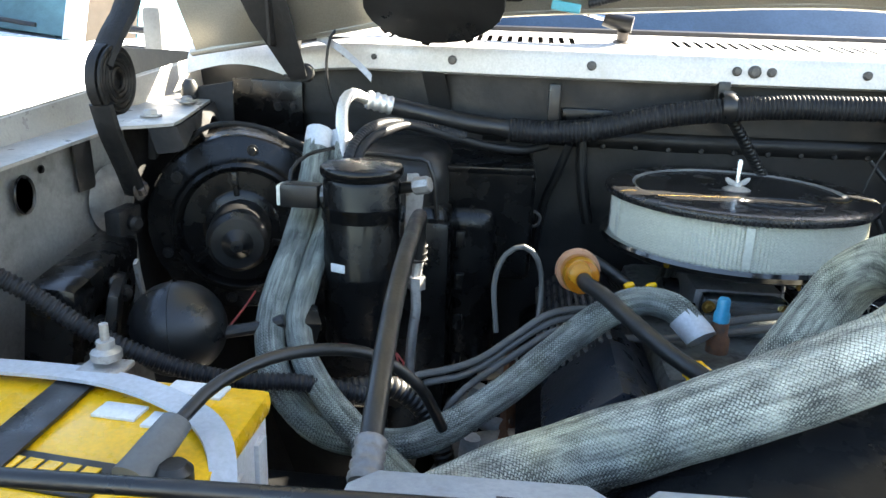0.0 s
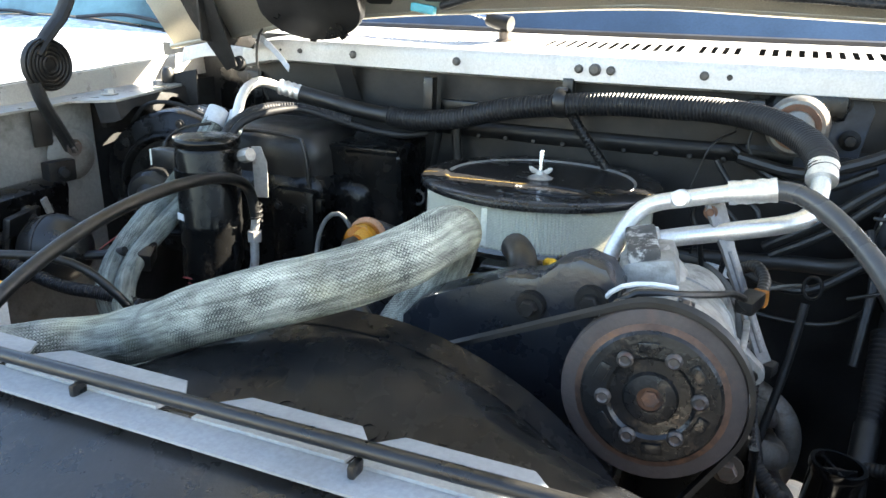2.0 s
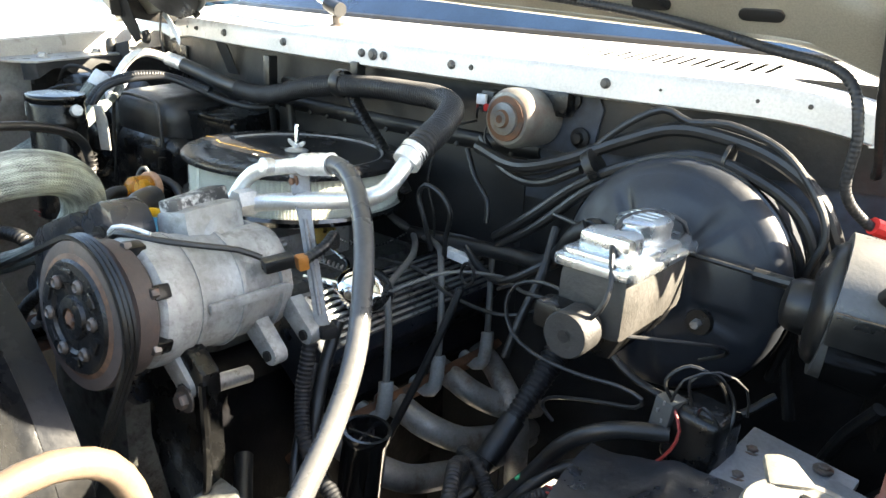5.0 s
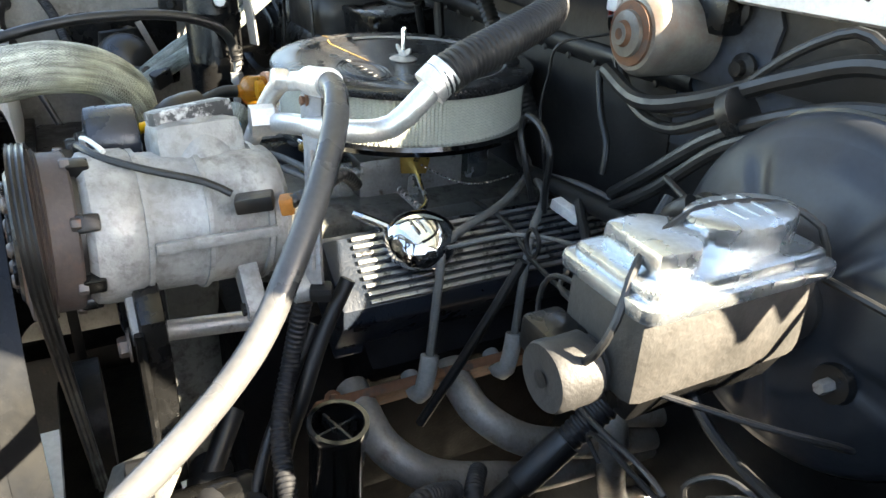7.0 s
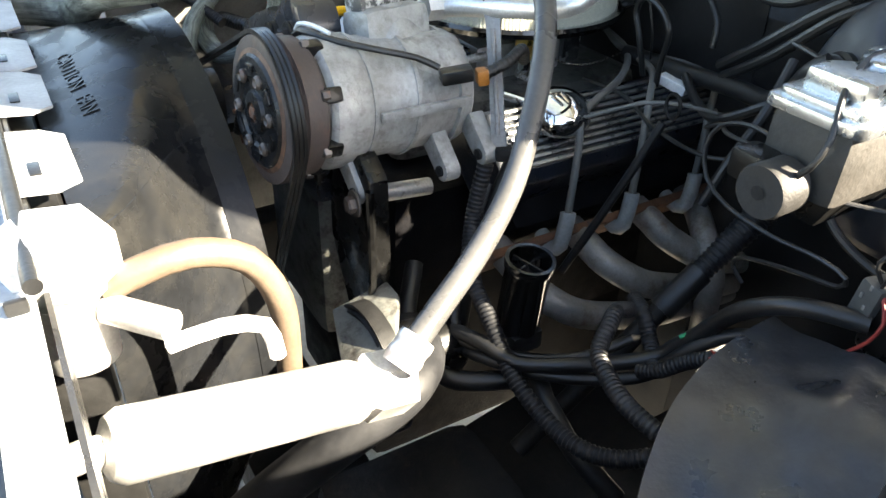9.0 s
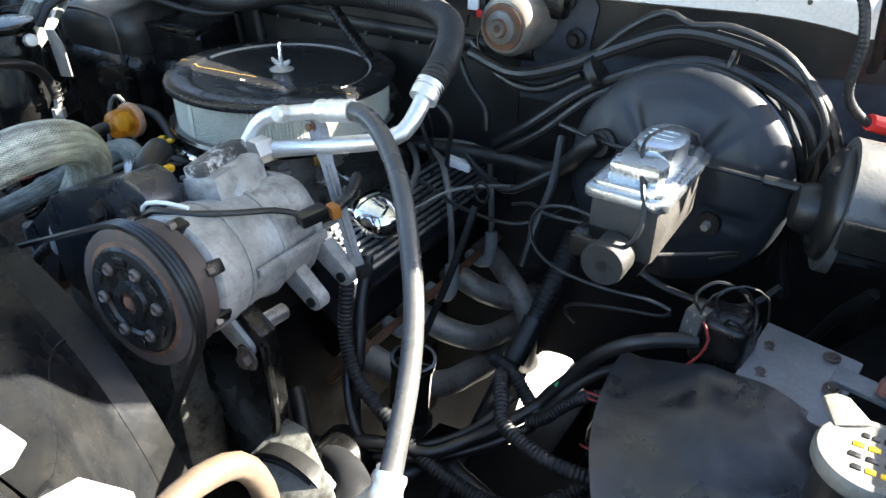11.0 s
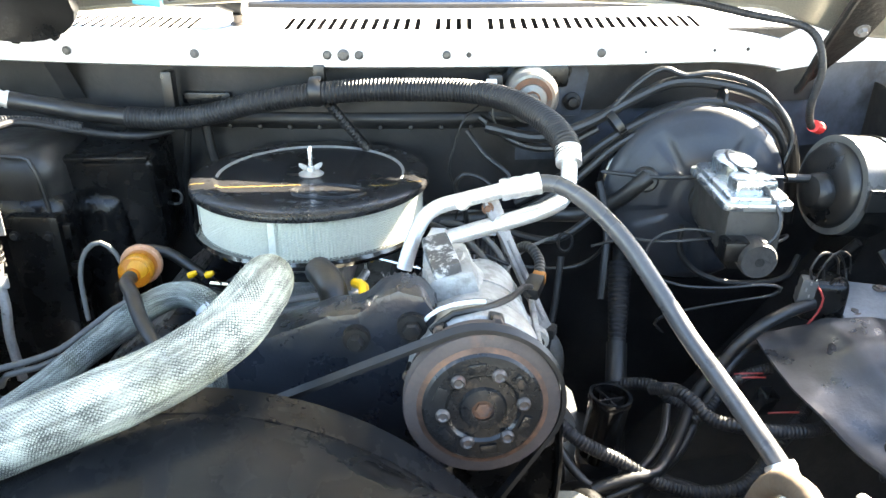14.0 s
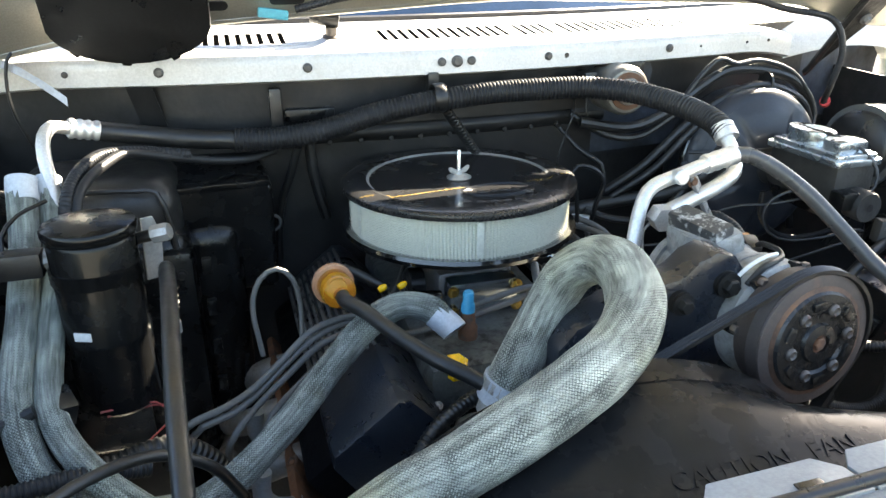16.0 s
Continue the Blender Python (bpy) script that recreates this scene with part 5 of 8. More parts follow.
part("strap", prism([(-0.0085, 0.0), (0.0085, 0.0), (0.0072, 0.02), (0.0075, 0.12), (0.0105, 0.138), (0.0115, 0.165), (0.007, 0.182), (-0.006, 0.182), (-0.0105, 0.165), (-0.0095, 0.138), (-0.0075, 0.12), (-0.0072, 0.02)], 0.005, strap_m, 0.0012), STRAP_STEEL, strap_st)
part("strap_rib", tube([strap_m @ Vector((0, 0.012, 0.0028)), strap_m @ Vector((0, 0.118, 0.0028))], 0.0028, 8), STRAP_STEEL, strap_st)
part("strap_foot", box(SB + Vector((0.004, 0.004, -0.006)), (0.018, 0.02, 0.014), 0.004, turn(0, 0, -20)), IRON, strap_st)
part("strap_bolt", bolt((0.242, -0.206, 1.094), (0, -1, 0.1), 0.0045, 0.005), RUST, strap_st)
part("strap_bolt", bolt((0.237, -0.206, 1.108), (0, -1, 0.1), 0.005, 0.006), STEEL, strap_st)

# ---- compressor, its bracket, belt ----
comp = thing("ac_compressor", (0.235, -0.33, 0.92), "oxidised aluminium air conditioning compressor with a black clutch", "compressor")
PC = Vector((0.232, -0.445, 1.000))
AX = (0, -1, 0)


def rear(d):
    return (PC.x, PC.y + d, PC.z)


part("front_housing", lathe([(0.040, 0), (0.056, 0.004), (0.0665, 0.012), (0.068, 0.02), (0.068, 0.045), (0.064, 0.052), (0, 0.052)], rear(0.036), (0, 1, 0), 48), CAST, comp)
part("body", lathe([(0.060, 0), (0.063, 0.003), (0.063, 0.044), (0.065, 0.047), (0.065, 0.053), (0.063, 0.056), (0.062, 0.10), (0.058, 0.106), (0, 0.106)], rear(0.087), (0, 1, 0), 48), CAST, comp)
part("rear_head", lathe([(0.056, 0), (0.062, 0.004), (0.062, 0.014), (0.056, 0.020), (0, 0.020)], rear(0.190), (0, 1, 0), 48), CAST, comp)
for d in (0.088, 0.137, 0.189):
    part("joint_ring", band(rear(d), (0, 1, 0), 0.063, 0.005, 0.004), CAST, comp)
part("top_hump", lathe([(0.036, 0), (0.034, 0.02), (0.026, 0.04), (0.022, 0.05), (0, 0.05)], (0.210, -0.295, 1.025), (-0.35, -0.05, 1), 28), CAST, comp)
part("rear_hump", lathe([(0.022, 0), (0.033, 0.005), (0.038, 0.014), (0.0395, 0.03), (0.0385, 0.072), (0.034, 0.084), (0.024, 0.091), (0, 0.092)], (0.232, -0.322, 1.012), (0.03, 1, 0.0), 40), CAST, comp)
part("neck_block", box((0.203, -0.297, 1.047), (0.052, 0.080, 0.056), 0.014, turn(0, -12, 8)), CAST, comp)
part("body_rib", box((0.2925, -0.30, 0.998), (0.006, 0.10, 0.010), 0.002), CAST, comp)


part("port_block", box((0.192, -0.298, 1.075), (0.029, 0.072, 0.020), 0.004, turn(3, -12, 12)), surf("chipped_port_block", grey(0.05), 0.45, var=0.3, dirt=(0.48, 0.47, 0.45), dirt_at=(0.50, 0.60), dirt_scale=60), comp, "chipped black port block")
part("port_nut", lathe([(0.0155, 0), (0.0155, 0.022), (0.012, 0.026), (0, 0.026)], (0.185, -0.243, 1.062), (0.1, 1, 0), 6), ALU, comp)
for a in (28, 76, 124, 172, -20, -68, -116):
    ca, sa = math.cos(radians(a)), math.sin(radians(a))
    q = Vector(rear(0.040)) + Vector((0.0605 * ca, 0, 0.0605 * sa))
    part("bolt_pocket", box(q + Vector((0.003 * ca, 0.004, 0.003 * sa)), (0.014, 0.018, 0.015), 0.003, turn(0, -a, 0)), BLACK_CASE, comp)
    part("housing_bolt", bolt(q + Vector((0.0075 * ca, -0.001, 0.0075 * sa)), (0, -1, 0), 0.0058, 0.007, washer=False), DARK_BOLT, comp)
for x, y, z, ry in ((0.302, -0.235, 0.950, 50), (0.292, -0.275, 0.935, 60), (0.285, -0.37, 0.93, 55)):
    ear = prism([(-0.014, 0)] + arc(0, 0.042, 0.012, 180, 0, 8) + [(0.014, 0)], 0.018, Matrix.Translation((x - 0.03, y, z + 0.018)) @ turn(90, 0, 0).to_4x4() @ turn(0, 0, -128).to_4x4(), 0.003)
    part("mount_ear", ear, CAST, comp)
    part("ear_bolt", lathe([(0.006, -0.012), (0.006, 0.012), (0, 0.012)], (x + 0.003, y, z - 0.008), (0, 1, 0), 10), IRON, comp)
# clutch
pul = part("pulley", lathe([(0.040, 0.038), (0.0670, 0.038), (0.0685, 0.036), (0.0685, 0.0175), (0.0715, 0.0165)] + [(0.0728 - (0.0028 if k % 2 else 0), 0.0155 - 0.0034 * k / 2) for k in range(8)] + [(0.0728, 0.001), (0.0718, -0.001), (0.066, -0.0022), (0.0605, -0.0026), (0.0590, 0.0), (0.056, 0.006), (0, 0.006)], PC, (0, 1, 0), 72), PULLEY_RIM, comp, "rust stained grooved pulley")
part("rust_ring", lathe([(0.0605, 0), (0.0605, 0.002), (0.0555, 0.0035), (0.0545, 0), (0.0545, -0.004), (0, -0.004)], (PC.x, PC.y - 0.0008, PC.z), AX, 64), RUST_DARK, pul)
plate = part("clutch_plate", lathe([(0.0555, -0.004), (0.0555, 0.003), (0.053, 0.0055), (0.035, 0.0065), (0.032, 0.004), (0.022, 0.004), (0.020, 0.0075), (0.0125, 0.009), (0.0105, 0.009), (0.0105, 0.005), (0, 0.005)], (PC.x, PC.y - 0.0015, PC.z), AX, 64), PULLEY_FACE, comp, "worn black clutch plate")
part("hub_bolt", bolt((PC.x, PC.y - 0.006, PC.z), AX, 0.0072, 0.005), RUST, plate)
for a in (8, 68, 128, 188, 248, 308):
    q = (PC.x + 0.037 * math.cos(radians(a)), PC.y - 0.0075, PC.z + 0.037 * math.sin(radians(a)))
    part("rivet", lathe([(0.0068, 0), (0.0068, 0.002), (0.0045, 0.0045), (0.003, 0.003), (0, 0.003)], q, AX, 16), DARK_BOLT, plate)
for a in (38, 98, 158, 218, 278, 338):
    q = Vector((PC.x + 0.0425 * math.cos(radians(a)), PC.y - 0.0085, PC.z + 0.0425 * math.sin(radians(a))))
    part("spring_tab", box(q, (0.009, 0.003, 0.016), 0.0015, turn(0, -a, 0)), PULLEY_FACE, plate)
part("coil_back", lathe([(0.062, 0.0), (0.062, 0.014), (0, 0.014)], rear(0.028), (0, 1, 0), 40), BLACK_SATIN, comp)
# the shaft rises a little towards the front and leans outwards
lean = Matrix.Translation(PC) @ (turn(-4, 0, 0) @ turn(0, 0, 4)).to_4x4() @ Matrix.Diagonal((0.97, 1, 0.97, 1)) @ Matrix.Translation(-PC)
for ob in [c for c in comp.children if c.name.split(".")[0] in ("front_housing", "body", "rear_head", "joint_ring", "pulley", "clutch_plate", "coil_back", "bolt_pocket", "housing_bolt")]:
    for me_ob in [ob] + list(ob.children):
        me_ob.data.transform(lean)
# clutch lead over the body
lead = thing("compressor_lead", (0.26, -0.3, 1.03), "black clutch lead with a square plug", "lead")
part("wire", tube([(0.185, -0.395, 1.045), (0.205, -0.392, 1.062), (0.235, -0.38, 1.062), (0.262, -0.345, 1.055), (0.277, -0.305, 1.045), (0.287, -0.285, 1.035)], 0.0034, 8), BLACK_RUBBER, lead)
part("pale_wire", tube([(0.168, -0.372, 1.02), (0.176, -0.385, 1.047), (0.192, -0.388, 1.064), (0.215, -0.382, 1.068), (0.235, -0.374, 1.065)], 0.0022, 8), WHITE_CASE, lead, "white insulated wire")
part("plug", box((0.292, -0.268, 1.027), (0.018, 0.032, 0.014), 0.003, turn(8, 0, -20)), BLACK_SATIN, lead)
part("plug_lock", box((0.300, -0.243, 1.024), (0.015, 0.012, 0.016), 0.003, turn(8, 0, -20)), surf("orange_brown_lock", (0.42, 0.16, 0.03), 0.4), lead, "orange plug lock")
part("tail", tube([(0.301, -0.240, 1.026), (0.302, -0.215, 1.035), (0.29, -0.19, 1.04), (0.27, -0.17, 1.02)], 0.006, 10, ribs=0.005), BLACK_RUBBER, lead)

# the black casting that carries compressor and belt tensioner
brk = thing("accessory_bracket", (0.08, -0.38, 0.9), "black cast accessory bracket with two large bolts", "bracket")
outline = [(-0.03, -0.09), (-0.03, 0.01), (-0.01, 0.032), (0.03, 0.050), (0.075, 0.068), (0.105, 0.072), (0.122, 0.088), (0.142, 0.096), (0.165, 0.090), (0.178, 0.072), (0.176, 0.045), (0.19, -0.03), (0.19, -0.12), (0.05, -0.13)]
part("casting", prism(outline, 0.045, Matrix.Translation((0.012, -0.362, 0.985)) @ turn(90, 0, 0).to_4x4(), 0.008), surf("black_bracket_paint", (0.014, 0.017, 0.023), 0.3, var=0.35, bump=0.15, dirt=(0.06, 0.055, 0.05), dirt_at=(0.6, 0.85)), brk)
for q, r in (((0.114, -0.394, 1.032), 0.0080), ((0.167, -0.392, 1.045), 0.0090)):
    part("boss", lathe([(r * 1.7, 0), (r * 1.6, 0.008), (0, 0.008)], (q[0], q[1] + 0.012, q[2]), AX, 24), IRON, brk)
    part("bracket_bolt", bolt((q[0], q[1] + 0.002, q[2]), AX, r, 0.010), IRON, brk)
part("lower_arm", prism([(-0.045, 0.035), (0.030, 0.030), (0.056, 0.012), (0.060, -0.08), (0.050, -0.17), (-0.01, -0.18), (-0.05, -0.10)], 0.022, Matrix.Translation((0.255, -0.362, 0.93)) @ turn(90, 0, 0).to_4x4(), 0.006), BLACK_CASE, brk)
part("arm_edge", tube([(0.313, -0.374, 0.935), (0.316, -0.374, 0.85), (0.305, -0.374, 0.765)], 0.0045, 8), BLACK_PAINT, brk)
part("spacer_tube", tube([(0.208, -0.352, 0.868), (0.206, -0.245, 0.856)], 0.0105, 16), STEEL, brk, "bare steel spacer tube")
part("lower_bolt", bolt((0.295, -0.382, 0.915), AX, 0.009, 0.009), DARK_BOLT, brk)

# ribbed belt round the compressor pulley, with the pulleys below


def belt_loop(circles, n=18):
    """The outline of a belt wrapped round circles (x, z, r), taken in order."""
    pts = []
    m = len(circles)
    for i in range(m):
        (x0, z0, r0), (x1, z1, r1), (x2, z2, r2) = circles[i - 1], circles[i], circles[(i + 1) % m]

        def out(xa, za, ra, xb, zb, rb):
            d = math.hypot(xb - xa, zb - za)
            return math.atan2(zb - za, xb - xa) - math.acos(max(-1, min(1, (ra - rb) / d)))
        a0, a1 = out(x0, z0, r0, x1, z1, r1), out(x1, z1, r1, x2, z2, r2)
        while a1 < a0:
            a1 += 2 * math.pi
        pts += [(x1 + r1 * math.cos(a0 + (a1 - a0) * k / n), z1 + r1 * math.sin(a0 + (a1 - a0) * k / n)) for k in range(n + 1)]
    return pts


loop = belt_loop([(PC.x, PC.z, 0.0712), (-0.05, 0.905, 0.04), (0.0, 0.62, 0.085)])
belt = bmesh.new()
rings = []
for i, (x, z) in enumerate(loop):
    (xa, za), (xb, zb) = loop[i - 1], loop[(i + 1) % len(loop)]
    nx, nz = zb - za, -(xb - xa)
    l = math.hypot(nx, nz) or 1
    nx, nz = nx / l * 0.004, nz / l * 0.004
    rings.append([belt.verts.new((x + sx * nx, PC.y + y, z + sx * nz)) for sx, y in [(0, 0.002)] + [(1 - 0.40 * (k % 2), 0.002 + 0.013 * k / 6) for k in range(7)] + [(0, 0.015)]])
for i in range(len(rings)):
    a, c = rings[i], rings[(i + 1) % len(rings)]
    for k in range(9):
        belt.faces.new((a[k], a[(k + 1) % 9], c[(k + 1) % 9], c[k]))
bmesh.ops.recalc_face_normals(belt, faces=belt.faces[:])
solo("drive_belt", belt, BLACK_RUBBER, "black ribbed drive belt round the compressor pulley", "belt")
for x, z, r, nm, lab in ((0.0, 0.62, 0.083, "crank_pulley", "dark crank pulley at the front of the engine"), (-0.05, 0.905, 0.038, "idler_pulley", "dark idler pulley behind the fan shroud")):
    solo(nm, lathe([(0, 0.004), (r * 0.3, 0.004), (r * 0.35, 0.012), (r * 0.85, 0.012), (r * 0.9, 0), (r, 0), (r, 0.03), (0, 0.03)], (x, PC.y - 0.001, z), (0, 1, 0), 40), IRON, lab, "pulley")

# ---- driver side: booster, master cylinder, servo, wiper motor ----
bo = thing("brake_booster", (0.565, 0.1, 0.88), "large black round brake booster on the firewall", "brake booster")
BOC = Vector((0.567, 0.085, 1.006))
BOX_AX = Vector((0.0, -1, 0.06)).normalized()
part("shell", lathe([(0.108, -0.085), (0.126, -0.075), (0.136, -0.055), (0.1375, -0.02), (0.1375, 0.0), (0.1355, 0.006), (0.130, 0.014), (0.120, 0.019), (0.106, 0.0235), (0.080, 0.032), (0.062, 0.037), (0.030, 0.043), (0, 0.044)], BOC, BOX_AX, 72), BOOSTER, bo)
part("rim", lathe([(0.1375, -0.012), (0.1400, -0.011), (0.1400, -0.002), (0.1375, 0.0)], BOC, BOX_AX, 72), BLACK_PAINT, bo)
BO_UP = Vector((1, 0, 0)).cross(BOX_AX) * -1


def pressed(u, v):
    """The booster's front: broad raised sectors between sunk spokes."""
    a = -90 + 360 * u
    r = 0.034 + 0.086 * v
    base = float(np.interp(r, (0.030, 0.062, 0.080, 0.106, 0.120, 0.130), (0.043, 0.037, 0.032, 0.0235, 0.019, 0.014)))
    off = min(abs((a - c + 180) % 360 - 180) for c in (90, 20, 158, 232, 308))
    sector = max(0.0, min(1.0, (32 - off) / 6))
    sector *= sector * (3 - 2 * sector) * max(0.0, min(1.0, (r - 0.046) / 0.02)) * max(0.0, min(1.0, (0.1195 - r) / 0.018))
    return BOC + (Vector((1, 0, 0)) * math.cos(radians(a)) + BO_UP * math.sin(radians(a))) * r + BOX_AX * (base + 0.001 + 0.0045 * sector)


part("pressed_face", skin(pressed, 150, 22, 0.001), BOOSTER, bo, angle=60)
part("mount_stud", bolt(BOC + Vector((0.058, -0.044, -0.028)), BOX_AX, 0.0055, 0.014), STEEL, bo)
part("stud_boss", lathe([(0.016, 0), (0.014, 0.006), (0, 0.006)], BOC + Vector((0.058, -0.040, -0.028)), BOX_AX, 20), BLACK_SATIN, bo)
part("check_valve", lathe([(0.019, 0), (0.019, 0.014), (0.014, 0.02), (0.0, 0.02)], BOC + Vector((-0.082, -0.028, 0.035)), (-0.2, -1, 0.2), 20), BLACK_SATIN, bo)
CV = BOC + Vector((-0.082, -0.028, 0.035)) + Vector((-0.2, -1, 0.2)).normalized() * 0.020
part("valve_ring", band(CV, (-0.2, -1, 0.2), 0.0125, 0.004, 0.003), BLACK_RUBBER, bo)
for a in (20, 110):
    part("valve_cross", box(CV, (0.024, 0.004, 0.003), 0.001, turn(0, a, 0)), BLACK_SATIN, bo)
solo("booster_vacuum_hose", tube([(0.482, 0.032, 1.052), (0.468, 0.03, 1.040), (0.44, 0.05, 1.005), (0.40, 0.08, 0.975), (0.34, 0.1, 0.965), (0.26, 0.11, 0.955), (0.15, 0.1, 0.95)], 0.0115, 14), BLACK_RUBBER, "thick black vacuum hose from the booster", "hose")

mc = thing("master_cylinder", (0.57, -0.06, 0.98), "black master cylinder with a bright zinc lid", "master cylinder")
MCX, MY0, MY1, MZ = 0.577, -0.137, 0.018, 1.067
part("reservoir", box((MCX, (MY0 + MY1) / 2, MZ - 0.033), (0.072, MY1 - MY0 - 0.01, 0.064), 0.01), surf("dusty_cast_reservoir", (0.030, 0.028, 0.025), 0.6, metal=0.1, var=0.3, fine=160, bump=0.4, dirt=(0.05, 0.045, 0.04), dirt_at=(0.5, 0.7)), mc)
part("taper", prism([(-0.033, 0), (0.033, 0), (0.020, -0.03), (-0.020, -0.03)], MY1 - MY0 - 0.03, Matrix.Translation((MCX, (MY0 + MY1) / 2 + 0.005, MZ - 0.06)) @ turn(90, 0, 0).to_4x4(), 0.004), BLACK_CASE, mc)
BORE = surf("dusty_cast_bore", (0.020, 0.019, 0.018), 0.6, var=0.3, fine=160, bump=0.4)
part("bore", lathe([(0, 0), (0.0215, 0), (0.0230, 0.003), (0.0230, 0.03), (0.019, 0.034), (0.019, 0.20), (0.028, 0.205), (0.028, 0.215), (0, 0.215)], (0.575, -0.168, 1.012), (0, 1, 0.02), 32), BORE, mc)
part("bore_plug", lathe([(0.006, -0.0012), (0.004, 0.0004), (0, 0.0004)], (0.575, -0.1685, 1.012), (0, 1, 0), 12), IRON, mc)
lid_m = part("lid_flange", prism(arc(0.033, 0.068, 0.010, 0, 90, 5) + arc(-0.033, 0.068, 0.010, 90, 180, 5) + arc(-0.033, -0.068, 0.010, 180, 270, 5) + arc(0.033, -0.068, 0.010, 270, 360, 5), 0.010, Matrix.Translation((MCX, (MY0 + MY1) / 2, MZ + 0.003)), 0.003), LID_ZINC, mc, "bright zinc plated lid")
part("lid_step", prism(arc(0.029, 0.064, 0.008, 0, 90, 4) + arc(-0.029, 0.064, 0.008, 90, 180, 4) + arc(-0.029, -0.064, 0.008, 180, 270, 4) + arc(0.029, -0.064, 0.008, 270, 360, 4), 0.010, Matrix.Translation((MCX, (MY0 + MY1) / 2, MZ + 0.010)), 0.0035), LID_ZINC, lid_m)
part("front_dome", prism([(-0.026, -0.022), (0.026, -0.022), (0.028, 0.006), (0.014, 0.026), (-0.014, 0.026), (-0.028, 0.006)], 0.022, Matrix.Translation((MCX, MY0 + 0.040, MZ + 0.021)), 0.006), LID_ZINC, lid_m)
part("rear_dome", prism([(0.026 * math.cos(a), 0.044 * math.sin(a)) for a in (2 * math.pi * k / 28 for k in range(28))], 0.026, Matrix.Translation((MCX, MY1 - 0.050, MZ + 0.022)), 0.006), LID_ZINC, lid_m)
for k in range(3):
    part("stamped_bar", box((MCX - 0.002, MY1 - 0.036 - 0.012 * k, MZ + 0.0352), (0.03, 0.0035, 0.0012), 0.0004), LID_ZINC, lid_m)
part("sensor_wire", tube([(MCX - 0.012, -0.138, 1.022), (MCX + 0.004, -0.148, 1.022), (MCX + 0.020, -0.150, 1.038), (MCX + 0.024, -0.142, 1.062), (MCX + 0.010, -0.120, 1.089), (MCX - 0.004, -0.085, 1.098), (MCX - 0.012, -0.045, 1.101), (MCX + 0.0, 0.0, 1.100), (MCX + 0.022, 0.018, 1.090), (MCX + 0.030, 0.025, 1.06)], 0.0027, 8), BLACK_RUBBER, mc, "thin black sensor wire over the lid")
part("wire_plug", lathe([(0.008, 0), (0.009, 0.004), (0.006, 0.008), (0, 0.008)], (MCX - 0.014, -0.134, 1.022), (0.3, -1, 0), 14), BLACK_RUBBER, mc)
part("side_boss", box((MCX - 0.025, -0.145, 1.02), (0.035, 0.03, 0.026), 0.005), BLACK_CASE, mc)
for pts in ([(0.545, -0.10, 1.022), (0.505, -0.095, 1.024), (0.470, -0.09, 1.010), (0.459, -0.09, 0.984), (0.472, -0.095, 0.958), (0.505, -0.10, 0.945), (0.56, -0.108, 0.946), (0.61, -0.112, 0.953), (0.635, -0.112, 0.949), (0.628, -0.105, 0.934), (0.59, -0.092, 0.918), (0.54, -0.07, 0.893), (0.505, -0.055, 0.872), (0.496, -0.048, 0.855), (0.51, -0.045, 0.84)],
            [(0.55, -0.09, 1.01), (0.50, -0.09, 1.005), (0.47, -0.08, 1.0), (0.44, -0.05, 0.99), (0.40, -0.02, 0.965)],
            [(0.605, -0.10, 1.0), (0.65, -0.06, 0.996), (0.672, -0.02, 0.985), (0.668, 0.01, 0.965), (0.64, 0.02, 0.945)]):
    solo("brake_pipe", tube(pts, 0.0022, 8), PIPE, "thin dark steel brake pipe below the master cylinder", "brake pipe", "brake pipes")

servo = thing("cruise_servo", (0.77, 0.05, 0.93), "black round cruise control servo with a rubber cone", "servo")
SA = Vector((-0.97, -0.2, 0.10)).normalized()
SP = Vector((0, 0, 1)).cross(SA).normalized()
SVC = Vector((0.786, 0.044, 1.037)) + SA * 0.011
part("drum", lathe([(0, -0.034), (0.062, -0.033), (0.070, -0.028), (0.072, -0.022), (0.072, 0.0), (0.072, 0.030), (0, 0.030)], SVC, SA, 56), SERVO_SUNLIT, servo)
part("end_rim", lathe([(0.0715, -0.029), (0.0745, -0.028), (0.0745, -0.022), (0.0715, -0.021)], SVC, SA, 56), BLACK_PAINT, servo)
part("flange", lathe([(0, 0.026), (0.060, 0.026), (0.062, 0.029), (0.062, 0.033), (0.058, 0.039), (0.050, 0.043), (0.038, 0.046), (0.030, 0.048), (0, 0.048)], SVC, SA, 56), BLACK_SATIN, servo)
part("cable_cup", lathe([(0.027, 0.044), (0.028, 0.049), (0.0265, 0.061), (0.022, 0.068), (0.012, 0.071), (0, 0.072)], SVC + SP * 0.008 + Vector((0, 0, -0.008)), SA, 32), BLACK_RUBBER, servo)
# added black sheet: keeps the drum's unlit lower side dark under the glare grey
belly = skin(lambda u, v: SVC + SA * (-0.020 + 0.046 * u) + SP * (0.0738 * math.cos(radians(-95 + 100 * v))) + Vector((0, 0, 0.0738 * math.sin(radians(-95 + 100 * v)))), 6, 24, 0.002)
part("belly_guard", belly, BLACK_PAINT, servo, "glossy black sheet added as the drum's unlit underside")
part("front_plate", box(SVC + SP * 0.0765 + Vector((0, 0, 0.004)), (0.060, 0.006, 0.032), 0.003, turn(0, 4, 12)), BLACK_SATIN, servo)
part("support_leg", tube([(0.84, 0.03, 0.94), (0.87, -0.01, 0.89), (0.91, -0.05, 0.84)], 0.007, 10), BLACK_RUBBER, servo)
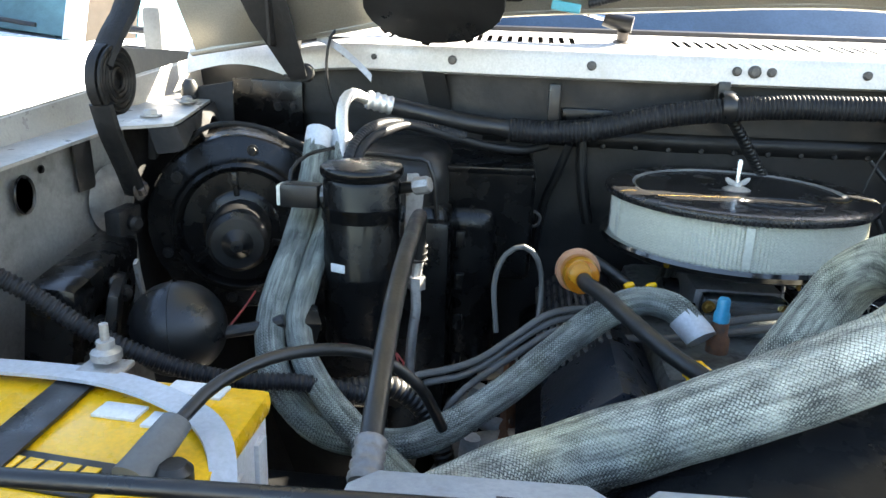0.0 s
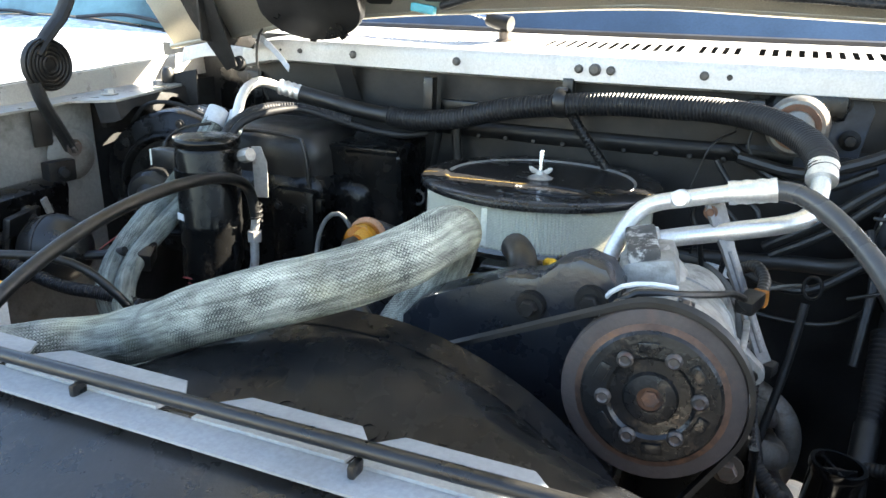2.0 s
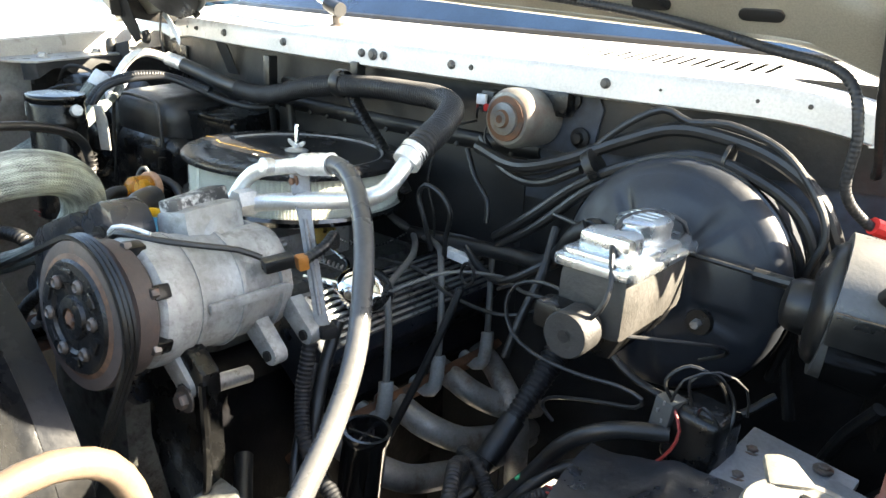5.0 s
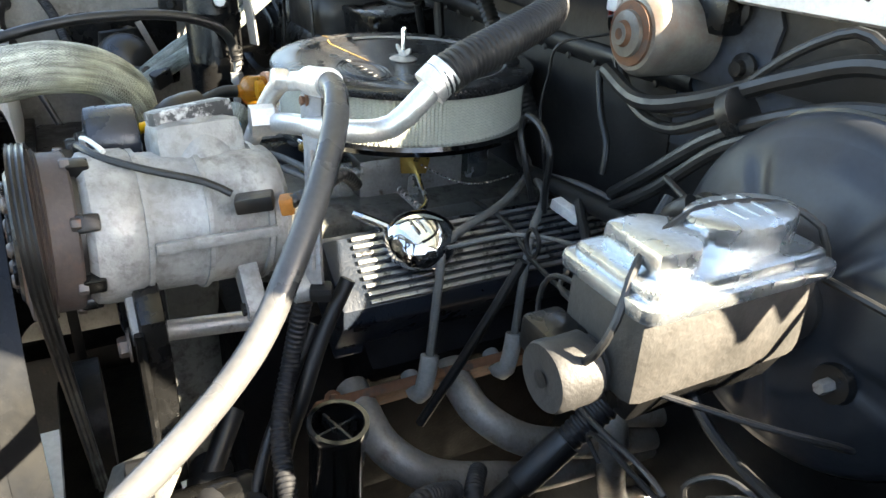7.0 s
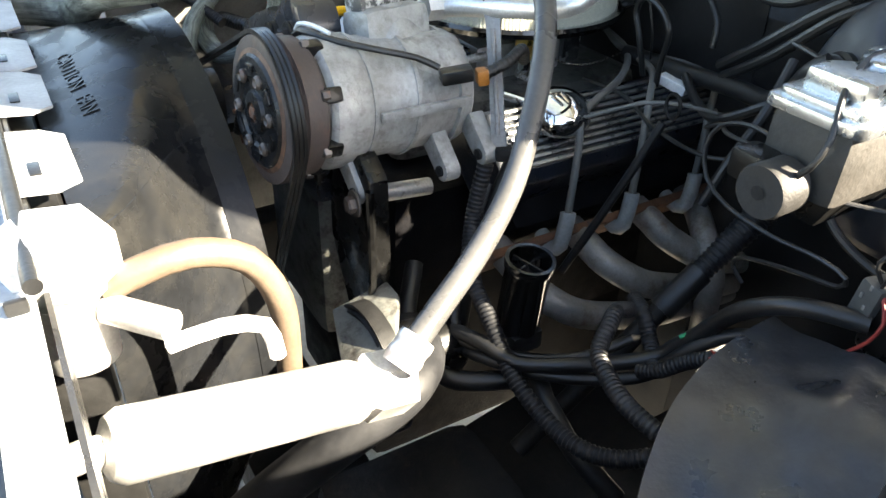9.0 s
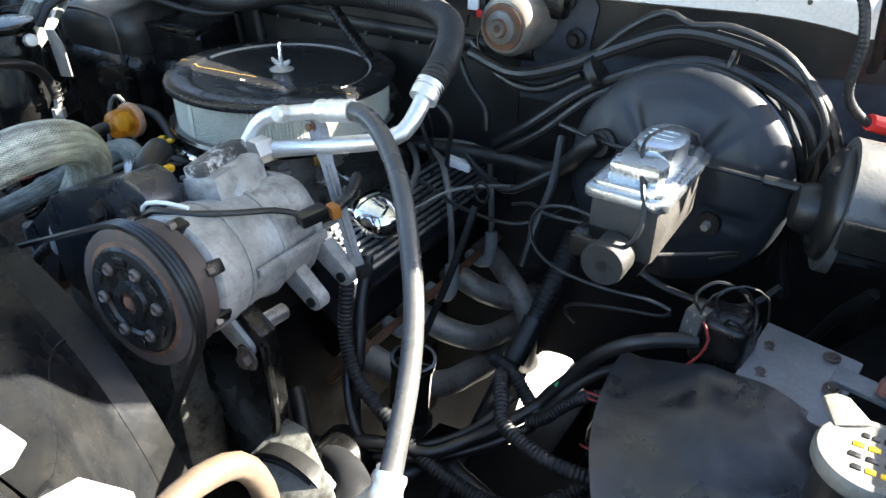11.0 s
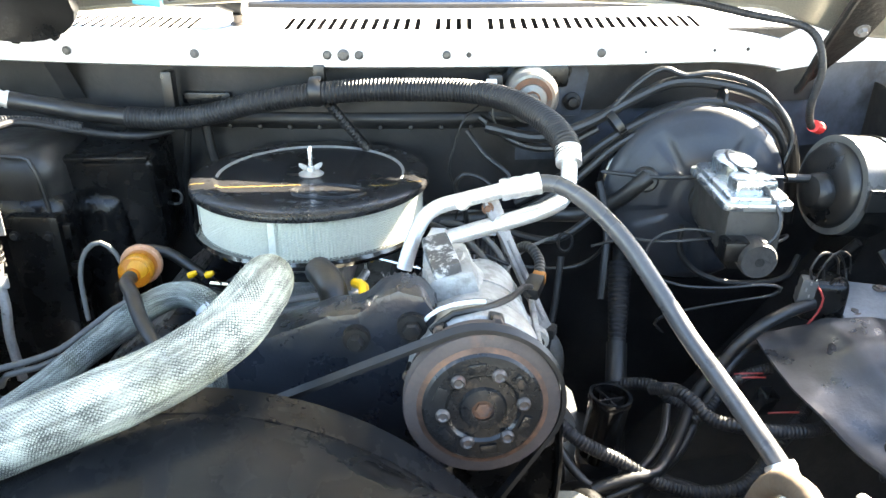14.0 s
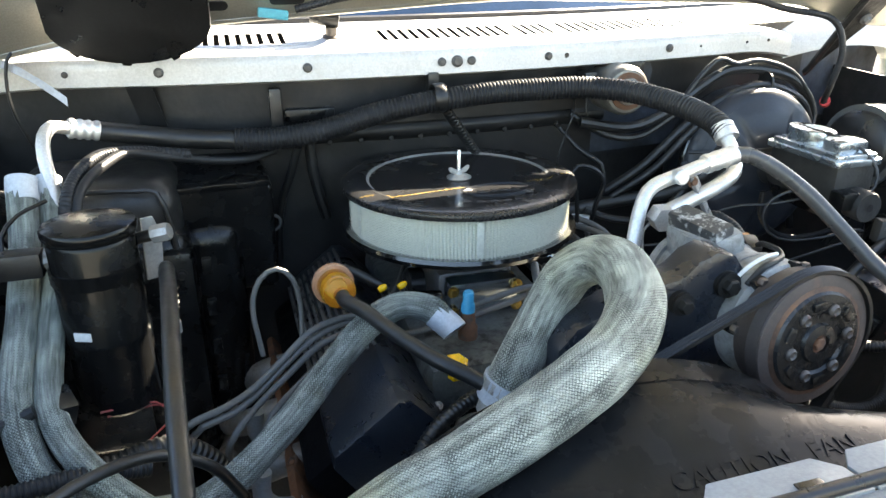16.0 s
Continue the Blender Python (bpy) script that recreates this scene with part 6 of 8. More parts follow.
part("support_leg", tube([(0.81, 0.04, 0.95), (0.785, 0.06, 0.90), (0.765, 0.08, 0.84)], 0.007, 10), BLACK_RUBBER, servo)
part("bracket", box((0.82, 0.09, 0.955), (0.03, 0.06, 0.13), 0.006, turn(15, 0, 30)), IRON, servo)
part("vacuum_tube", tube([(0.797, -0.024, 1.078), (0.808, -0.034, 1.092), (0.828, -0.034, 1.090), (0.852, -0.026, 1.060), (0.866, -0.018, 1.02), (0.880, -0.005, 0.96), (0.890, 0.0, 0.85)], 0.0078, 12), BLACK_RUBBER, servo)
part("actuating_cable", tube([(0.712, 0.030, 1.052), (0.68, 0.026, 1.054), (0.60, 0.02, 1.058), (0.50, 0.03, 1.052), (0.42, 0.06, 1.05)], 0.003, 8), BLACK_RUBBER, servo)
part("cable_ferrule", tube([(0.712, 0.030, 1.052), (0.675, 0.0255, 1.054)], 0.0065, 10), BLACK_SATIN, servo)

wip = thing("wiper_motor", (0.315, 0.1, 1.11), "rust stained round wiper motor on a firewall plate", "wiper motor")
part("mount_plate", prism([(-0.07, -0.045), (0.075, -0.045), (0.085, 0.02), (0.07, 0.05), (-0.06, 0.05), (-0.075, 0.0)], 0.006, Matrix.Translation((0.325, 0.172, 1.150)) @ turn(90, 0, 4).to_4x4(), 0.002), FIREWALL_BLUE, wip)
WX = Vector((-0.06, -1, 0.02)).normalized()
part("can", lathe([(0.040, 0.0), (0.040, 0.062), (0.038, 0.068), (0.034, 0.073), (0.022, 0.075), (0.021, 0.081), (0.012, 0.083), (0.010, 0.088), (0, 0.088)], (0.319, 0.162, 1.150), WX, 48), surf("stained_zinc_can", (0.20, 0.195, 0.18), 0.42, metal=0.5, var=0.3, dirt=(0.14, 0.095, 0.07), dirt_at=(0.5, 0.7), dirt_scale=22), wip)
part("rust_ring", lathe([(0.0300, -0.0018), (0.0295, 0.0008), (0.0215, 0.0016), (0.0205, -0.0018)], Vector((0.319, 0.162, 1.150)) + WX * 0.0755, WX, 40), RUST, wip, "rust stained ring")
part("end_boss", lathe([(0.017, 0), (0.016, 0.006), (0.0125, 0.007), (0.0105, 0.012), (0, 0.013)], Vector((0.319, 0.162, 1.150)) + WX * 0.0755, WX, 24), RUST, wip, "rusty end boss")
part("gear_case", box((0.345, 0.155, 1.175), (0.06, 0.03, 0.04), 0.01), BLACK_CASE, wip)
part("plug", box((0.262, 0.13, 1.165), (0.022, 0.03, 0.03), 0.004), BLACK_SATIN, wip)
for q in ((0.367, 0.166, 1.178), (0.385, 0.168, 1.13), (0.27, 0.166, 1.185)):
    part("mount_bolt", lathe([(0.014, 0), (0.014, 0.004), (0.008, 0.007), (0.007, 0.014), (0, 0.015)], q, (0, -1, 0), 16), IRON, wip)
part("plug_face", box((0.256, 0.112, 1.168), (0.016, 0.006, 0.014), 0.002), WHITE_CASE, wip, "pale plug face")
part("plug_tab", box((0.268, 0.111, 1.158), (0.012, 0.006, 0.010), 0.002), RED, wip, "red plug tab")
for k in range(3):
    part("pigtail", tube([(0.262, 0.12, 1.17 - 0.006 * k), (0.248, 0.115, 1.168 - 0.007 * k), (0.24, 0.125, 1.155 - 0.008 * k)], 0.0018, 6), RED_WIRE if k == 1 else BLACK_RUBBER, wip)

# cables that sweep over the booster
sweeps = (
    ([(0.25, 0.12, 1.10), (0.33, 0.10, 1.09), (0.40, 0.105, 1.11), (0.47, 0.12, 1.145), (0.53, 0.13, 1.168), (0.60, 0.13, 1.165), (0.66, 0.125, 1.148), (0.705, 0.13, 1.11), (0.735, 0.135, 1.04), (0.745, 0.14, 0.94)], 0.0085),
    ([(0.30, 0.11, 0.98), (0.36, 0.095, 1.025), (0.43, 0.095, 1.085), (0.50, 0.10, 1.125), (0.57, 0.105, 1.145), (0.635, 0.108, 1.132), (0.688, 0.112, 1.10), (0.712, 0.12, 1.04), (0.70, 0.13, 0.95), (0.72, 0.13, 0.86)], 0.0072),
    ([(0.31, 0.105, 0.97), (0.38, 0.09, 1.02), (0.45, 0.09, 1.085), (0.52, 0.095, 1.118), (0.58, 0.098, 1.130), (0.64, 0.10, 1.112), (0.69, 0.108, 1.065), (0.705, 0.118, 1.0), (0.69, 0.13, 0.90)], 0.0064),
    ([(0.43, 0.11, 1.125), (0.47, 0.12, 1.165), (0.51, 0.13, 1.188), (0.545, 0.13, 1.178), (0.59, 0.13, 1.182), (0.65, 0.125, 1.165), (0.69, 0.12, 1.13), (0.715, 0.115, 1.085), (0.705, 0.11, 1.03), (0.725, 0.12, 0.95)], 0.0045),
    ([(0.22, 0.135, 1.09), (0.25, 0.12, 1.055), (0.285, 0.105, 1.03), (0.29, 0.10, 1.0)], 0.004),
    ([(0.24, 0.14, 1.11), (0.30, 0.12, 1.075), (0.36, 0.115, 1.07), (0.42, 0.115, 1.10)], 0.006),
    ([(0.26, 0.10, 0.955), (0.30, 0.08, 0.94), (0.36, 0.05, 0.945), (0.42, 0.06, 0.985)], 0.006),
    ([(0.42, 0.07, 1.03), (0.43, 0.03, 0.98), (0.425, 0.0, 0.93), (0.42, -0.02, 0.88)], 0.006),
)
for pts, r in sweeps:
    solo("firewall_cable", tube(pts, r, 10), BLACK_RUBBER, "black cable sweeping across the firewall", "cable", "firewall cables")
solo("cable_tie", band((0.60, 0.117, 1.145), (1, 0, -0.1), 0.0175, 0.005), BLACK_SATIN, "black cable tie above the booster", "cable tie")
solo("cable_tie", band((0.445, 0.102, 1.11), (0.8, 0.1, 0.6), 0.021, 0.012), BLACK_SATIN, "black cable tie round the firewall cables", "cable tie")

# black splash flap, metal plate with relays, reservoir
flap = thing("splash_flap", (0.78, -0.25, 0.85), "satin black limp plastic splash flap over the fender well", "flap")


def flap_fn(u, v):
    xl = 0.600 + 0.090 * v ** 2.6
    y0, yf = -0.130 - 0.03 * u, -0.370 + 0.099 * u ** 0.55
    x, y = xl + (0.955 - xl) * u, y0 + (yf - y0) * v
    z = 0.884 + 0.045 * math.exp(-((u - 0.4) / 0.28) ** 2) * (1 - 0.6 * v) - 0.05 * v * v - 0.02 * u
    z += 0.006 * noise.noise(Vector((u * 4, v * 4, 1))) + 0.0022 * noise.noise(Vector((u * 11, v * 9, 4)))
    z += 0.004 * math.exp(-((u - 0.24 - 0.10 * v) / 0.035) ** 2)
    return Vector((x, y, z))


part("sheet", skin(flap_fn, 60, 44, 0.003), FLAP, flap)
fp, fu, fv = flap_fn(0.12, 0.88), flap_fn(0.16, 0.88), flap_fn(0.12, 0.92)
f_x = (fu - fp).normalized()
f_n = f_x.cross(fp - fv).normalized()
key_m = Matrix((f_x, f_n.cross(f_x), f_n)).transposed().to_4x4()
key_m.translation = fp + f_n * 0.0035
part("keyhole", prism(arc(0.0, 0.0, 0.0105, -55, 235, 12) + [(-0.005, -0.026), (0.004, -0.028)], 0.004, key_m, 0.0008), BLACK_CASE, flap, "dark keyhole slot")
mod = thing("relay_plate", (0.76, -0.12, 0.93), "dull grey metal plate with bolts and a relay box", "relay plate")
part("plate", box((0.765, -0.104, 0.917), (0.095, 0.100, 0.009), 0.002, turn(10, 4, -6)), PLATE, mod)
part("step", box((0.825, -0.092, 0.921), (0.06, 0.026, 0.006), 0.002, turn(4, 4, -6)), PLATE, mod)
for q in ((0.733, -0.082, 0.925), (0.734, -0.120, 0.918), (0.798, -0.112, 0.922), (0.79, -0.07, 0.928)):
    part("plate_bolt", bolt(q, (0, 0, 1), 0.0055, 0.004), DARK_BOLT, mod)
part("post", lathe([(0.009, 0), (0.009, 0.012), (0.0065, 0.016), (0.0065, 0.036), (0.004, 0.038), (0, 0.038)], (0.842, -0.096, 0.925), (0, 0, 1), 14), surf("red_brown_post", (0.22, 0.09, 0.07), 0.5), mod, "red brown terminal post")
part("relay_box", box((0.692, -0.106, 0.934), (0.056, 0.046, 0.058), 0.011, turn(0, 0, -10), seg=4), BLACK_CASE, mod)
part("relay_lid", box((0.694, -0.105, 0.957), (0.050, 0.040, 0.014), 0.006, turn(0, 0, -10), seg=3), BLACK_CASE, mod)
part("connector", box((0.664, -0.120, 0.950), (0.020, 0.022, 0.036), 0.003, turn(0, 6, -14)), surf("grey_connector", (0.055, 0.057, 0.055), 0.5, var=0.3), mod, "grey pinned connector")
for k in range(4):
    part("pin", box((0.6585 + 0.005 * (k % 2), -0.131, 0.938 + 0.009 * k), (0.0022, 0.002, 0.0045), 0.0006), STRAP_STEEL, mod)
for pts, r in (([(0.670, -0.122, 0.962), (0.660, -0.128, 0.985), (0.676, -0.118, 1.002), (0.700, -0.108, 0.992), (0.712, -0.100, 0.965)], 0.0019),
               ([(0.684, -0.118, 0.965), (0.680, -0.122, 0.990), (0.698, -0.112, 1.000), (0.716, -0.106, 0.975), (0.718, -0.118, 0.945)], 0.0016),
               ([(0.692, -0.124, 0.962), (0.698, -0.132, 0.975), (0.712, -0.128, 0.962), (0.714, -0.128, 0.935)], 0.0016)):
    part("relay_wire", tube(pts, r, 6, step=0.006), BLACK_RUBBER, mod)
part("red_lead", tube([(0.672, -0.128, 0.962), (0.682, -0.133, 0.945), (0.678, -0.135, 0.925), (0.668, -0.136, 0.908)], 0.0016, 6), RED_WIRE, mod)
part("grey_lead", tube([(0.668, -0.128, 0.965), (0.676, -0.128, 0.992), (0.700, -0.112, 1.003), (0.722, -0.10, 0.99), (0.727, -0.10, 0.965)], 0.0013, 6), BLACK_RUBBER, mod)
part("yellow_tag", box((0.69, -0.112, 0.925), (0.018, 0.006, 0.007), 0.001), YELLOW, mod)
tank = thing("coolant_bottle", (0.86, -0.33, 0.8), "black coolant bottle with a cap lettered in yellow", "coolant bottle")
CAP_DUSTY = surf("dusty_grey_cap", (0.115, 0.11, 0.095), 0.6, var=0.2, big=20, dirt=(0.05, 0.048, 0.045), dirt_at=(0.55, 0.7), dirt_scale=40)
part("body", box((0.851, -0.353, 0.91), (0.105, 0.13, 0.20), 0.022), BLACK_SATIN, tank)
part("neck", lathe([(0.029, 0), (0.029, 0.047), (0, 0.047)], (0.822, -0.351, 1.0), (0, 0, 1), 32), BLACK_SATIN, tank)
cap_t = part("cap", lathe([(0.032, 0), (0.034, 0.003), (0.034, 0.010), (0.0320, 0.0130), (0.027, 0.0135), (0.025, 0.0122), (0, 0.0122)], (0.822, -0.351, 1.045), (0, 0, 1), 40), CAP_DUSTY, tank, "dusty grey cap with worn lettering")
part("cap_tab", prism([(0.024, -0.013), (0.050, -0.010), (0.055, -0.003), (0.053, 0.007), (0.024, 0.013)], 0.006, Matrix.Translation((0.822, -0.351, 1.0565)) @ turn(0, 0, 124).to_4x4(), 0.002), CAP_DUSTY, cap_t)
for k, (w, c) in enumerate(((0.024, YELLOW), (0.030, BLACK_SATIN), (0.027, YELLOW), (0.018, BLACK_SATIN))):
    for m_i in range(3):
        part("letter_bar", box((0.822 + (m_i - 1) * w / 3, -0.3665 + 0.0105 * k, 1.0575), (w / 4.2, 0.0042, 0.0012), 0.0004), c if m_i != k % 3 else BLACK_SATIN, cap_t)
solo("overflow_tube", tube([(0.872, -0.352, 1.035), (0.89, -0.32, 1.045), (0.91, -0.28, 1.02), (0.915, -0.24, 0.95)], 0.006, 10), BLACK_RUBBER, "thin black tube beside the coolant bottle", "tube")

# ---- engine: block, intake, carburettor, valve covers, headers ----
eng = thing("engine_block", (0, 0, 0.55), "dark oily engine block with its intake", "engine")
part("block", box((0.0, -0.03, 0.68), (0.36, 0.50, 0.30), 0.03), BLOCK, eng)
part("oil_pan", prism([(-0.16, 0.25), (-0.15, -0.30), (0.15, -0.30), (0.16, 0.25)], 0.20, Matrix.Translation((0, 0, 0.44)), 0.02), BLOCK, eng)
part("timing_cover", box((0.0, -0.31, 0.72), (0.20, 0.08, 0.30), 0.03), CAST_OILY, eng)
part("intake", box((0.0, -0.03, 0.87), (0.22, 0.42, 0.07), 0.02), CAST_OILY, eng)
part("water_outlet", lathe([(0.03, 0), (0.032, 0.02), (0.024, 0.035), (0, 0.035)], (-0.045, -0.335, 0.87), (0, 0, 1), 20), CAST_OILY, eng)
for sx, y0, y1 in ((-1, -0.27, 0.20), (1, -0.155, 0.30)):
    head = box((sx * 0.185, (y0 + y1) / 2, 0.79), (0.12, y1 - y0, 0.12), 0.015, turn(0, sx * 38, 0))
    part("cylinder_head", head, BLOCK, eng)

carb = thing("carburettor", (0, -0.02, 0.9), "zinc carburettor with brass fittings below the air cleaner", "carburettor")
part("body", box((0.0, -0.01, 0.925), (0.11, 0.15, 0.06), 0.012), STEEL, carb)
part("float_bowl", box((0.0, -0.105, 0.93), (0.10, 0.035, 0.05), 0.01), ZINC, carb)
part("float_bowl", box((0.0, 0.09, 0.93), (0.10, 0.035, 0.05), 0.01), ZINC, carb)
for q in ((-0.045, -0.125, 0.945), (0.045, -0.125, 0.945), (-0.045, -0.125, 0.915), (0.045, -0.125, 0.915)):
    part("bowl_screw", bolt(q, (0, -1, 0), 0.005, 0.006), BRASS, carb)
part("throttle_arm", prism([(-0.008, 0), (0.008, 0), (0.012, 0.05), (-0.004, 0.055)], 0.003, Matrix.Translation((0.075, -0.02, 0.90)) @ turn(90, 0, 80).to_4x4(), 0.0008), ZINC, carb)
part("linkage", tube([(0.08, -0.02, 0.945), (0.12, -0.03, 0.94), (0.17, -0.05, 0.935), (0.20, -0.12, 0.93)], 0.003, 8), ZINC, carb)
part("return_spring", tube([(0.10 + k * 0.0016, -0.05 + 0.004 * math.cos(k * 1.1), 0.93 + 0.004 * math.sin(k * 1.1)) for k in range(50)], 0.0011, 5, step=0.004), STEEL, carb)
part("kickdown_lever", prism([(-0.012, -0.01), (0.02, -0.012), (0.026, 0.012), (0.004, 0.03), (-0.014, 0.02)], 0.004, Matrix.Translation((0.088, -0.03, 0.955)) @ turn(90, 0, 80).to_4x4(), 0.001), BRASS, carb, "brass throttle lever")
part("cable_sheath", tube([(0.085, -0.09, 0.955), (0.075, -0.13, 0.945), (0.095, -0.155, 0.93)], 0.0055, 10, ribs=0.004), STEEL, carb)
beads = bmesh.new()
for k in range(26):
    f = k / 25
    lathe([(0, -0.0019), (0.0016, -0.001), (0.0019, 0), (0.0016, 0.001), (0, 0.0019)], (0.10 + 0.05 * f, -0.02 + 0.11 * f, 0.958 - 0.02 * math.sin(math.pi * f) - 0.006 * f), (0, 0, 1), 8, beads)
tagged(part("bead_chain", beads, CHROME, carb, "small bead chain"), kind="stuff")
part("choke_can", lathe([(0.022, 0), (0.022, 0.02), (0.016, 0.025), (0, 0.025)], (-0.07, -0.06, 0.935), (-1, 0, 0), 24), BLACK_SATIN, carb)
part("fuel_inlet", tube([(-0.06, -0.115, 0.94), (-0.09, -0.12, 0.945), (-0.12, -0.115, 0.945)], 0.006, 10), CHROME, carb)
for q in ((-0.115, -0.13, 0.968), (-0.14, -0.125, 0.965)):
    part("yellow_tip", lathe([(0.004, -0.006), (0.005, 0.0), (0.003, 0.006), (0, 0.006)], q, (1, 0.3, 0.4), 10), YELLOW, carb)
    part("jet_wire", tube([q, (q[0] + 0.012, q[1] + 0.01, q[2] - 0.02), (q[0] + 0.03, q[1] + 0.02, q[2] - 0.035)], 0.0014, 6), BLACK_RUBBER, carb)


def valve_cover(sx, y0, y1, mat_rib, label):
    cover = thing("valve_cover", (sx * 0.215, (y0 + y1) / 2, 0.85), label, "valve cover", "valve covers")
    m = Matrix.Translation((0.215 if sx > 0 else -0.178, (y0 + y1) / 2, 0.878 if sx > 0 else 0.863)) @ turn(0, sx * 38, 0).to_4x4()
    body = prism([(-0.062, -0.045), (0.062, -0.045), (0.062, -0.038), (0.055, -0.034), (0.052, 0.022), (0.040, 0.038), (-0.040, 0.038), (-0.052, 0.022), (-0.055, -0.034), (-0.062, -0.038)], y1 - y0, m @ turn(90, 0, 0).to_4x4(), 0.004)
    if sx < 0:
        body = prism([(-0.062, -0.045), (0.062, -0.045), (0.057, 0.026), (0.046, 0.038), (-0.046, 0.038), (-0.057, 0.026)], y1 - y0, m @ turn(90, 0, 0).to_4x4(), 0.007)
    part("cover", body, surf("black_wrinkle_paint", (0.011, 0.0145, 0.021), 0.34, var=0.3, fine=300, bump=0.3, dirt=(0.04, 0.04, 0.04), dirt_at=(0.6, 0.85)), cover)
    n, half, length, back = (9, 0.036, y1 - y0 - 0.06, 0.0) if sx > 0 else (10, 0.047, y1 - y0 - 0.158, 0.049)
    for k in range(n):
        rib = box((0, 0, 0), (0.0045, length, 0.007), 0.0012)
        bmesh.ops.transform(rib, matrix=m @ Matrix.Translation((-half + 2 * half * k / (n - 1), back, 0.0395)), verts=rib.verts)
        part("rib", rib, mat_rib, cover)
    for yy in (y0 + 0.05, y1 - 0.05):
        for x in (-0.058, 0.058):
            q = m @ Vector((x, yy - (y0 + y1) / 2, -0.037))
            part("cover_bolt", bolt(q, m.to_3x3() @ Vector((0, 0, 1)), 0.006, 0.006), STEEL, cover)
    return cover


RIB = surf("bare_rib_tops", (0.34, 0.34, 0.33), 0.4, metal=0.8, var=0.2, dirt=(0.05, 0.05, 0.05), dirt_at=(0.52, 0.62), dirt_scale=50)
valve_cover(-1, -0.315, 0.155, RIB, "black valve cover with fins under the spark leads")
valve_cover(1, -0.185, 0.285, RIB, "black valve cover with bare aluminium fins")

cap = thing("oil_breather", (0.235, -0.085, 0.92), "chrome mushroom oil breather cap", "breather cap")
up_r = Vector((0.60, 0, 0.80)).normalized()
part("dome", lathe([(0.020, 0), (0.020, 0.010), (0.035, 0.011), (0.0395, 0.014), (0.0405, 0.019), (0.0385, 0.027), (0.0335, 0.0345), (0.026, 0.0400), (0.016, 0.0435), (0.007, 0.0448), (0.0, 0.045)], (0.232, -0.083, 0.912), up_r * 0.4 + Vector((0.05, -0.15, 0.8)), 40), CHROME, cap)
part("nipple", tube([(0.225, -0.10, 0.935), (0.195, -0.125, 0.942), (0.178, -0.138, 0.944)], 0.0055, 10), CHROME, cap)
for k in range(3):
    part("stamped_bar", box((0.247 + 0.0, -0.098 + 0.008 * k, 0.9540), (0.022, 0.003, 0.0012), 0.0004, turn(-8, 22, 10)), CHROME, cap)

# headers and spark leads
def header(sx, dy):
    h = thing("exhaust_header", (sx * 0.33, 0.0, 0.5), "bare steel tubular exhaust header", "exhaust header", "exhaust headers")
    part("flange", box((sx * 0.262, 0.01 + dy, 0.762), (0.012, 0.46, 0.06), 0.004, turn(0, sx * 38, 0)), RUST, h)
    for k, y in enumerate((-0.17, -0.055, 0.06, 0.175)):
        out = 0.362 - 0.008 * k
        if sx > 0 and k == 3:
            part("primary", tube([(0.250, 0.165, 0.765), (0.287, 0.150, 0.760), (0.330, 0.122, 0.752), (0.362, 0.106, 0.734), (0.377, 0.103, 0.700), (0.375, 0.112, 0.640), (0.355, 0.16, 0.56), (0.33, 0.30, 0.50)], 0.0175, 16), HEADER, h)
            continue
        part("primary", tube([(sx * 0.250, y + dy, 0.772), (sx * 0.29, y + dy, 0.764), (sx * (out - 0.03), y + dy + 0.006, 0.752), (sx * out, y + dy + 0.045, 0.726), (sx * (out + 0.002), y + dy + 0.12, 0.694), (sx * (out - 0.006), y + dy + 0.21, 0.66), (sx * 0.33, 0.33 + 0.02 * k + dy, 0.60), (sx * 0.32, 0.45, 0.5)], 0.0182, 16), HEADER, h)
        part("port_bolt", bolt((sx * 0.275, y + dy - 0.03, 0.785), (sx * 0.7, 0, 0.5), 0.006, 0.007), RUST, h)
    return h


header(1, 0.0)
header(-1, -0.12)
for k, y in enumerate((-0.105, 0.0, 0.115)):
    b = thing("spark_boot", (0.27, y, 0.79), "grey rubber spark plug boot with its lead", "spark boot", "spark boots")
    part("boot", tube([(0.258, y, 0.775), (0.285, y - 0.004, 0.772), (0.298, y - 0.002, 0.782), (0.297, y + 0.004, 0.815), (0.295, y + 0.006, 0.825)], 0.0100, 12), BOOT, b)
    part("lead", tube([(0.295, y + 0.006, 0.822), (0.290, y + 0.012, 0.865), (0.282, y + 0.02, 0.905), (0.262, y + 0.04, 0.938), (0.22, y * 0.5 + 0.08, 0.952), (0.14, 0.11, 0.95), (0.05, 0.15, 0.95)], 0.0048, 10), WIRE_GREY, b)
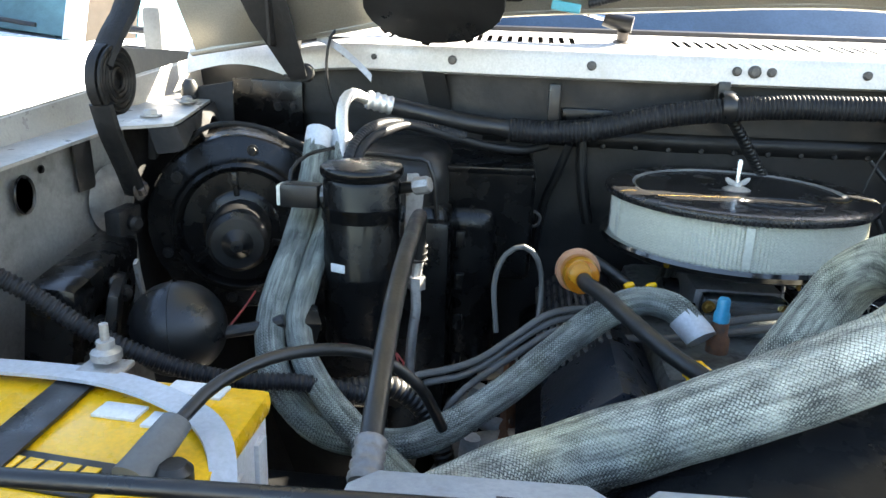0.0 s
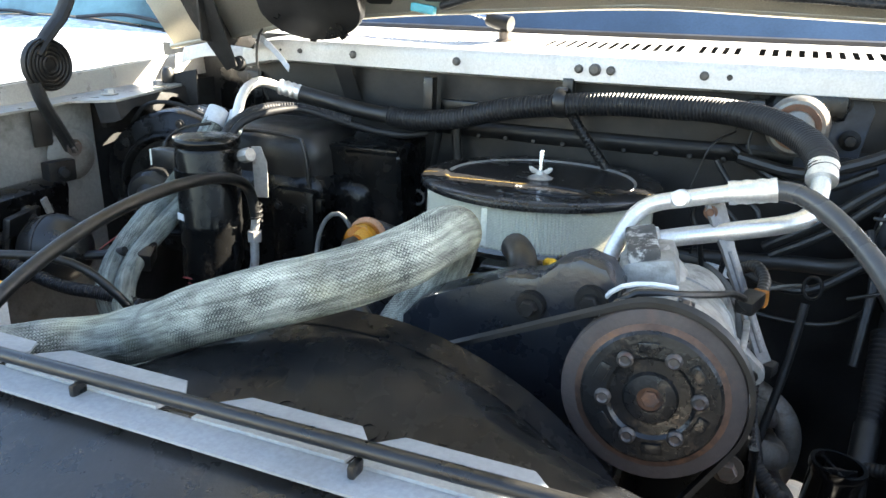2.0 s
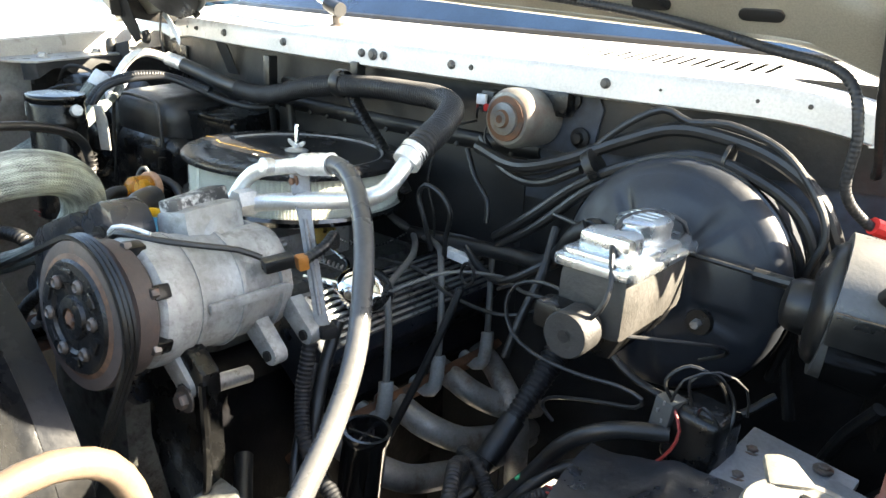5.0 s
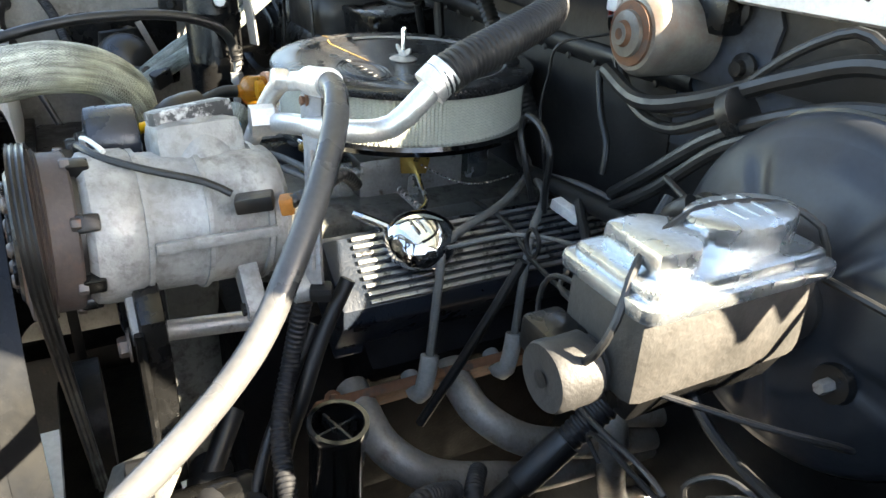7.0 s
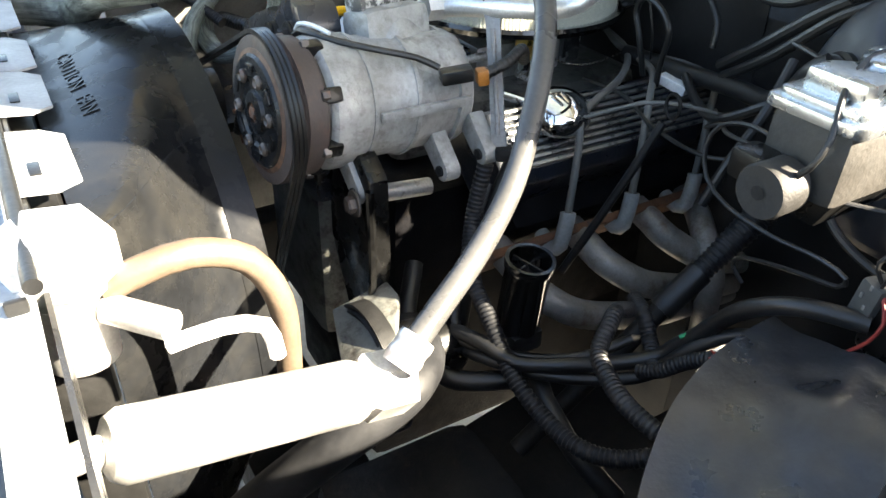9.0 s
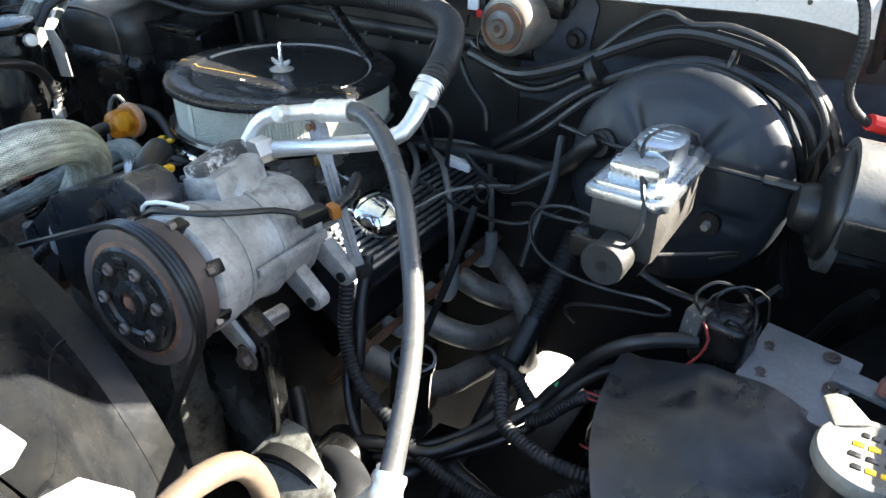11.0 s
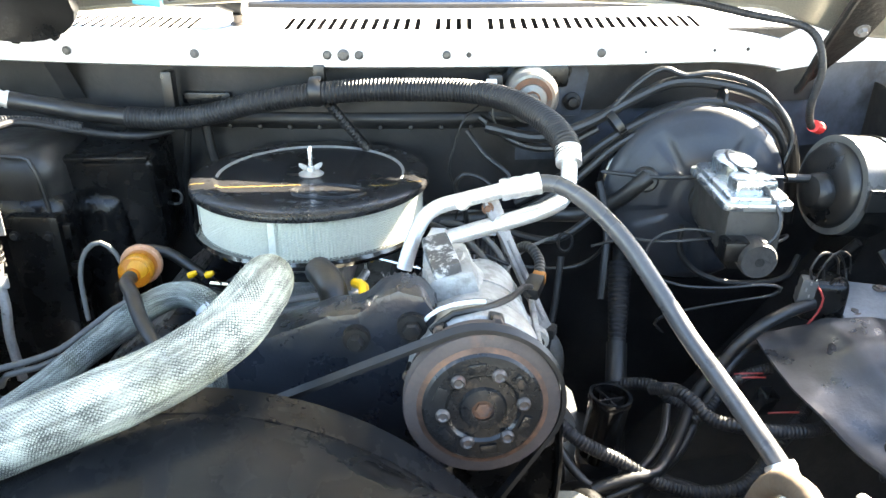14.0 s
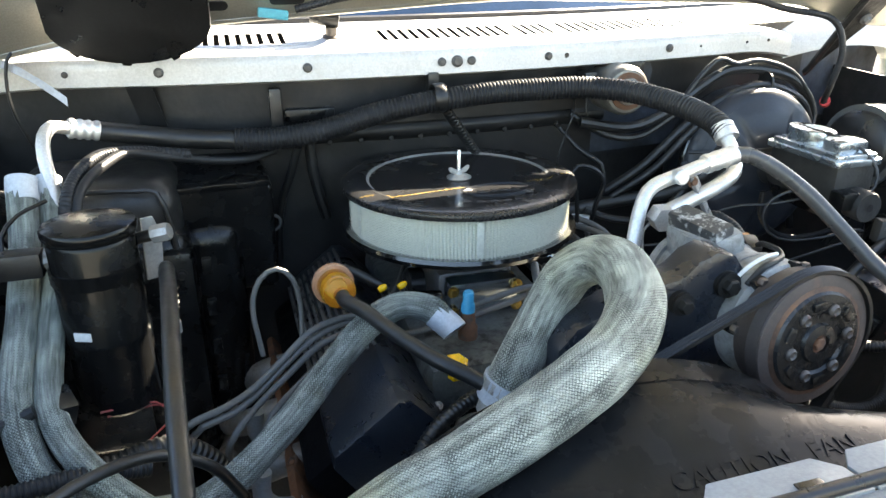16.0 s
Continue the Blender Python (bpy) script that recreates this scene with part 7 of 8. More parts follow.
leads = (
    [(-0.40, -0.20, 0.85), (-0.38, -0.20, 0.863), (-0.345, -0.19, 0.869), (-0.311, -0.17, 0.876), (-0.274, -0.155, 0.900), (-0.235, -0.14, 0.926), (-0.198, -0.13, 0.933), (-0.155, -0.115, 0.928), (-0.10, -0.08, 0.925), (-0.03, 0.10, 0.95)],
    [(-0.39, -0.19, 0.83), (-0.372, -0.198, 0.853), (-0.338, -0.188, 0.858), (-0.308, -0.168, 0.866), (-0.270, -0.152, 0.892), (-0.232, -0.138, 0.915), (-0.194, -0.126, 0.923), (-0.15, -0.108, 0.921), (-0.09, -0.05, 0.925), (-0.04, 0.10, 0.955)],
    [(-0.35, -0.19, 0.79), (-0.345, -0.203, 0.825), (-0.326, -0.192, 0.846), (-0.303, -0.172, 0.858), (-0.266, -0.157, 0.882), (-0.228, -0.142, 0.905), (-0.189, -0.132, 0.914), (-0.145, -0.11, 0.915), (-0.09, -0.02, 0.93), (-0.05, 0.10, 0.95)],
    [(-0.318, -0.19, 0.78), (-0.310, -0.20, 0.812), (-0.291, -0.18, 0.843), (-0.256, -0.163, 0.868), (-0.216, -0.148, 0.892), (-0.176, -0.138, 0.904), (-0.12, -0.15, 0.908), (-0.04, -0.17, 0.93), (0.05, -0.15, 0.94)],
    [(0.14, -0.16, 0.955), (0.06, -0.15, 0.952), (0.0, -0.16, 0.948), (-0.05, -0.17, 0.94)],
)
for pts in leads:
    solo("spark_lead", tube(pts, 0.0044, 10), WIRE_GREY, "grey spark plug lead over the valve cover", "spark lead", "spark leads")
solo("grey_looped_cable", tube([(-0.295, -0.12, 0.89), (-0.301, -0.105, 0.95), (-0.289, -0.10, 0.986), (-0.267, -0.10, 0.998), (-0.249, -0.10, 0.982), (-0.242, -0.10, 0.947), (-0.245, -0.115, 0.90)], 0.0034, 8), WIRE_GREY, "grey cable in a loop beside the valve cover", "cable")
for k, y in enumerate((-0.27, -0.15)):
    b = thing("spark_boot", (-0.30, y, 0.78), "grey rubber spark plug boot with its lead", "spark boot", "spark boots")
    part("boot", tube([(-0.272, y, 0.775), (-0.302, y, 0.78), (-0.315, y, 0.80), (-0.312, y, 0.83)], 0.0105, 12), BOOT, b)

# amber fuel filter and its hoses
ff = thing("fuel_filter", (-0.2, -0.18, 0.96), "amber translucent fuel filter with a brown cap", "fuel filter")
fa = Vector((0.10, -0.98, 0.06)).normalized()
fc = Vector((-0.200, -0.152, 0.983))
part("bowl", lathe([(0.0, -0.004), (0.0205, -0.004), (0.0215, 0.0), (0.0215, 0.024), (0.020, 0.030), (0.015, 0.034), (0.010, 0.036), (0.0085, 0.042), (0.0, 0.042)], fc - fa * 0.02, fa, 36), AMBER, ff)
part("rear_cap", lathe([(0.0, -0.016), (0.010, -0.016), (0.018, -0.010), (0.0255, -0.008), (0.0265, -0.005), (0.0265, 0.001), (0.0255, 0.003), (0, 0.003)], fc - fa * 0.021, fa, 36), AMBER_CAP, ff)
part("pleated_core", lathe([(0.0, 0.004), (0.010, 0.004), (0.010, 0.014), (0, 0.015)], fc - fa * 0.02, fa, 20), PAPER, ff)
solo("fuel_hose", tube([fc + fa * 0.022, fc + fa * 0.04, (-0.180, -0.215, 0.983), (-0.155, -0.255, 0.972), (-0.120, -0.295, 0.955), (-0.08, -0.325, 0.938), (-0.05, -0.355, 0.92), (-0.045, -0.37, 0.88)], 0.0088, 14), BLACK_RUBBER, "black rubber fuel hose from the amber filter", "fuel hose")
solo("fuel_hose", tube([fc - fa * 0.03, (-0.215, -0.12, 0.995), (-0.18, -0.10, 0.985), (-0.13, -0.11, 0.955)], 0.0075, 12), BLACK_RUBBER, "black rubber fuel hose to the carburettor", "fuel hose")

# sensor with the blue cap, brass fittings, orange caps
sen = thing("vacuum_switch", (-0.052, -0.208, 0.93), "brass vacuum switch with a bright blue cap", "vacuum switch")
part("body", lathe([(0.012, 0), (0.012, 0.015), (0.009, 0.02), (0.009, 0.035), (0, 0.035)], (-0.053, -0.209, 0.925), (0, 0, 1), 16), RUST, sen)
part("cap", lathe([(0.0085, 0), (0.0085, 0.014), (0.0068, 0.017), (0.0068, 0.029), (0.005, 0.032), (0, 0.032)], (-0.053, -0.209, 0.955), (0.02, 0, 1), 20), BLUE_CAP, sen)
solo("temperature_sender", lathe([(0.009, 0), (0.009, 0.01), (0.014, 0.014), (0.014, 0.024), (0.009, 0.028), (0, 0.028)], (-0.085, -0.26, 0.905), (0, -0.2, 1), 6), YELLOW, "yellow capped temperature sender", "sender")
pcv = thing("elbow_hose", (0.075, -0.33, 1.03), "black rubber elbow hose on a yellow fitting", "hose")
part("elbow", tube([(0.058, -0.27, 1.045), (0.073, -0.295, 1.045), (0.083, -0.315, 1.030), (0.088, -0.32, 1.0)], 0.0155, 14), BLACK_RUBBER, pcv)
part("fitting", tube([(0.055, -0.335, 1.012), (0.075, -0.345, 1.018), (0.098, -0.345, 1.030), (0.112, -0.335, 1.042), (0.112, -0.31, 1.046), (0.10, -0.29, 1.04)], 0.0055, 10), YELLOW, pcv, "yellow plastic fitting")

# dipstick and its tube
dip = thing("dipstick", (0.35, -0.1, 0.8), "black transmission dipstick with a ring handle", "dipstick")
part("tube", tube([(0.355, -0.035, 0.955), (0.348, -0.06, 0.90), (0.335, -0.09, 0.83), (0.32, -0.12, 0.76)], 0.0052, 10), IRON, dip)
part("ring", tube([(0.360 + 0.010 * math.cos(a), -0.03, 0.975 + 0.014 * math.sin(a)) for a in (2 * math.pi * k / 20 for k in range(21))], 0.0022, 6, raw=True), IRON, dip)
solo("white_connector", box((0.248, 0.096, 0.94), (0.042, 0.018, 0.013), 0.002, turn(0, 10, 12)), WHITE_CASE, "pale plastic wiring connector on the valve cover", "connector")

# fillers and hoses low on the driver side
fil = thing("steering_reservoir", (0.36, -0.22, 0.82), "dark steering pump reservoir with a black ribbed cap", "reservoir")
RES = (0.389, -0.238, 0.772)
part("cup", lathe([(0.0, 0), (0.0235, 0.0), (0.0245, 0.004), (0.0245, 0.080), (0.0265, 0.083), (0.0265, 0.092), (0.0225, 0.092), (0.0215, 0.060), (0, 0.060)], RES, (0.09, 0.02, 1), 32), BLACK_PAINT, fil)
for a in (20, 110):
    part("divider", box(Vector(RES) + Vector((0.09, 0.02, 1)).normalized() * 0.075, (0.041, 0.003, 0.022), 0.001, turn(0, 5, a)), BLACK_SATIN, fil)
part("foot", box((0.388, -0.238, 0.762), (0.05, 0.04, 0.026), 0.006), IRON, fil)
low = [
    ([(0.305, -0.235, 0.93), (0.313, -0.253, 0.867), (0.35, -0.275, 0.83), (0.41, -0.285, 0.80), (0.455, -0.29, 0.775), (0.507, -0.285, 0.757), (0.55, -0.278, 0.757), (0.581, -0.261, 0.765), (0.606, -0.239, 0.782), (0.634, -0.218, 0.80), (0.67, -0.18, 0.81)], 0.0085, 0.005),
    ([(0.47, -0.16, 0.82), (0.488, -0.198, 0.845), (0.502, -0.221, 0.846), (0.52, -0.247, 0.838), (0.55, -0.262, 0.838), (0.59, -0.272, 0.840), (0.635, -0.262, 0.835), (0.68, -0.23, 0.82)], 0.0082, 0.005),
    ([(0.44, -0.12, 0.80), (0.475, -0.145, 0.815), (0.50, -0.155, 0.80), (0.53, -0.178, 0.795)], 0.0082, 0.005),
    ([(0.30, -0.19, 0.94), (0.31, -0.22, 0.89), (0.325, -0.245, 0.84), (0.335, -0.27, 0.78), (0.34, -0.28, 0.70)], 0.0075, 0.0),
    ([(0.30, -0.33, 0.74), (0.36, -0.31, 0.775), (0.42, -0.295, 0.788), (0.449, -0.284, 0.785), (0.476, -0.249, 0.788), (0.503, -0.202, 0.792), (0.522, -0.167, 0.80), (0.534, -0.158, 0.82), (0.551, -0.156, 0.845), (0.575, -0.153, 0.885), (0.601, -0.151, 0.912), (0.634, -0.144, 0.930), (0.672, -0.128, 0.935)], 0.0082, 0.0),
    ([(0.33, -0.30, 0.73), (0.40, -0.30, 0.765), (0.45, -0.275, 0.772), (0.49, -0.235, 0.775), (0.521, -0.19, 0.782), (0.535, -0.175, 0.80), (0.549, -0.169, 0.825), (0.571, -0.153, 0.855), (0.598, -0.138, 0.872), (0.63, -0.118, 0.868)], 0.0066, 0.0),
    ([(0.521, -0.188, 0.79), (0.540, -0.182, 0.803), (0.560, -0.172, 0.826), (0.585, -0.166, 0.846), (0.62, -0.16, 0.855)], 0.0072, 0.0045),
    ([(0.27, -0.30, 0.80), (0.33, -0.34, 0.76), (0.40, -0.33, 0.745), (0.449, -0.262, 0.752), (0.478, -0.265, 0.75), (0.507, -0.268, 0.742), (0.535, -0.268, 0.73), (0.58, -0.25, 0.70)], 0.0105, 0.0),
    ([(0.30, -0.225, 0.90), (0.318, -0.258, 0.845), (0.345, -0.29, 0.80), (0.385, -0.305, 0.775), (0.44, -0.262, 0.775), (0.475, -0.215, 0.785), (0.49, -0.17, 0.80)], 0.0055, 0.0),
    ([(0.72, -0.28, 0.785), (0.744, -0.303, 0.797), (0.777, -0.306, 0.798), (0.812, -0.298, 0.79), (0.86, -0.27, 0.77), (0.90, -0.24, 0.76)], 0.0088, 0.005),
]
for pts, r, ribs in low:
    solo("lower_hose", tube(pts, r, 12, ribs=ribs), CONDUIT if ribs else BLACK_RUBBER, "black hose low beside the engine" if not ribs else "black corrugated conduit low beside the engine", "hose", "lower hoses")
solo("intake_conduit", tube([(-0.02, -0.285, 0.915), (-0.06, -0.305, 0.912), (-0.10, -0.318, 0.902), (-0.135, -0.33, 0.882), (-0.165, -0.35, 0.845), (-0.18, -0.36, 0.79)], 0.0085, 12, ribs=0.0055), BLACK_RUBBER, "black corrugated conduit beside the water outlet", "conduit")
solo("loom_plug", box((0.606, -0.190, 0.825), (0.022, 0.022, 0.034), 0.004, turn(15, 12, 20)), BLACK_SATIN, "dusty black wiring plug beside the flap", "plug")
for x, y, z in ((0.588, -0.167, 0.850), (0.590, -0.172, 0.847), (0.612, -0.228, 0.834)):
    solo("red_wire", tube([(x - 0.014, y + 0.004, z - 0.003), (x - 0.004, y - 0.003, z + 0.003), (x + 0.02, y - 0.002, z + 0.003)], 0.0013, 6), RED_WIRE, "thin red wire in the fender loom", "wire", "red wires")
solo("green_wire", tube([(0.540, -0.165, 0.838), (0.546, -0.156, 0.846), (0.556, -0.145, 0.858)], 0.002, 6), GREEN_WIRE, "thin green wire by the loom", "wire")
shaft = thing("steering_shaft", (0.45, -0.05, 0.6), "black steering shaft in a ribbed rubber boot", "steering shaft")
part("shaft", tube([(0.475, 0.14, 0.97), (0.455, 0.01, 0.85), (0.44, -0.10, 0.745), (0.43, -0.25, 0.62)], 0.012, 14), IRON, shaft)
part("boot", tube([(0.462, 0.06, 0.90), (0.455, 0.01, 0.85), (0.449, -0.03, 0.81)], 0.018, 20, ribs=0.007, depth=0.10, flare=lambda f: 1 - 0.3 * f), CONDUIT, shaft)
part("coupling", tube([(0.449, -0.03, 0.81), (0.443, -0.075, 0.768)], 0.0155, 16), BLACK_RUBBER, shaft)

# thin wires and rods between the air cleaner and the booster
for pts, r, nm, lab in (
    ([(0.240, 0.125, 1.135), (0.216, 0.08, 1.122), (0.203, 0.08, 1.086), (0.194, 0.08, 1.043), (0.209, 0.08, 0.998), (0.205, 0.09, 0.96)], 0.0016, "motor_wire", "thin black wire hanging below the wiper motor"),
    ([(0.262, 0.125, 1.140), (0.26, 0.12, 1.115), (0.28, 0.12, 1.09), (0.331, 0.12, 1.077), (0.366, 0.12, 1.085), (0.39, 0.13, 1.10)], 0.0018, "motor_wire", "thin black wire hanging below the wiper motor"),
    ([(0.225, 0.06, 0.95), (0.216, 0.05, 1.0), (0.204, 0.05, 1.028), (0.215, 0.05, 1.047), (0.244, 0.05, 1.04), (0.263, 0.05, 1.017), (0.255, 0.055, 0.98), (0.25, 0.06, 0.945)], 0.0038, "looped_hose", "thin black hose in a loop behind the air cleaner"),
    ([(0.16, 0.02, 0.93), (0.237, 0.02, 0.934), (0.294, 0.02, 0.914), (0.38, 0.02, 0.912), (0.43, 0.05, 0.93), (0.44, 0.10, 0.95)], 0.0028, "throttle_cable", "black throttle cable above the valve cover"),
    ([(0.27, -0.07, 0.935), (0.299, -0.02, 0.953), (0.33, 0.0, 0.962), (0.352, 0.03, 0.957), (0.37, 0.08, 0.94)], 0.0024, "short_cable", "thin grey cable beside the valve cover"),
    ([(0.53, 0.0, 0.99), (0.533, 0.0, 0.95), (0.562, 0.0, 0.916), (0.618, 0.0, 0.899), (0.688, 0.0, 0.907), (0.72, 0.03, 0.93)], 0.0045, "lower_booster_hose", "black hose below the master cylinder"),
):
    solo(nm, tube(pts, r, 8, step=0.008), WIRE_GREY if nm == "short_cable" else BLACK_RUBBER, lab, "cable")

# ---- fan shroud, radiator, front support ----
shroud = thing("fan_shroud", (0.0, -0.6, 0.7), "black plastic fan shroud with raised caution lettering", "fan shroud")
SC, SR = Vector((-0.008, -0.49, 0.722)), 0.298


def shroud_fn(u, v):
    """u round the opening, v from the radiator's edge to the ring."""
    a = radians(-20 + 220 * u)
    rx, rz = SR * math.cos(a), SR * math.sin(a)
    fx = max(-0.365, min(0.365, 0.75 * math.cos(a)))
    fz = max(-0.2, min(0.262, 0.75 * math.sin(a)))
    fz -= 0.11 * (max(0, -fx - 0.10) / 0.265) ** 2
    f = v * v * (3 - 2 * v)
    return Vector((SC.x + fx + (rx - fx) * f, -0.628 + 0.135 * v, SC.z + fz + (rz - fz) * f))


part("shell", skin(shroud_fn, 110, 18, 0.003), SHROUD, shroud, angle=50)
part("ring", skin(lambda u, v: Vector((SC.x + SR * math.cos(radians(-20 + 220 * u)), -0.494 + 0.03 * v, SC.z + (SR + 0.004 * v) * math.sin(radians(-20 + 220 * u)))), 110, 3, 0.004), SHROUD, shroud)
for a in (52, 128):
    part("seam_rib", tube([shroud_fn((a + 20) / 220, v / 10) + Vector((0, 0, 0.001)) for v in range(11)], 0.0035, 6), SHROUD, shroud)


def raised_text(body, x, v, size, turn_z=0.0):
    """Raised letters lying on the shroud's upper slope."""
    cu = bpy.data.curves.new("lettering", "FONT")
    cu.body, cu.size, cu.extrude, cu.align_x, cu.space_character = body, size, 0.0018, "CENTER", 1.02
    ob = bpy.data.objects.new("lettering", cu)
    me = bpy.data.meshes.new_from_object(ob)
    bpy.data.objects.remove(ob)
    b = bmesh.new()
    b.from_mesh(me)
    bpy.data.meshes.remove(me)
    u = (math.degrees(math.acos(max(-1, min(1, x / 0.75)))) + 20) / 220
    p, q, r = shroud_fn(u, v), shroud_fn(u, v + 0.05), shroud_fn(u - 0.01, v)
    ax = Vector((1, 0, (r.z - p.z) / max(1e-5, r.x - p.x))).normalized()
    up = (q - p).normalized()
    nrm = ax.cross(up).normalized()
    up = nrm.cross(ax)
    m = Matrix((ax, up, nrm)).transposed().to_4x4()
    m.translation = p + nrm * 0.0022
    bmesh.ops.transform(b, matrix=m, verts=b.verts)
    return b


part("raised_word", raised_text("CAUTION", 0.048, 0.27, 0.0235), SHROUD, shroud, "raised word moulded in the plastic", angle=20)
part("raised_word", raised_text("FAN", 0.156, 0.28, 0.0235), SHROUD, shroud, "raised word moulded in the plastic", angle=20)

rad = thing("radiator", (0.0, -0.64, 0.45), "dark radiator core with a metal top tank", "radiator")
part("core", box((0.0, -0.655, 0.70), (0.72, 0.04, 0.50), 0.004), IRON, rad)
part("top_tank", box((0.0, -0.655, 0.975), (0.72, 0.05, 0.05), 0.015), BLACK_SATIN, rad)
part("inlet_neck", tube([(-0.30, -0.65, 0.985), (-0.31, -0.63, 0.99)], 0.022, 16), BLACK_SATIN, rad)
for s in (-1, 1):
    part("side_tank", box((s * 0.385, -0.655, 0.72), (0.05, 0.05, 0.54), 0.012), BLACK_SATIN, rad)

support = thing("radiator_support", (0, -0.75, 0.4), "dark painted radiator support with a pale rear edge", "radiator support")


def sup_z(x):
    return 0.020 * x


def sup_y(x):
    """The panel's rear edge steps forward beside the battery."""
    return -0.075 * min(1, max(0, (-0.37 - x) / 0.05))


part("upper_panel", skin(lambda u, v: (-0.92 + 1.88 * u, -0.93 + (0.268 + sup_y(-0.92 + 1.88 * u)) * v, 0.965 + 0.052 * v - 0.012 * math.sin(math.pi * v) + sup_z(-0.92 + 1.88 * u) + 0.25 * sup_y(-0.92 + 1.88 * u) * v), 90, 10, 0.003), SUPPORT_PAINT, support)
part("front_panel", skin(lambda u, v: (-0.92 + 1.88 * u, -0.931 - 0.03 * v, 0.962 - 0.55 * v), 20, 6, 0.003), SUPPORT_PAINT, support)
part("rear_edge", skin(lambda u, v: (-0.36 + 1.32 * u, -0.684 + 0.025 * v, 1.0205 + sup_z(-0.36 + 1.32 * u) + 0.0006 * v), 60, 2, 0.002), TAB_PAINT, support, "pale painted edge flange")
part("rear_drop", skin(lambda u, v: (-0.92 + 1.88 * u, -0.652 + sup_y(-0.92 + 1.88 * u), 1.018 - 0.05 * v + sup_z(-0.92 + 1.88 * u) + 0.25 * sup_y(-0.92 + 1.88 * u)), 90, 2, 0.003), SUPPORT_PAINT, support)
for x0, x1 in ((-0.36, -0.215), (-0.205, -0.058), (-0.028, 0.088), (0.0915, 0.205), (0.245, 0.36)):
    c = 0.014
    tab = prism([(x0, 0), (x1, 0), (x1, 0.028), (x1 - c, 0.045), (x0 + c, 0.045), (x0, 0.028)], 0.003, Matrix.Translation((0, -0.660, 1.022)) @ turn(-6, 0, 0).to_4x4() @ turn(0, -1.15, 0).to_4x4(), 0.001)
    tob = part("tab", tab, TAB_PAINT, support, "pale grey sheet metal tab")
    part("tab_hole", box(((x0 + x1) / 2 + 0.02, -0.642, 1.0228 + sup_z((x0 + x1) / 2)), (0.022, 0.008, 0.0012), 0.0003), BLACK_SATIN, tob)
for x in (-0.12, 0.1, 0.3, 0.5):
    part("clip", box((x, -0.668, 1.0265 + sup_z(x)), (0.005, 0.012, 0.009), 0.002), BLACK_SATIN, support)
for x, y, w in ((0.05, -0.79, 0.05), (-0.3, -0.80, 0.03), (0.35, -0.76, 0.03)):
    part("panel_hole", box((x, y, 0.999 + sup_z(x) - 0.008), (w, 0.02, 0.004), 0.002), BLACK_RUBBER, support)
solo("hood_prop_rod", tube([(-0.80, -0.665, 1.010), (-0.4, -0.664, 1.023), (0.0, -0.662, 1.035), (0.25, -0.660, 1.041), (0.50, -0.658, 1.046)], 0.0052, 12), BLACK_SATIN, "long thin black hood prop rod in its clips", "prop rod")

latch = thing("hood_latch", (0.12, -0.83, 1.0), "greasy steel hood latch on the support", "hood latch")
part("base_plate", box((0.125, -0.835, 1.005), (0.075, 0.075, 0.02), 0.005), STEEL, latch)
part("housing", prism([(-0.03, 0), (0.03, 0), (0.028, 0.05), (0.012, 0.085), (-0.014, 0.09), (-0.03, 0.055)], 0.03, Matrix.Translation((0.125, -0.825, 1.01)) @ turn(90, 0, 12).to_4x4(), 0.006), STEEL, latch)
part("lever", tube([(0.125, -0.86, 1.04), (0.145, -0.865, 1.07), (0.15, -0.85, 1.09)], 0.007, 10), RUST, latch)
part("spring", tube([(0.10 + 0.008 * math.cos(k * 0.8), -0.87 + 0.008 * math.sin(k * 0.8), 1.02 + k * 0.0016) for k in range(36)], 0.0018, 6, step=0.004), STEEL, latch)

fill = thing("radiator_filler", (0.45, -0.64, 0.97), "bare alloy filler neck with a hexagon cap", "filler neck")
part("neck", lathe([(0.023, 0), (0.023, 0.05), (0.028, 0.055), (0.028, 0.062), (0, 0.062)], (0.450, -0.645, 0.955), (0, 0, 1), 28), ALU, fill)
part("hex_cap", lathe([(0.030, 0), (0.036, 0.003), (0.036, 0.028), (0.032, 0.034), (0.012, 0.0355), (0, 0.036)], (0.450, -0.645, 1.015), (0, 0, 1), 6, twist=0.3), ALU, fill)
part("side_nozzle", tube([(0.465, -0.625, 0.995), (0.50, -0.595, 0.995)], 0.010, 12), ALU, fill)
part("overflow_hose", tube([(0.458, -0.625, 1.005), (0.460, -0.60, 1.013), (0.461, -0.57, 1.016), (0.458, -0.535, 0.998), (0.455, -0.515, 0.955), (0.453, -0.512, 0.90), (0.45, -0.515, 0.84)], 0.010, 14), TAN_HOSE, fill, "tan perished overflow hose")
part("valve_pipe", tube([(0.505, -0.60, 0.985), (0.515, -0.57, 0.995), (0.52, -0.545, 0.99), (0.522, -0.54, 0.965)], 0.0055, 10), ALU, fill)

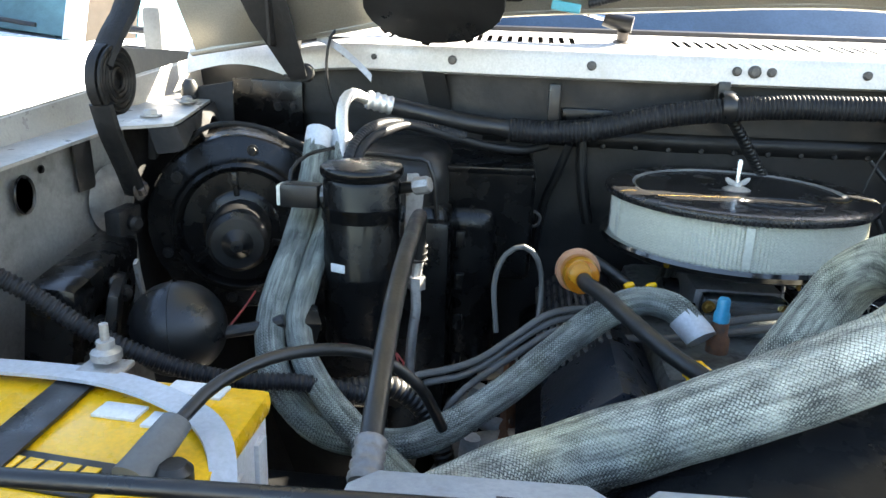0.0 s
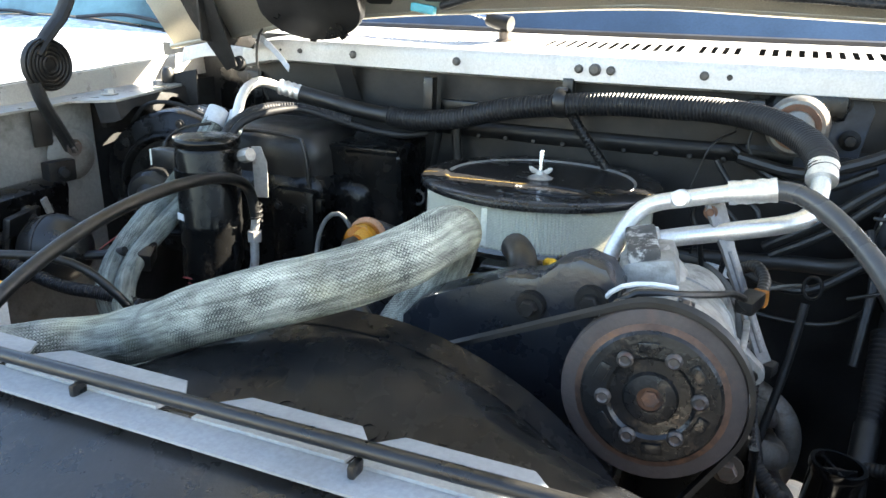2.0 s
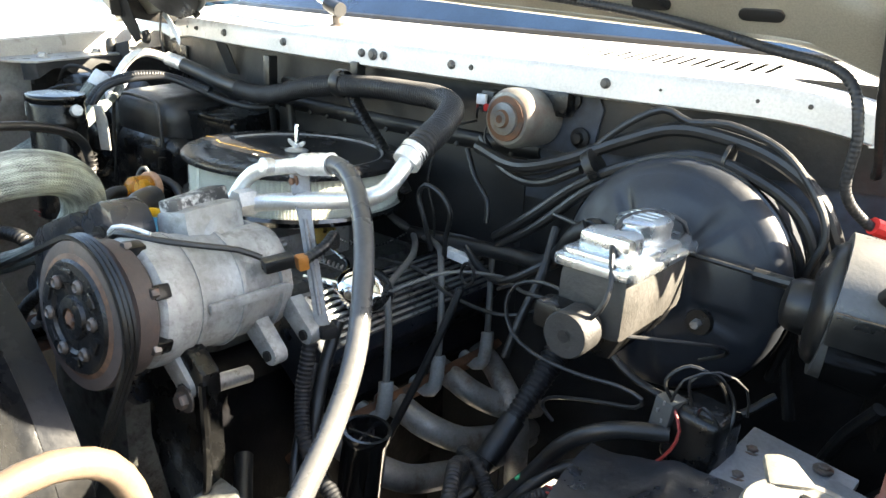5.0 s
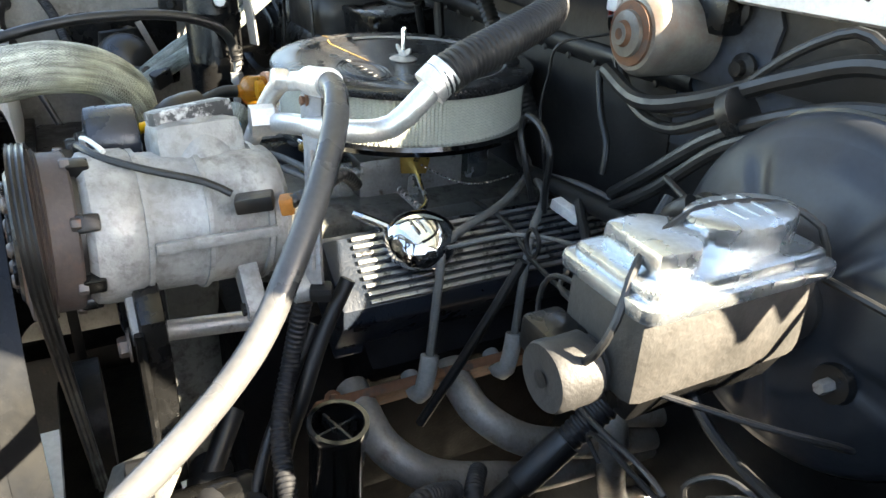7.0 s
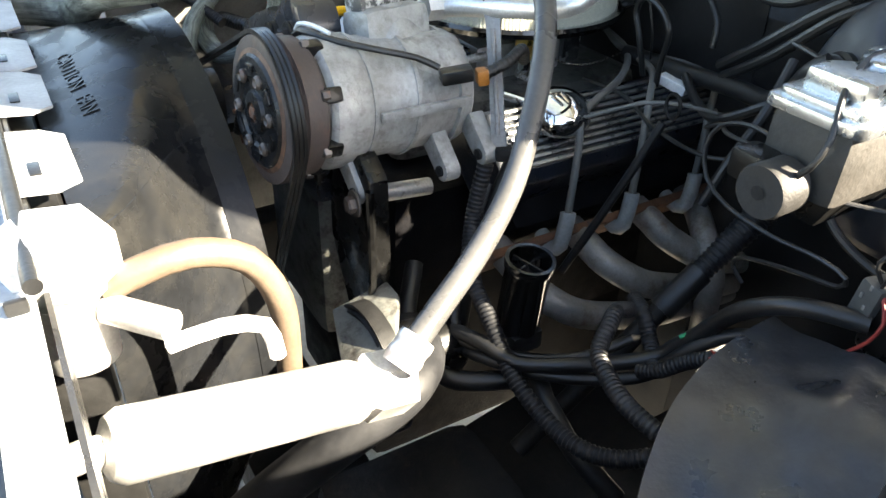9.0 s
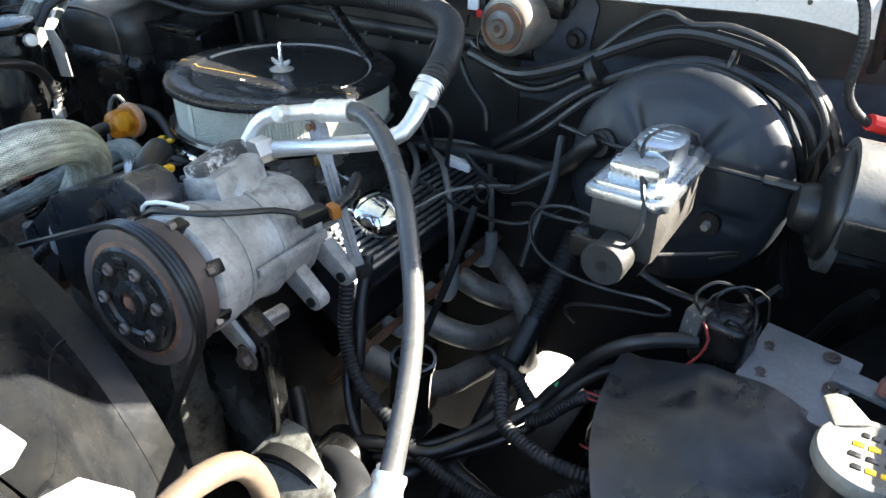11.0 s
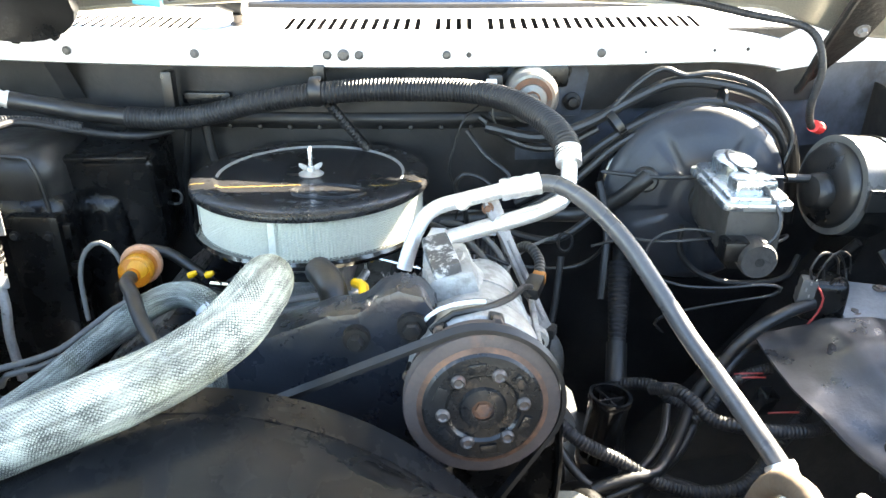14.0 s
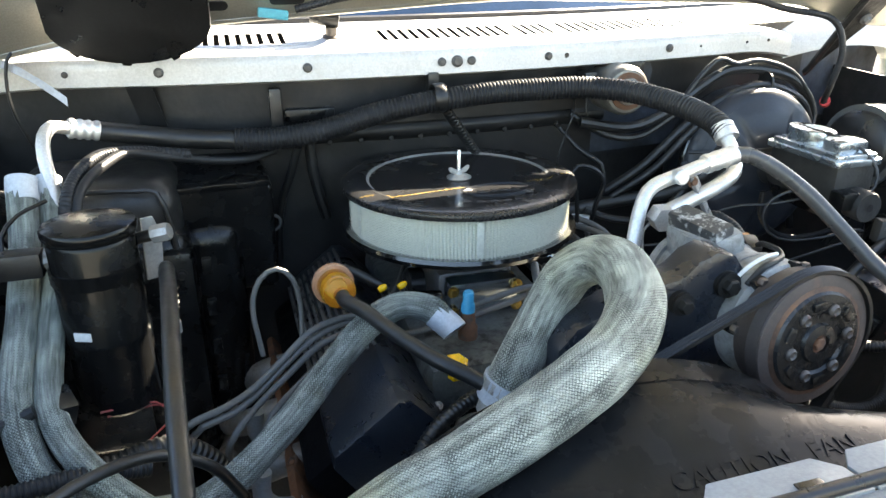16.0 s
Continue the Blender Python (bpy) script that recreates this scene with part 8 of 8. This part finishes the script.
muf = thing("line_muffler", (0.53, -0.53, 0.87), "bright alloy muffler on the refrigerant line", "line muffler")
MA = Vector((0.084, -0.962, 0.259))
MP = Vector((0.507, -0.452, 0.887))
part("hex_fitting", lathe([(0.022, 0), (0.026, 0.003), (0.026, 0.036), (0.022, 0.040), (0, 0.040)], MP - MA * 0.012, MA, 6), ALU, muf)
part("cylinder", lathe([(0.012, 0), (0.0215, 0.005), (0.0235, 0.01), (0.0235, 0.17), (0.019, 0.178), (0.012, 0.181), (0, 0.181)], MP + MA * 0.026, MA, 28), ALU, muf)
part("end_pipe", tube([MP + MA * 0.20, MP + MA * 0.23 + Vector((0, 0, -0.004)), MP + MA * 0.25 + Vector((0, 0, -0.03)), MP + MA * 0.25 + Vector((0, 0, -0.09))], 0.010, 12), ALU, muf)

solo("lower_radiator_hose", tube([(0.40, -0.62, 0.62), (0.42, -0.55, 0.70), (0.44, -0.47, 0.765), (0.435, -0.40, 0.79), (0.38, -0.35, 0.775), (0.28, -0.33, 0.74)], 0.022, 18), CONDUIT, "thick black lower radiator hose", "radiator hose")
alt = thing("steering_pump", (0.36, -0.40, 0.70), "dark steering pump with a grooved pulley", "steering pump")
part("body", lathe([(0.03, 0), (0.036, 0.01), (0.036, 0.08), (0.03, 0.09), (0, 0.09)], (0.355, -0.384, 0.752), (0, 1, 0), 36), BLACK_CASE, alt)
part("pulley", lathe([(0, 0.012), (0.02, 0.012), (0.024, 0.002), (0.055, 0.004), (0.064, 0.0), (0.066, 0.004), (0.062, 0.010), (0.066, 0.016), (0.064, 0.020), (0, 0.020)], (0.355, -0.405, 0.752), (0, 1, 0), 44), IRON, alt)
part("belt", skin(lambda u, v: (0.355 + 0.0675 * math.cos(2 * math.pi * u), -0.403 + 0.018 * v, 0.752 + 0.0675 * math.sin(2 * math.pi * u)), 60, 3, 0.004), BLACK_RUBBER, alt, "black rubber belt")
part("bracket_plate", prism([(-0.05, -0.02), (0.04, -0.03), (0.07, 0.0), (0.065, 0.02), (-0.02, 0.05), (-0.05, 0.045)], 0.008, Matrix.Translation((0.350, -0.405, 0.800)) @ turn(24, 0, -12).to_4x4(), 0.003), CAST_OILY, alt)

# ---- beyond the truck: a parked blue car, a wall ----
car = thing("parked_car", (-2.6, 1.6, 0), "pale blue car parked alongside in bright sun", "car")


def car_p(x, y, z):
    return Vector((-2.24 + x, 1.3 + y, z + 0.06))


GLASS_TEAL = surf("pale_teal_windscreen", (0.09, 0.19, 0.22), 0.08, var=0.5, big=2.5, bump=0.0, spread=0.02)
part("hood_panel", skin(lambda u, v: car_p(-0.78 + 1.56 * u, -0.95 + 0.62 * v, 0.99 + 0.13 * v + 0.05 * math.sin(math.pi * u) - 0.03 * (1 - v) ** 4), 20, 14, 0.01), BLUE_CAR, car)
part("cowl_strip", skin(lambda u, v: car_p(-0.72 + 1.44 * u, -0.335 + 0.05 * v, 1.118 + 0.012 * v + 0.045 * math.sin(math.pi * u)), 20, 3, 0.01), BLACK_SATIN, car)
part("flank", skin(lambda u, v: car_p(0.78 + 0.06 * math.sin(math.pi * v), -1.0 + 3.6 * u, 1.01 + 0.12 * min(1, u * 5.4) - 0.75 * v), 40, 10, 0.01), BLUE_CAR, car)
part("nose", skin(lambda u, v: car_p(-0.80 + 1.60 * u, -0.96 - 0.10 * math.sin(math.pi * v), 0.965 - 0.60 * v), 20, 8, 0.01), BLUE_CAR, car)
part("grille", box(car_p(0.0, -1.03, 0.83), (0.95, 0.06, 0.20), 0.02), BLACK_SATIN, car)
for sx in (-1, 1):
    lamp = part("headlight", lathe([(0.095, 0), (0.10, 0.01), (0.10, 0.025), (0.092, 0.03), (0.0, 0.045)], car_p(sx * 0.62, -1.015, 0.84), (0, -1, 0), 28), CHROME, car)
part("windscreen", skin(lambda u, v: car_p((-0.69 + 1.38 * u) * (1 - 0.10 * v), -0.29 + 0.30 * v, 1.135 + 0.045 * math.sin(math.pi * u) + 0.52 * v), 16, 6, 0.006), GLASS_TEAL, car)
for x in (-0.35, 0.22):
    part("wiper", tube([car_p(x, -0.325, 1.172), car_p(x + 0.20, -0.312, 1.185), car_p(x + 0.40, -0.315, 1.165)], 0.007, 6), BLACK_RUBBER, car)
part("roof", skin(lambda u, v: car_p(-0.62 + 1.24 * u, 0.01 + 1.9 * v, 1.66 + 0.05 * math.sin(math.pi * u)), 12, 8, 0.01), BLUE_CAR, car)
for sx in (-1, 1):
    part("pillar", tube([car_p(sx * 0.715, -0.30, 1.12), car_p(sx * 0.645, 0.01, 1.67)], 0.03, 8), BLUE_CAR, car)
part("side_window", skin(lambda u, v: car_p(0.74 - 0.08 * v, 0.0 + 1.7 * u + 0.3 * v * (1 - u), 1.13 + 0.45 * v), 8, 4, 0.006), GLASS_TEAL, car)
mir = part("door_mirror", box(car_p(0.90, -0.19, 1.16), (0.06, 0.05, 0.13), 0.02), GREY_RUBBER, car, "grey towing mirror")
for z in (1.10, 1.155):
    part("mirror_arm", tube([car_p(0.76, -0.17, z), car_p(0.80, -0.19, z + 0.006), car_p(0.90, -0.19, z)], 0.011, 8), BLACK_SATIN, mir)
for y in (-0.52, 1.75):
    w = part("wheel", lathe([(0, -0.09), (0.20, -0.09), (0.22, -0.1), (0.32, -0.1), (0.345, -0.07), (0.345, 0.07), (0.32, 0.1), (0, 0.1)], car_p(0.72, y, 0.285), (1, 0, 0), 36), BLACK_RUBBER, car)
    part("wheel_cover", lathe([(0.2, 0), (0.18, 0.015), (0.05, 0.025), (0, 0.025)], car_p(0.815, y, 0.285), (1, 0, 0), 28), ALU, w)
solo("boundary_wall", box((-6, 9.0, 1.1), (24, 0.3, 2.2), 0.02), BRICK_TAN, "tan garden wall behind the parked car", "wall")
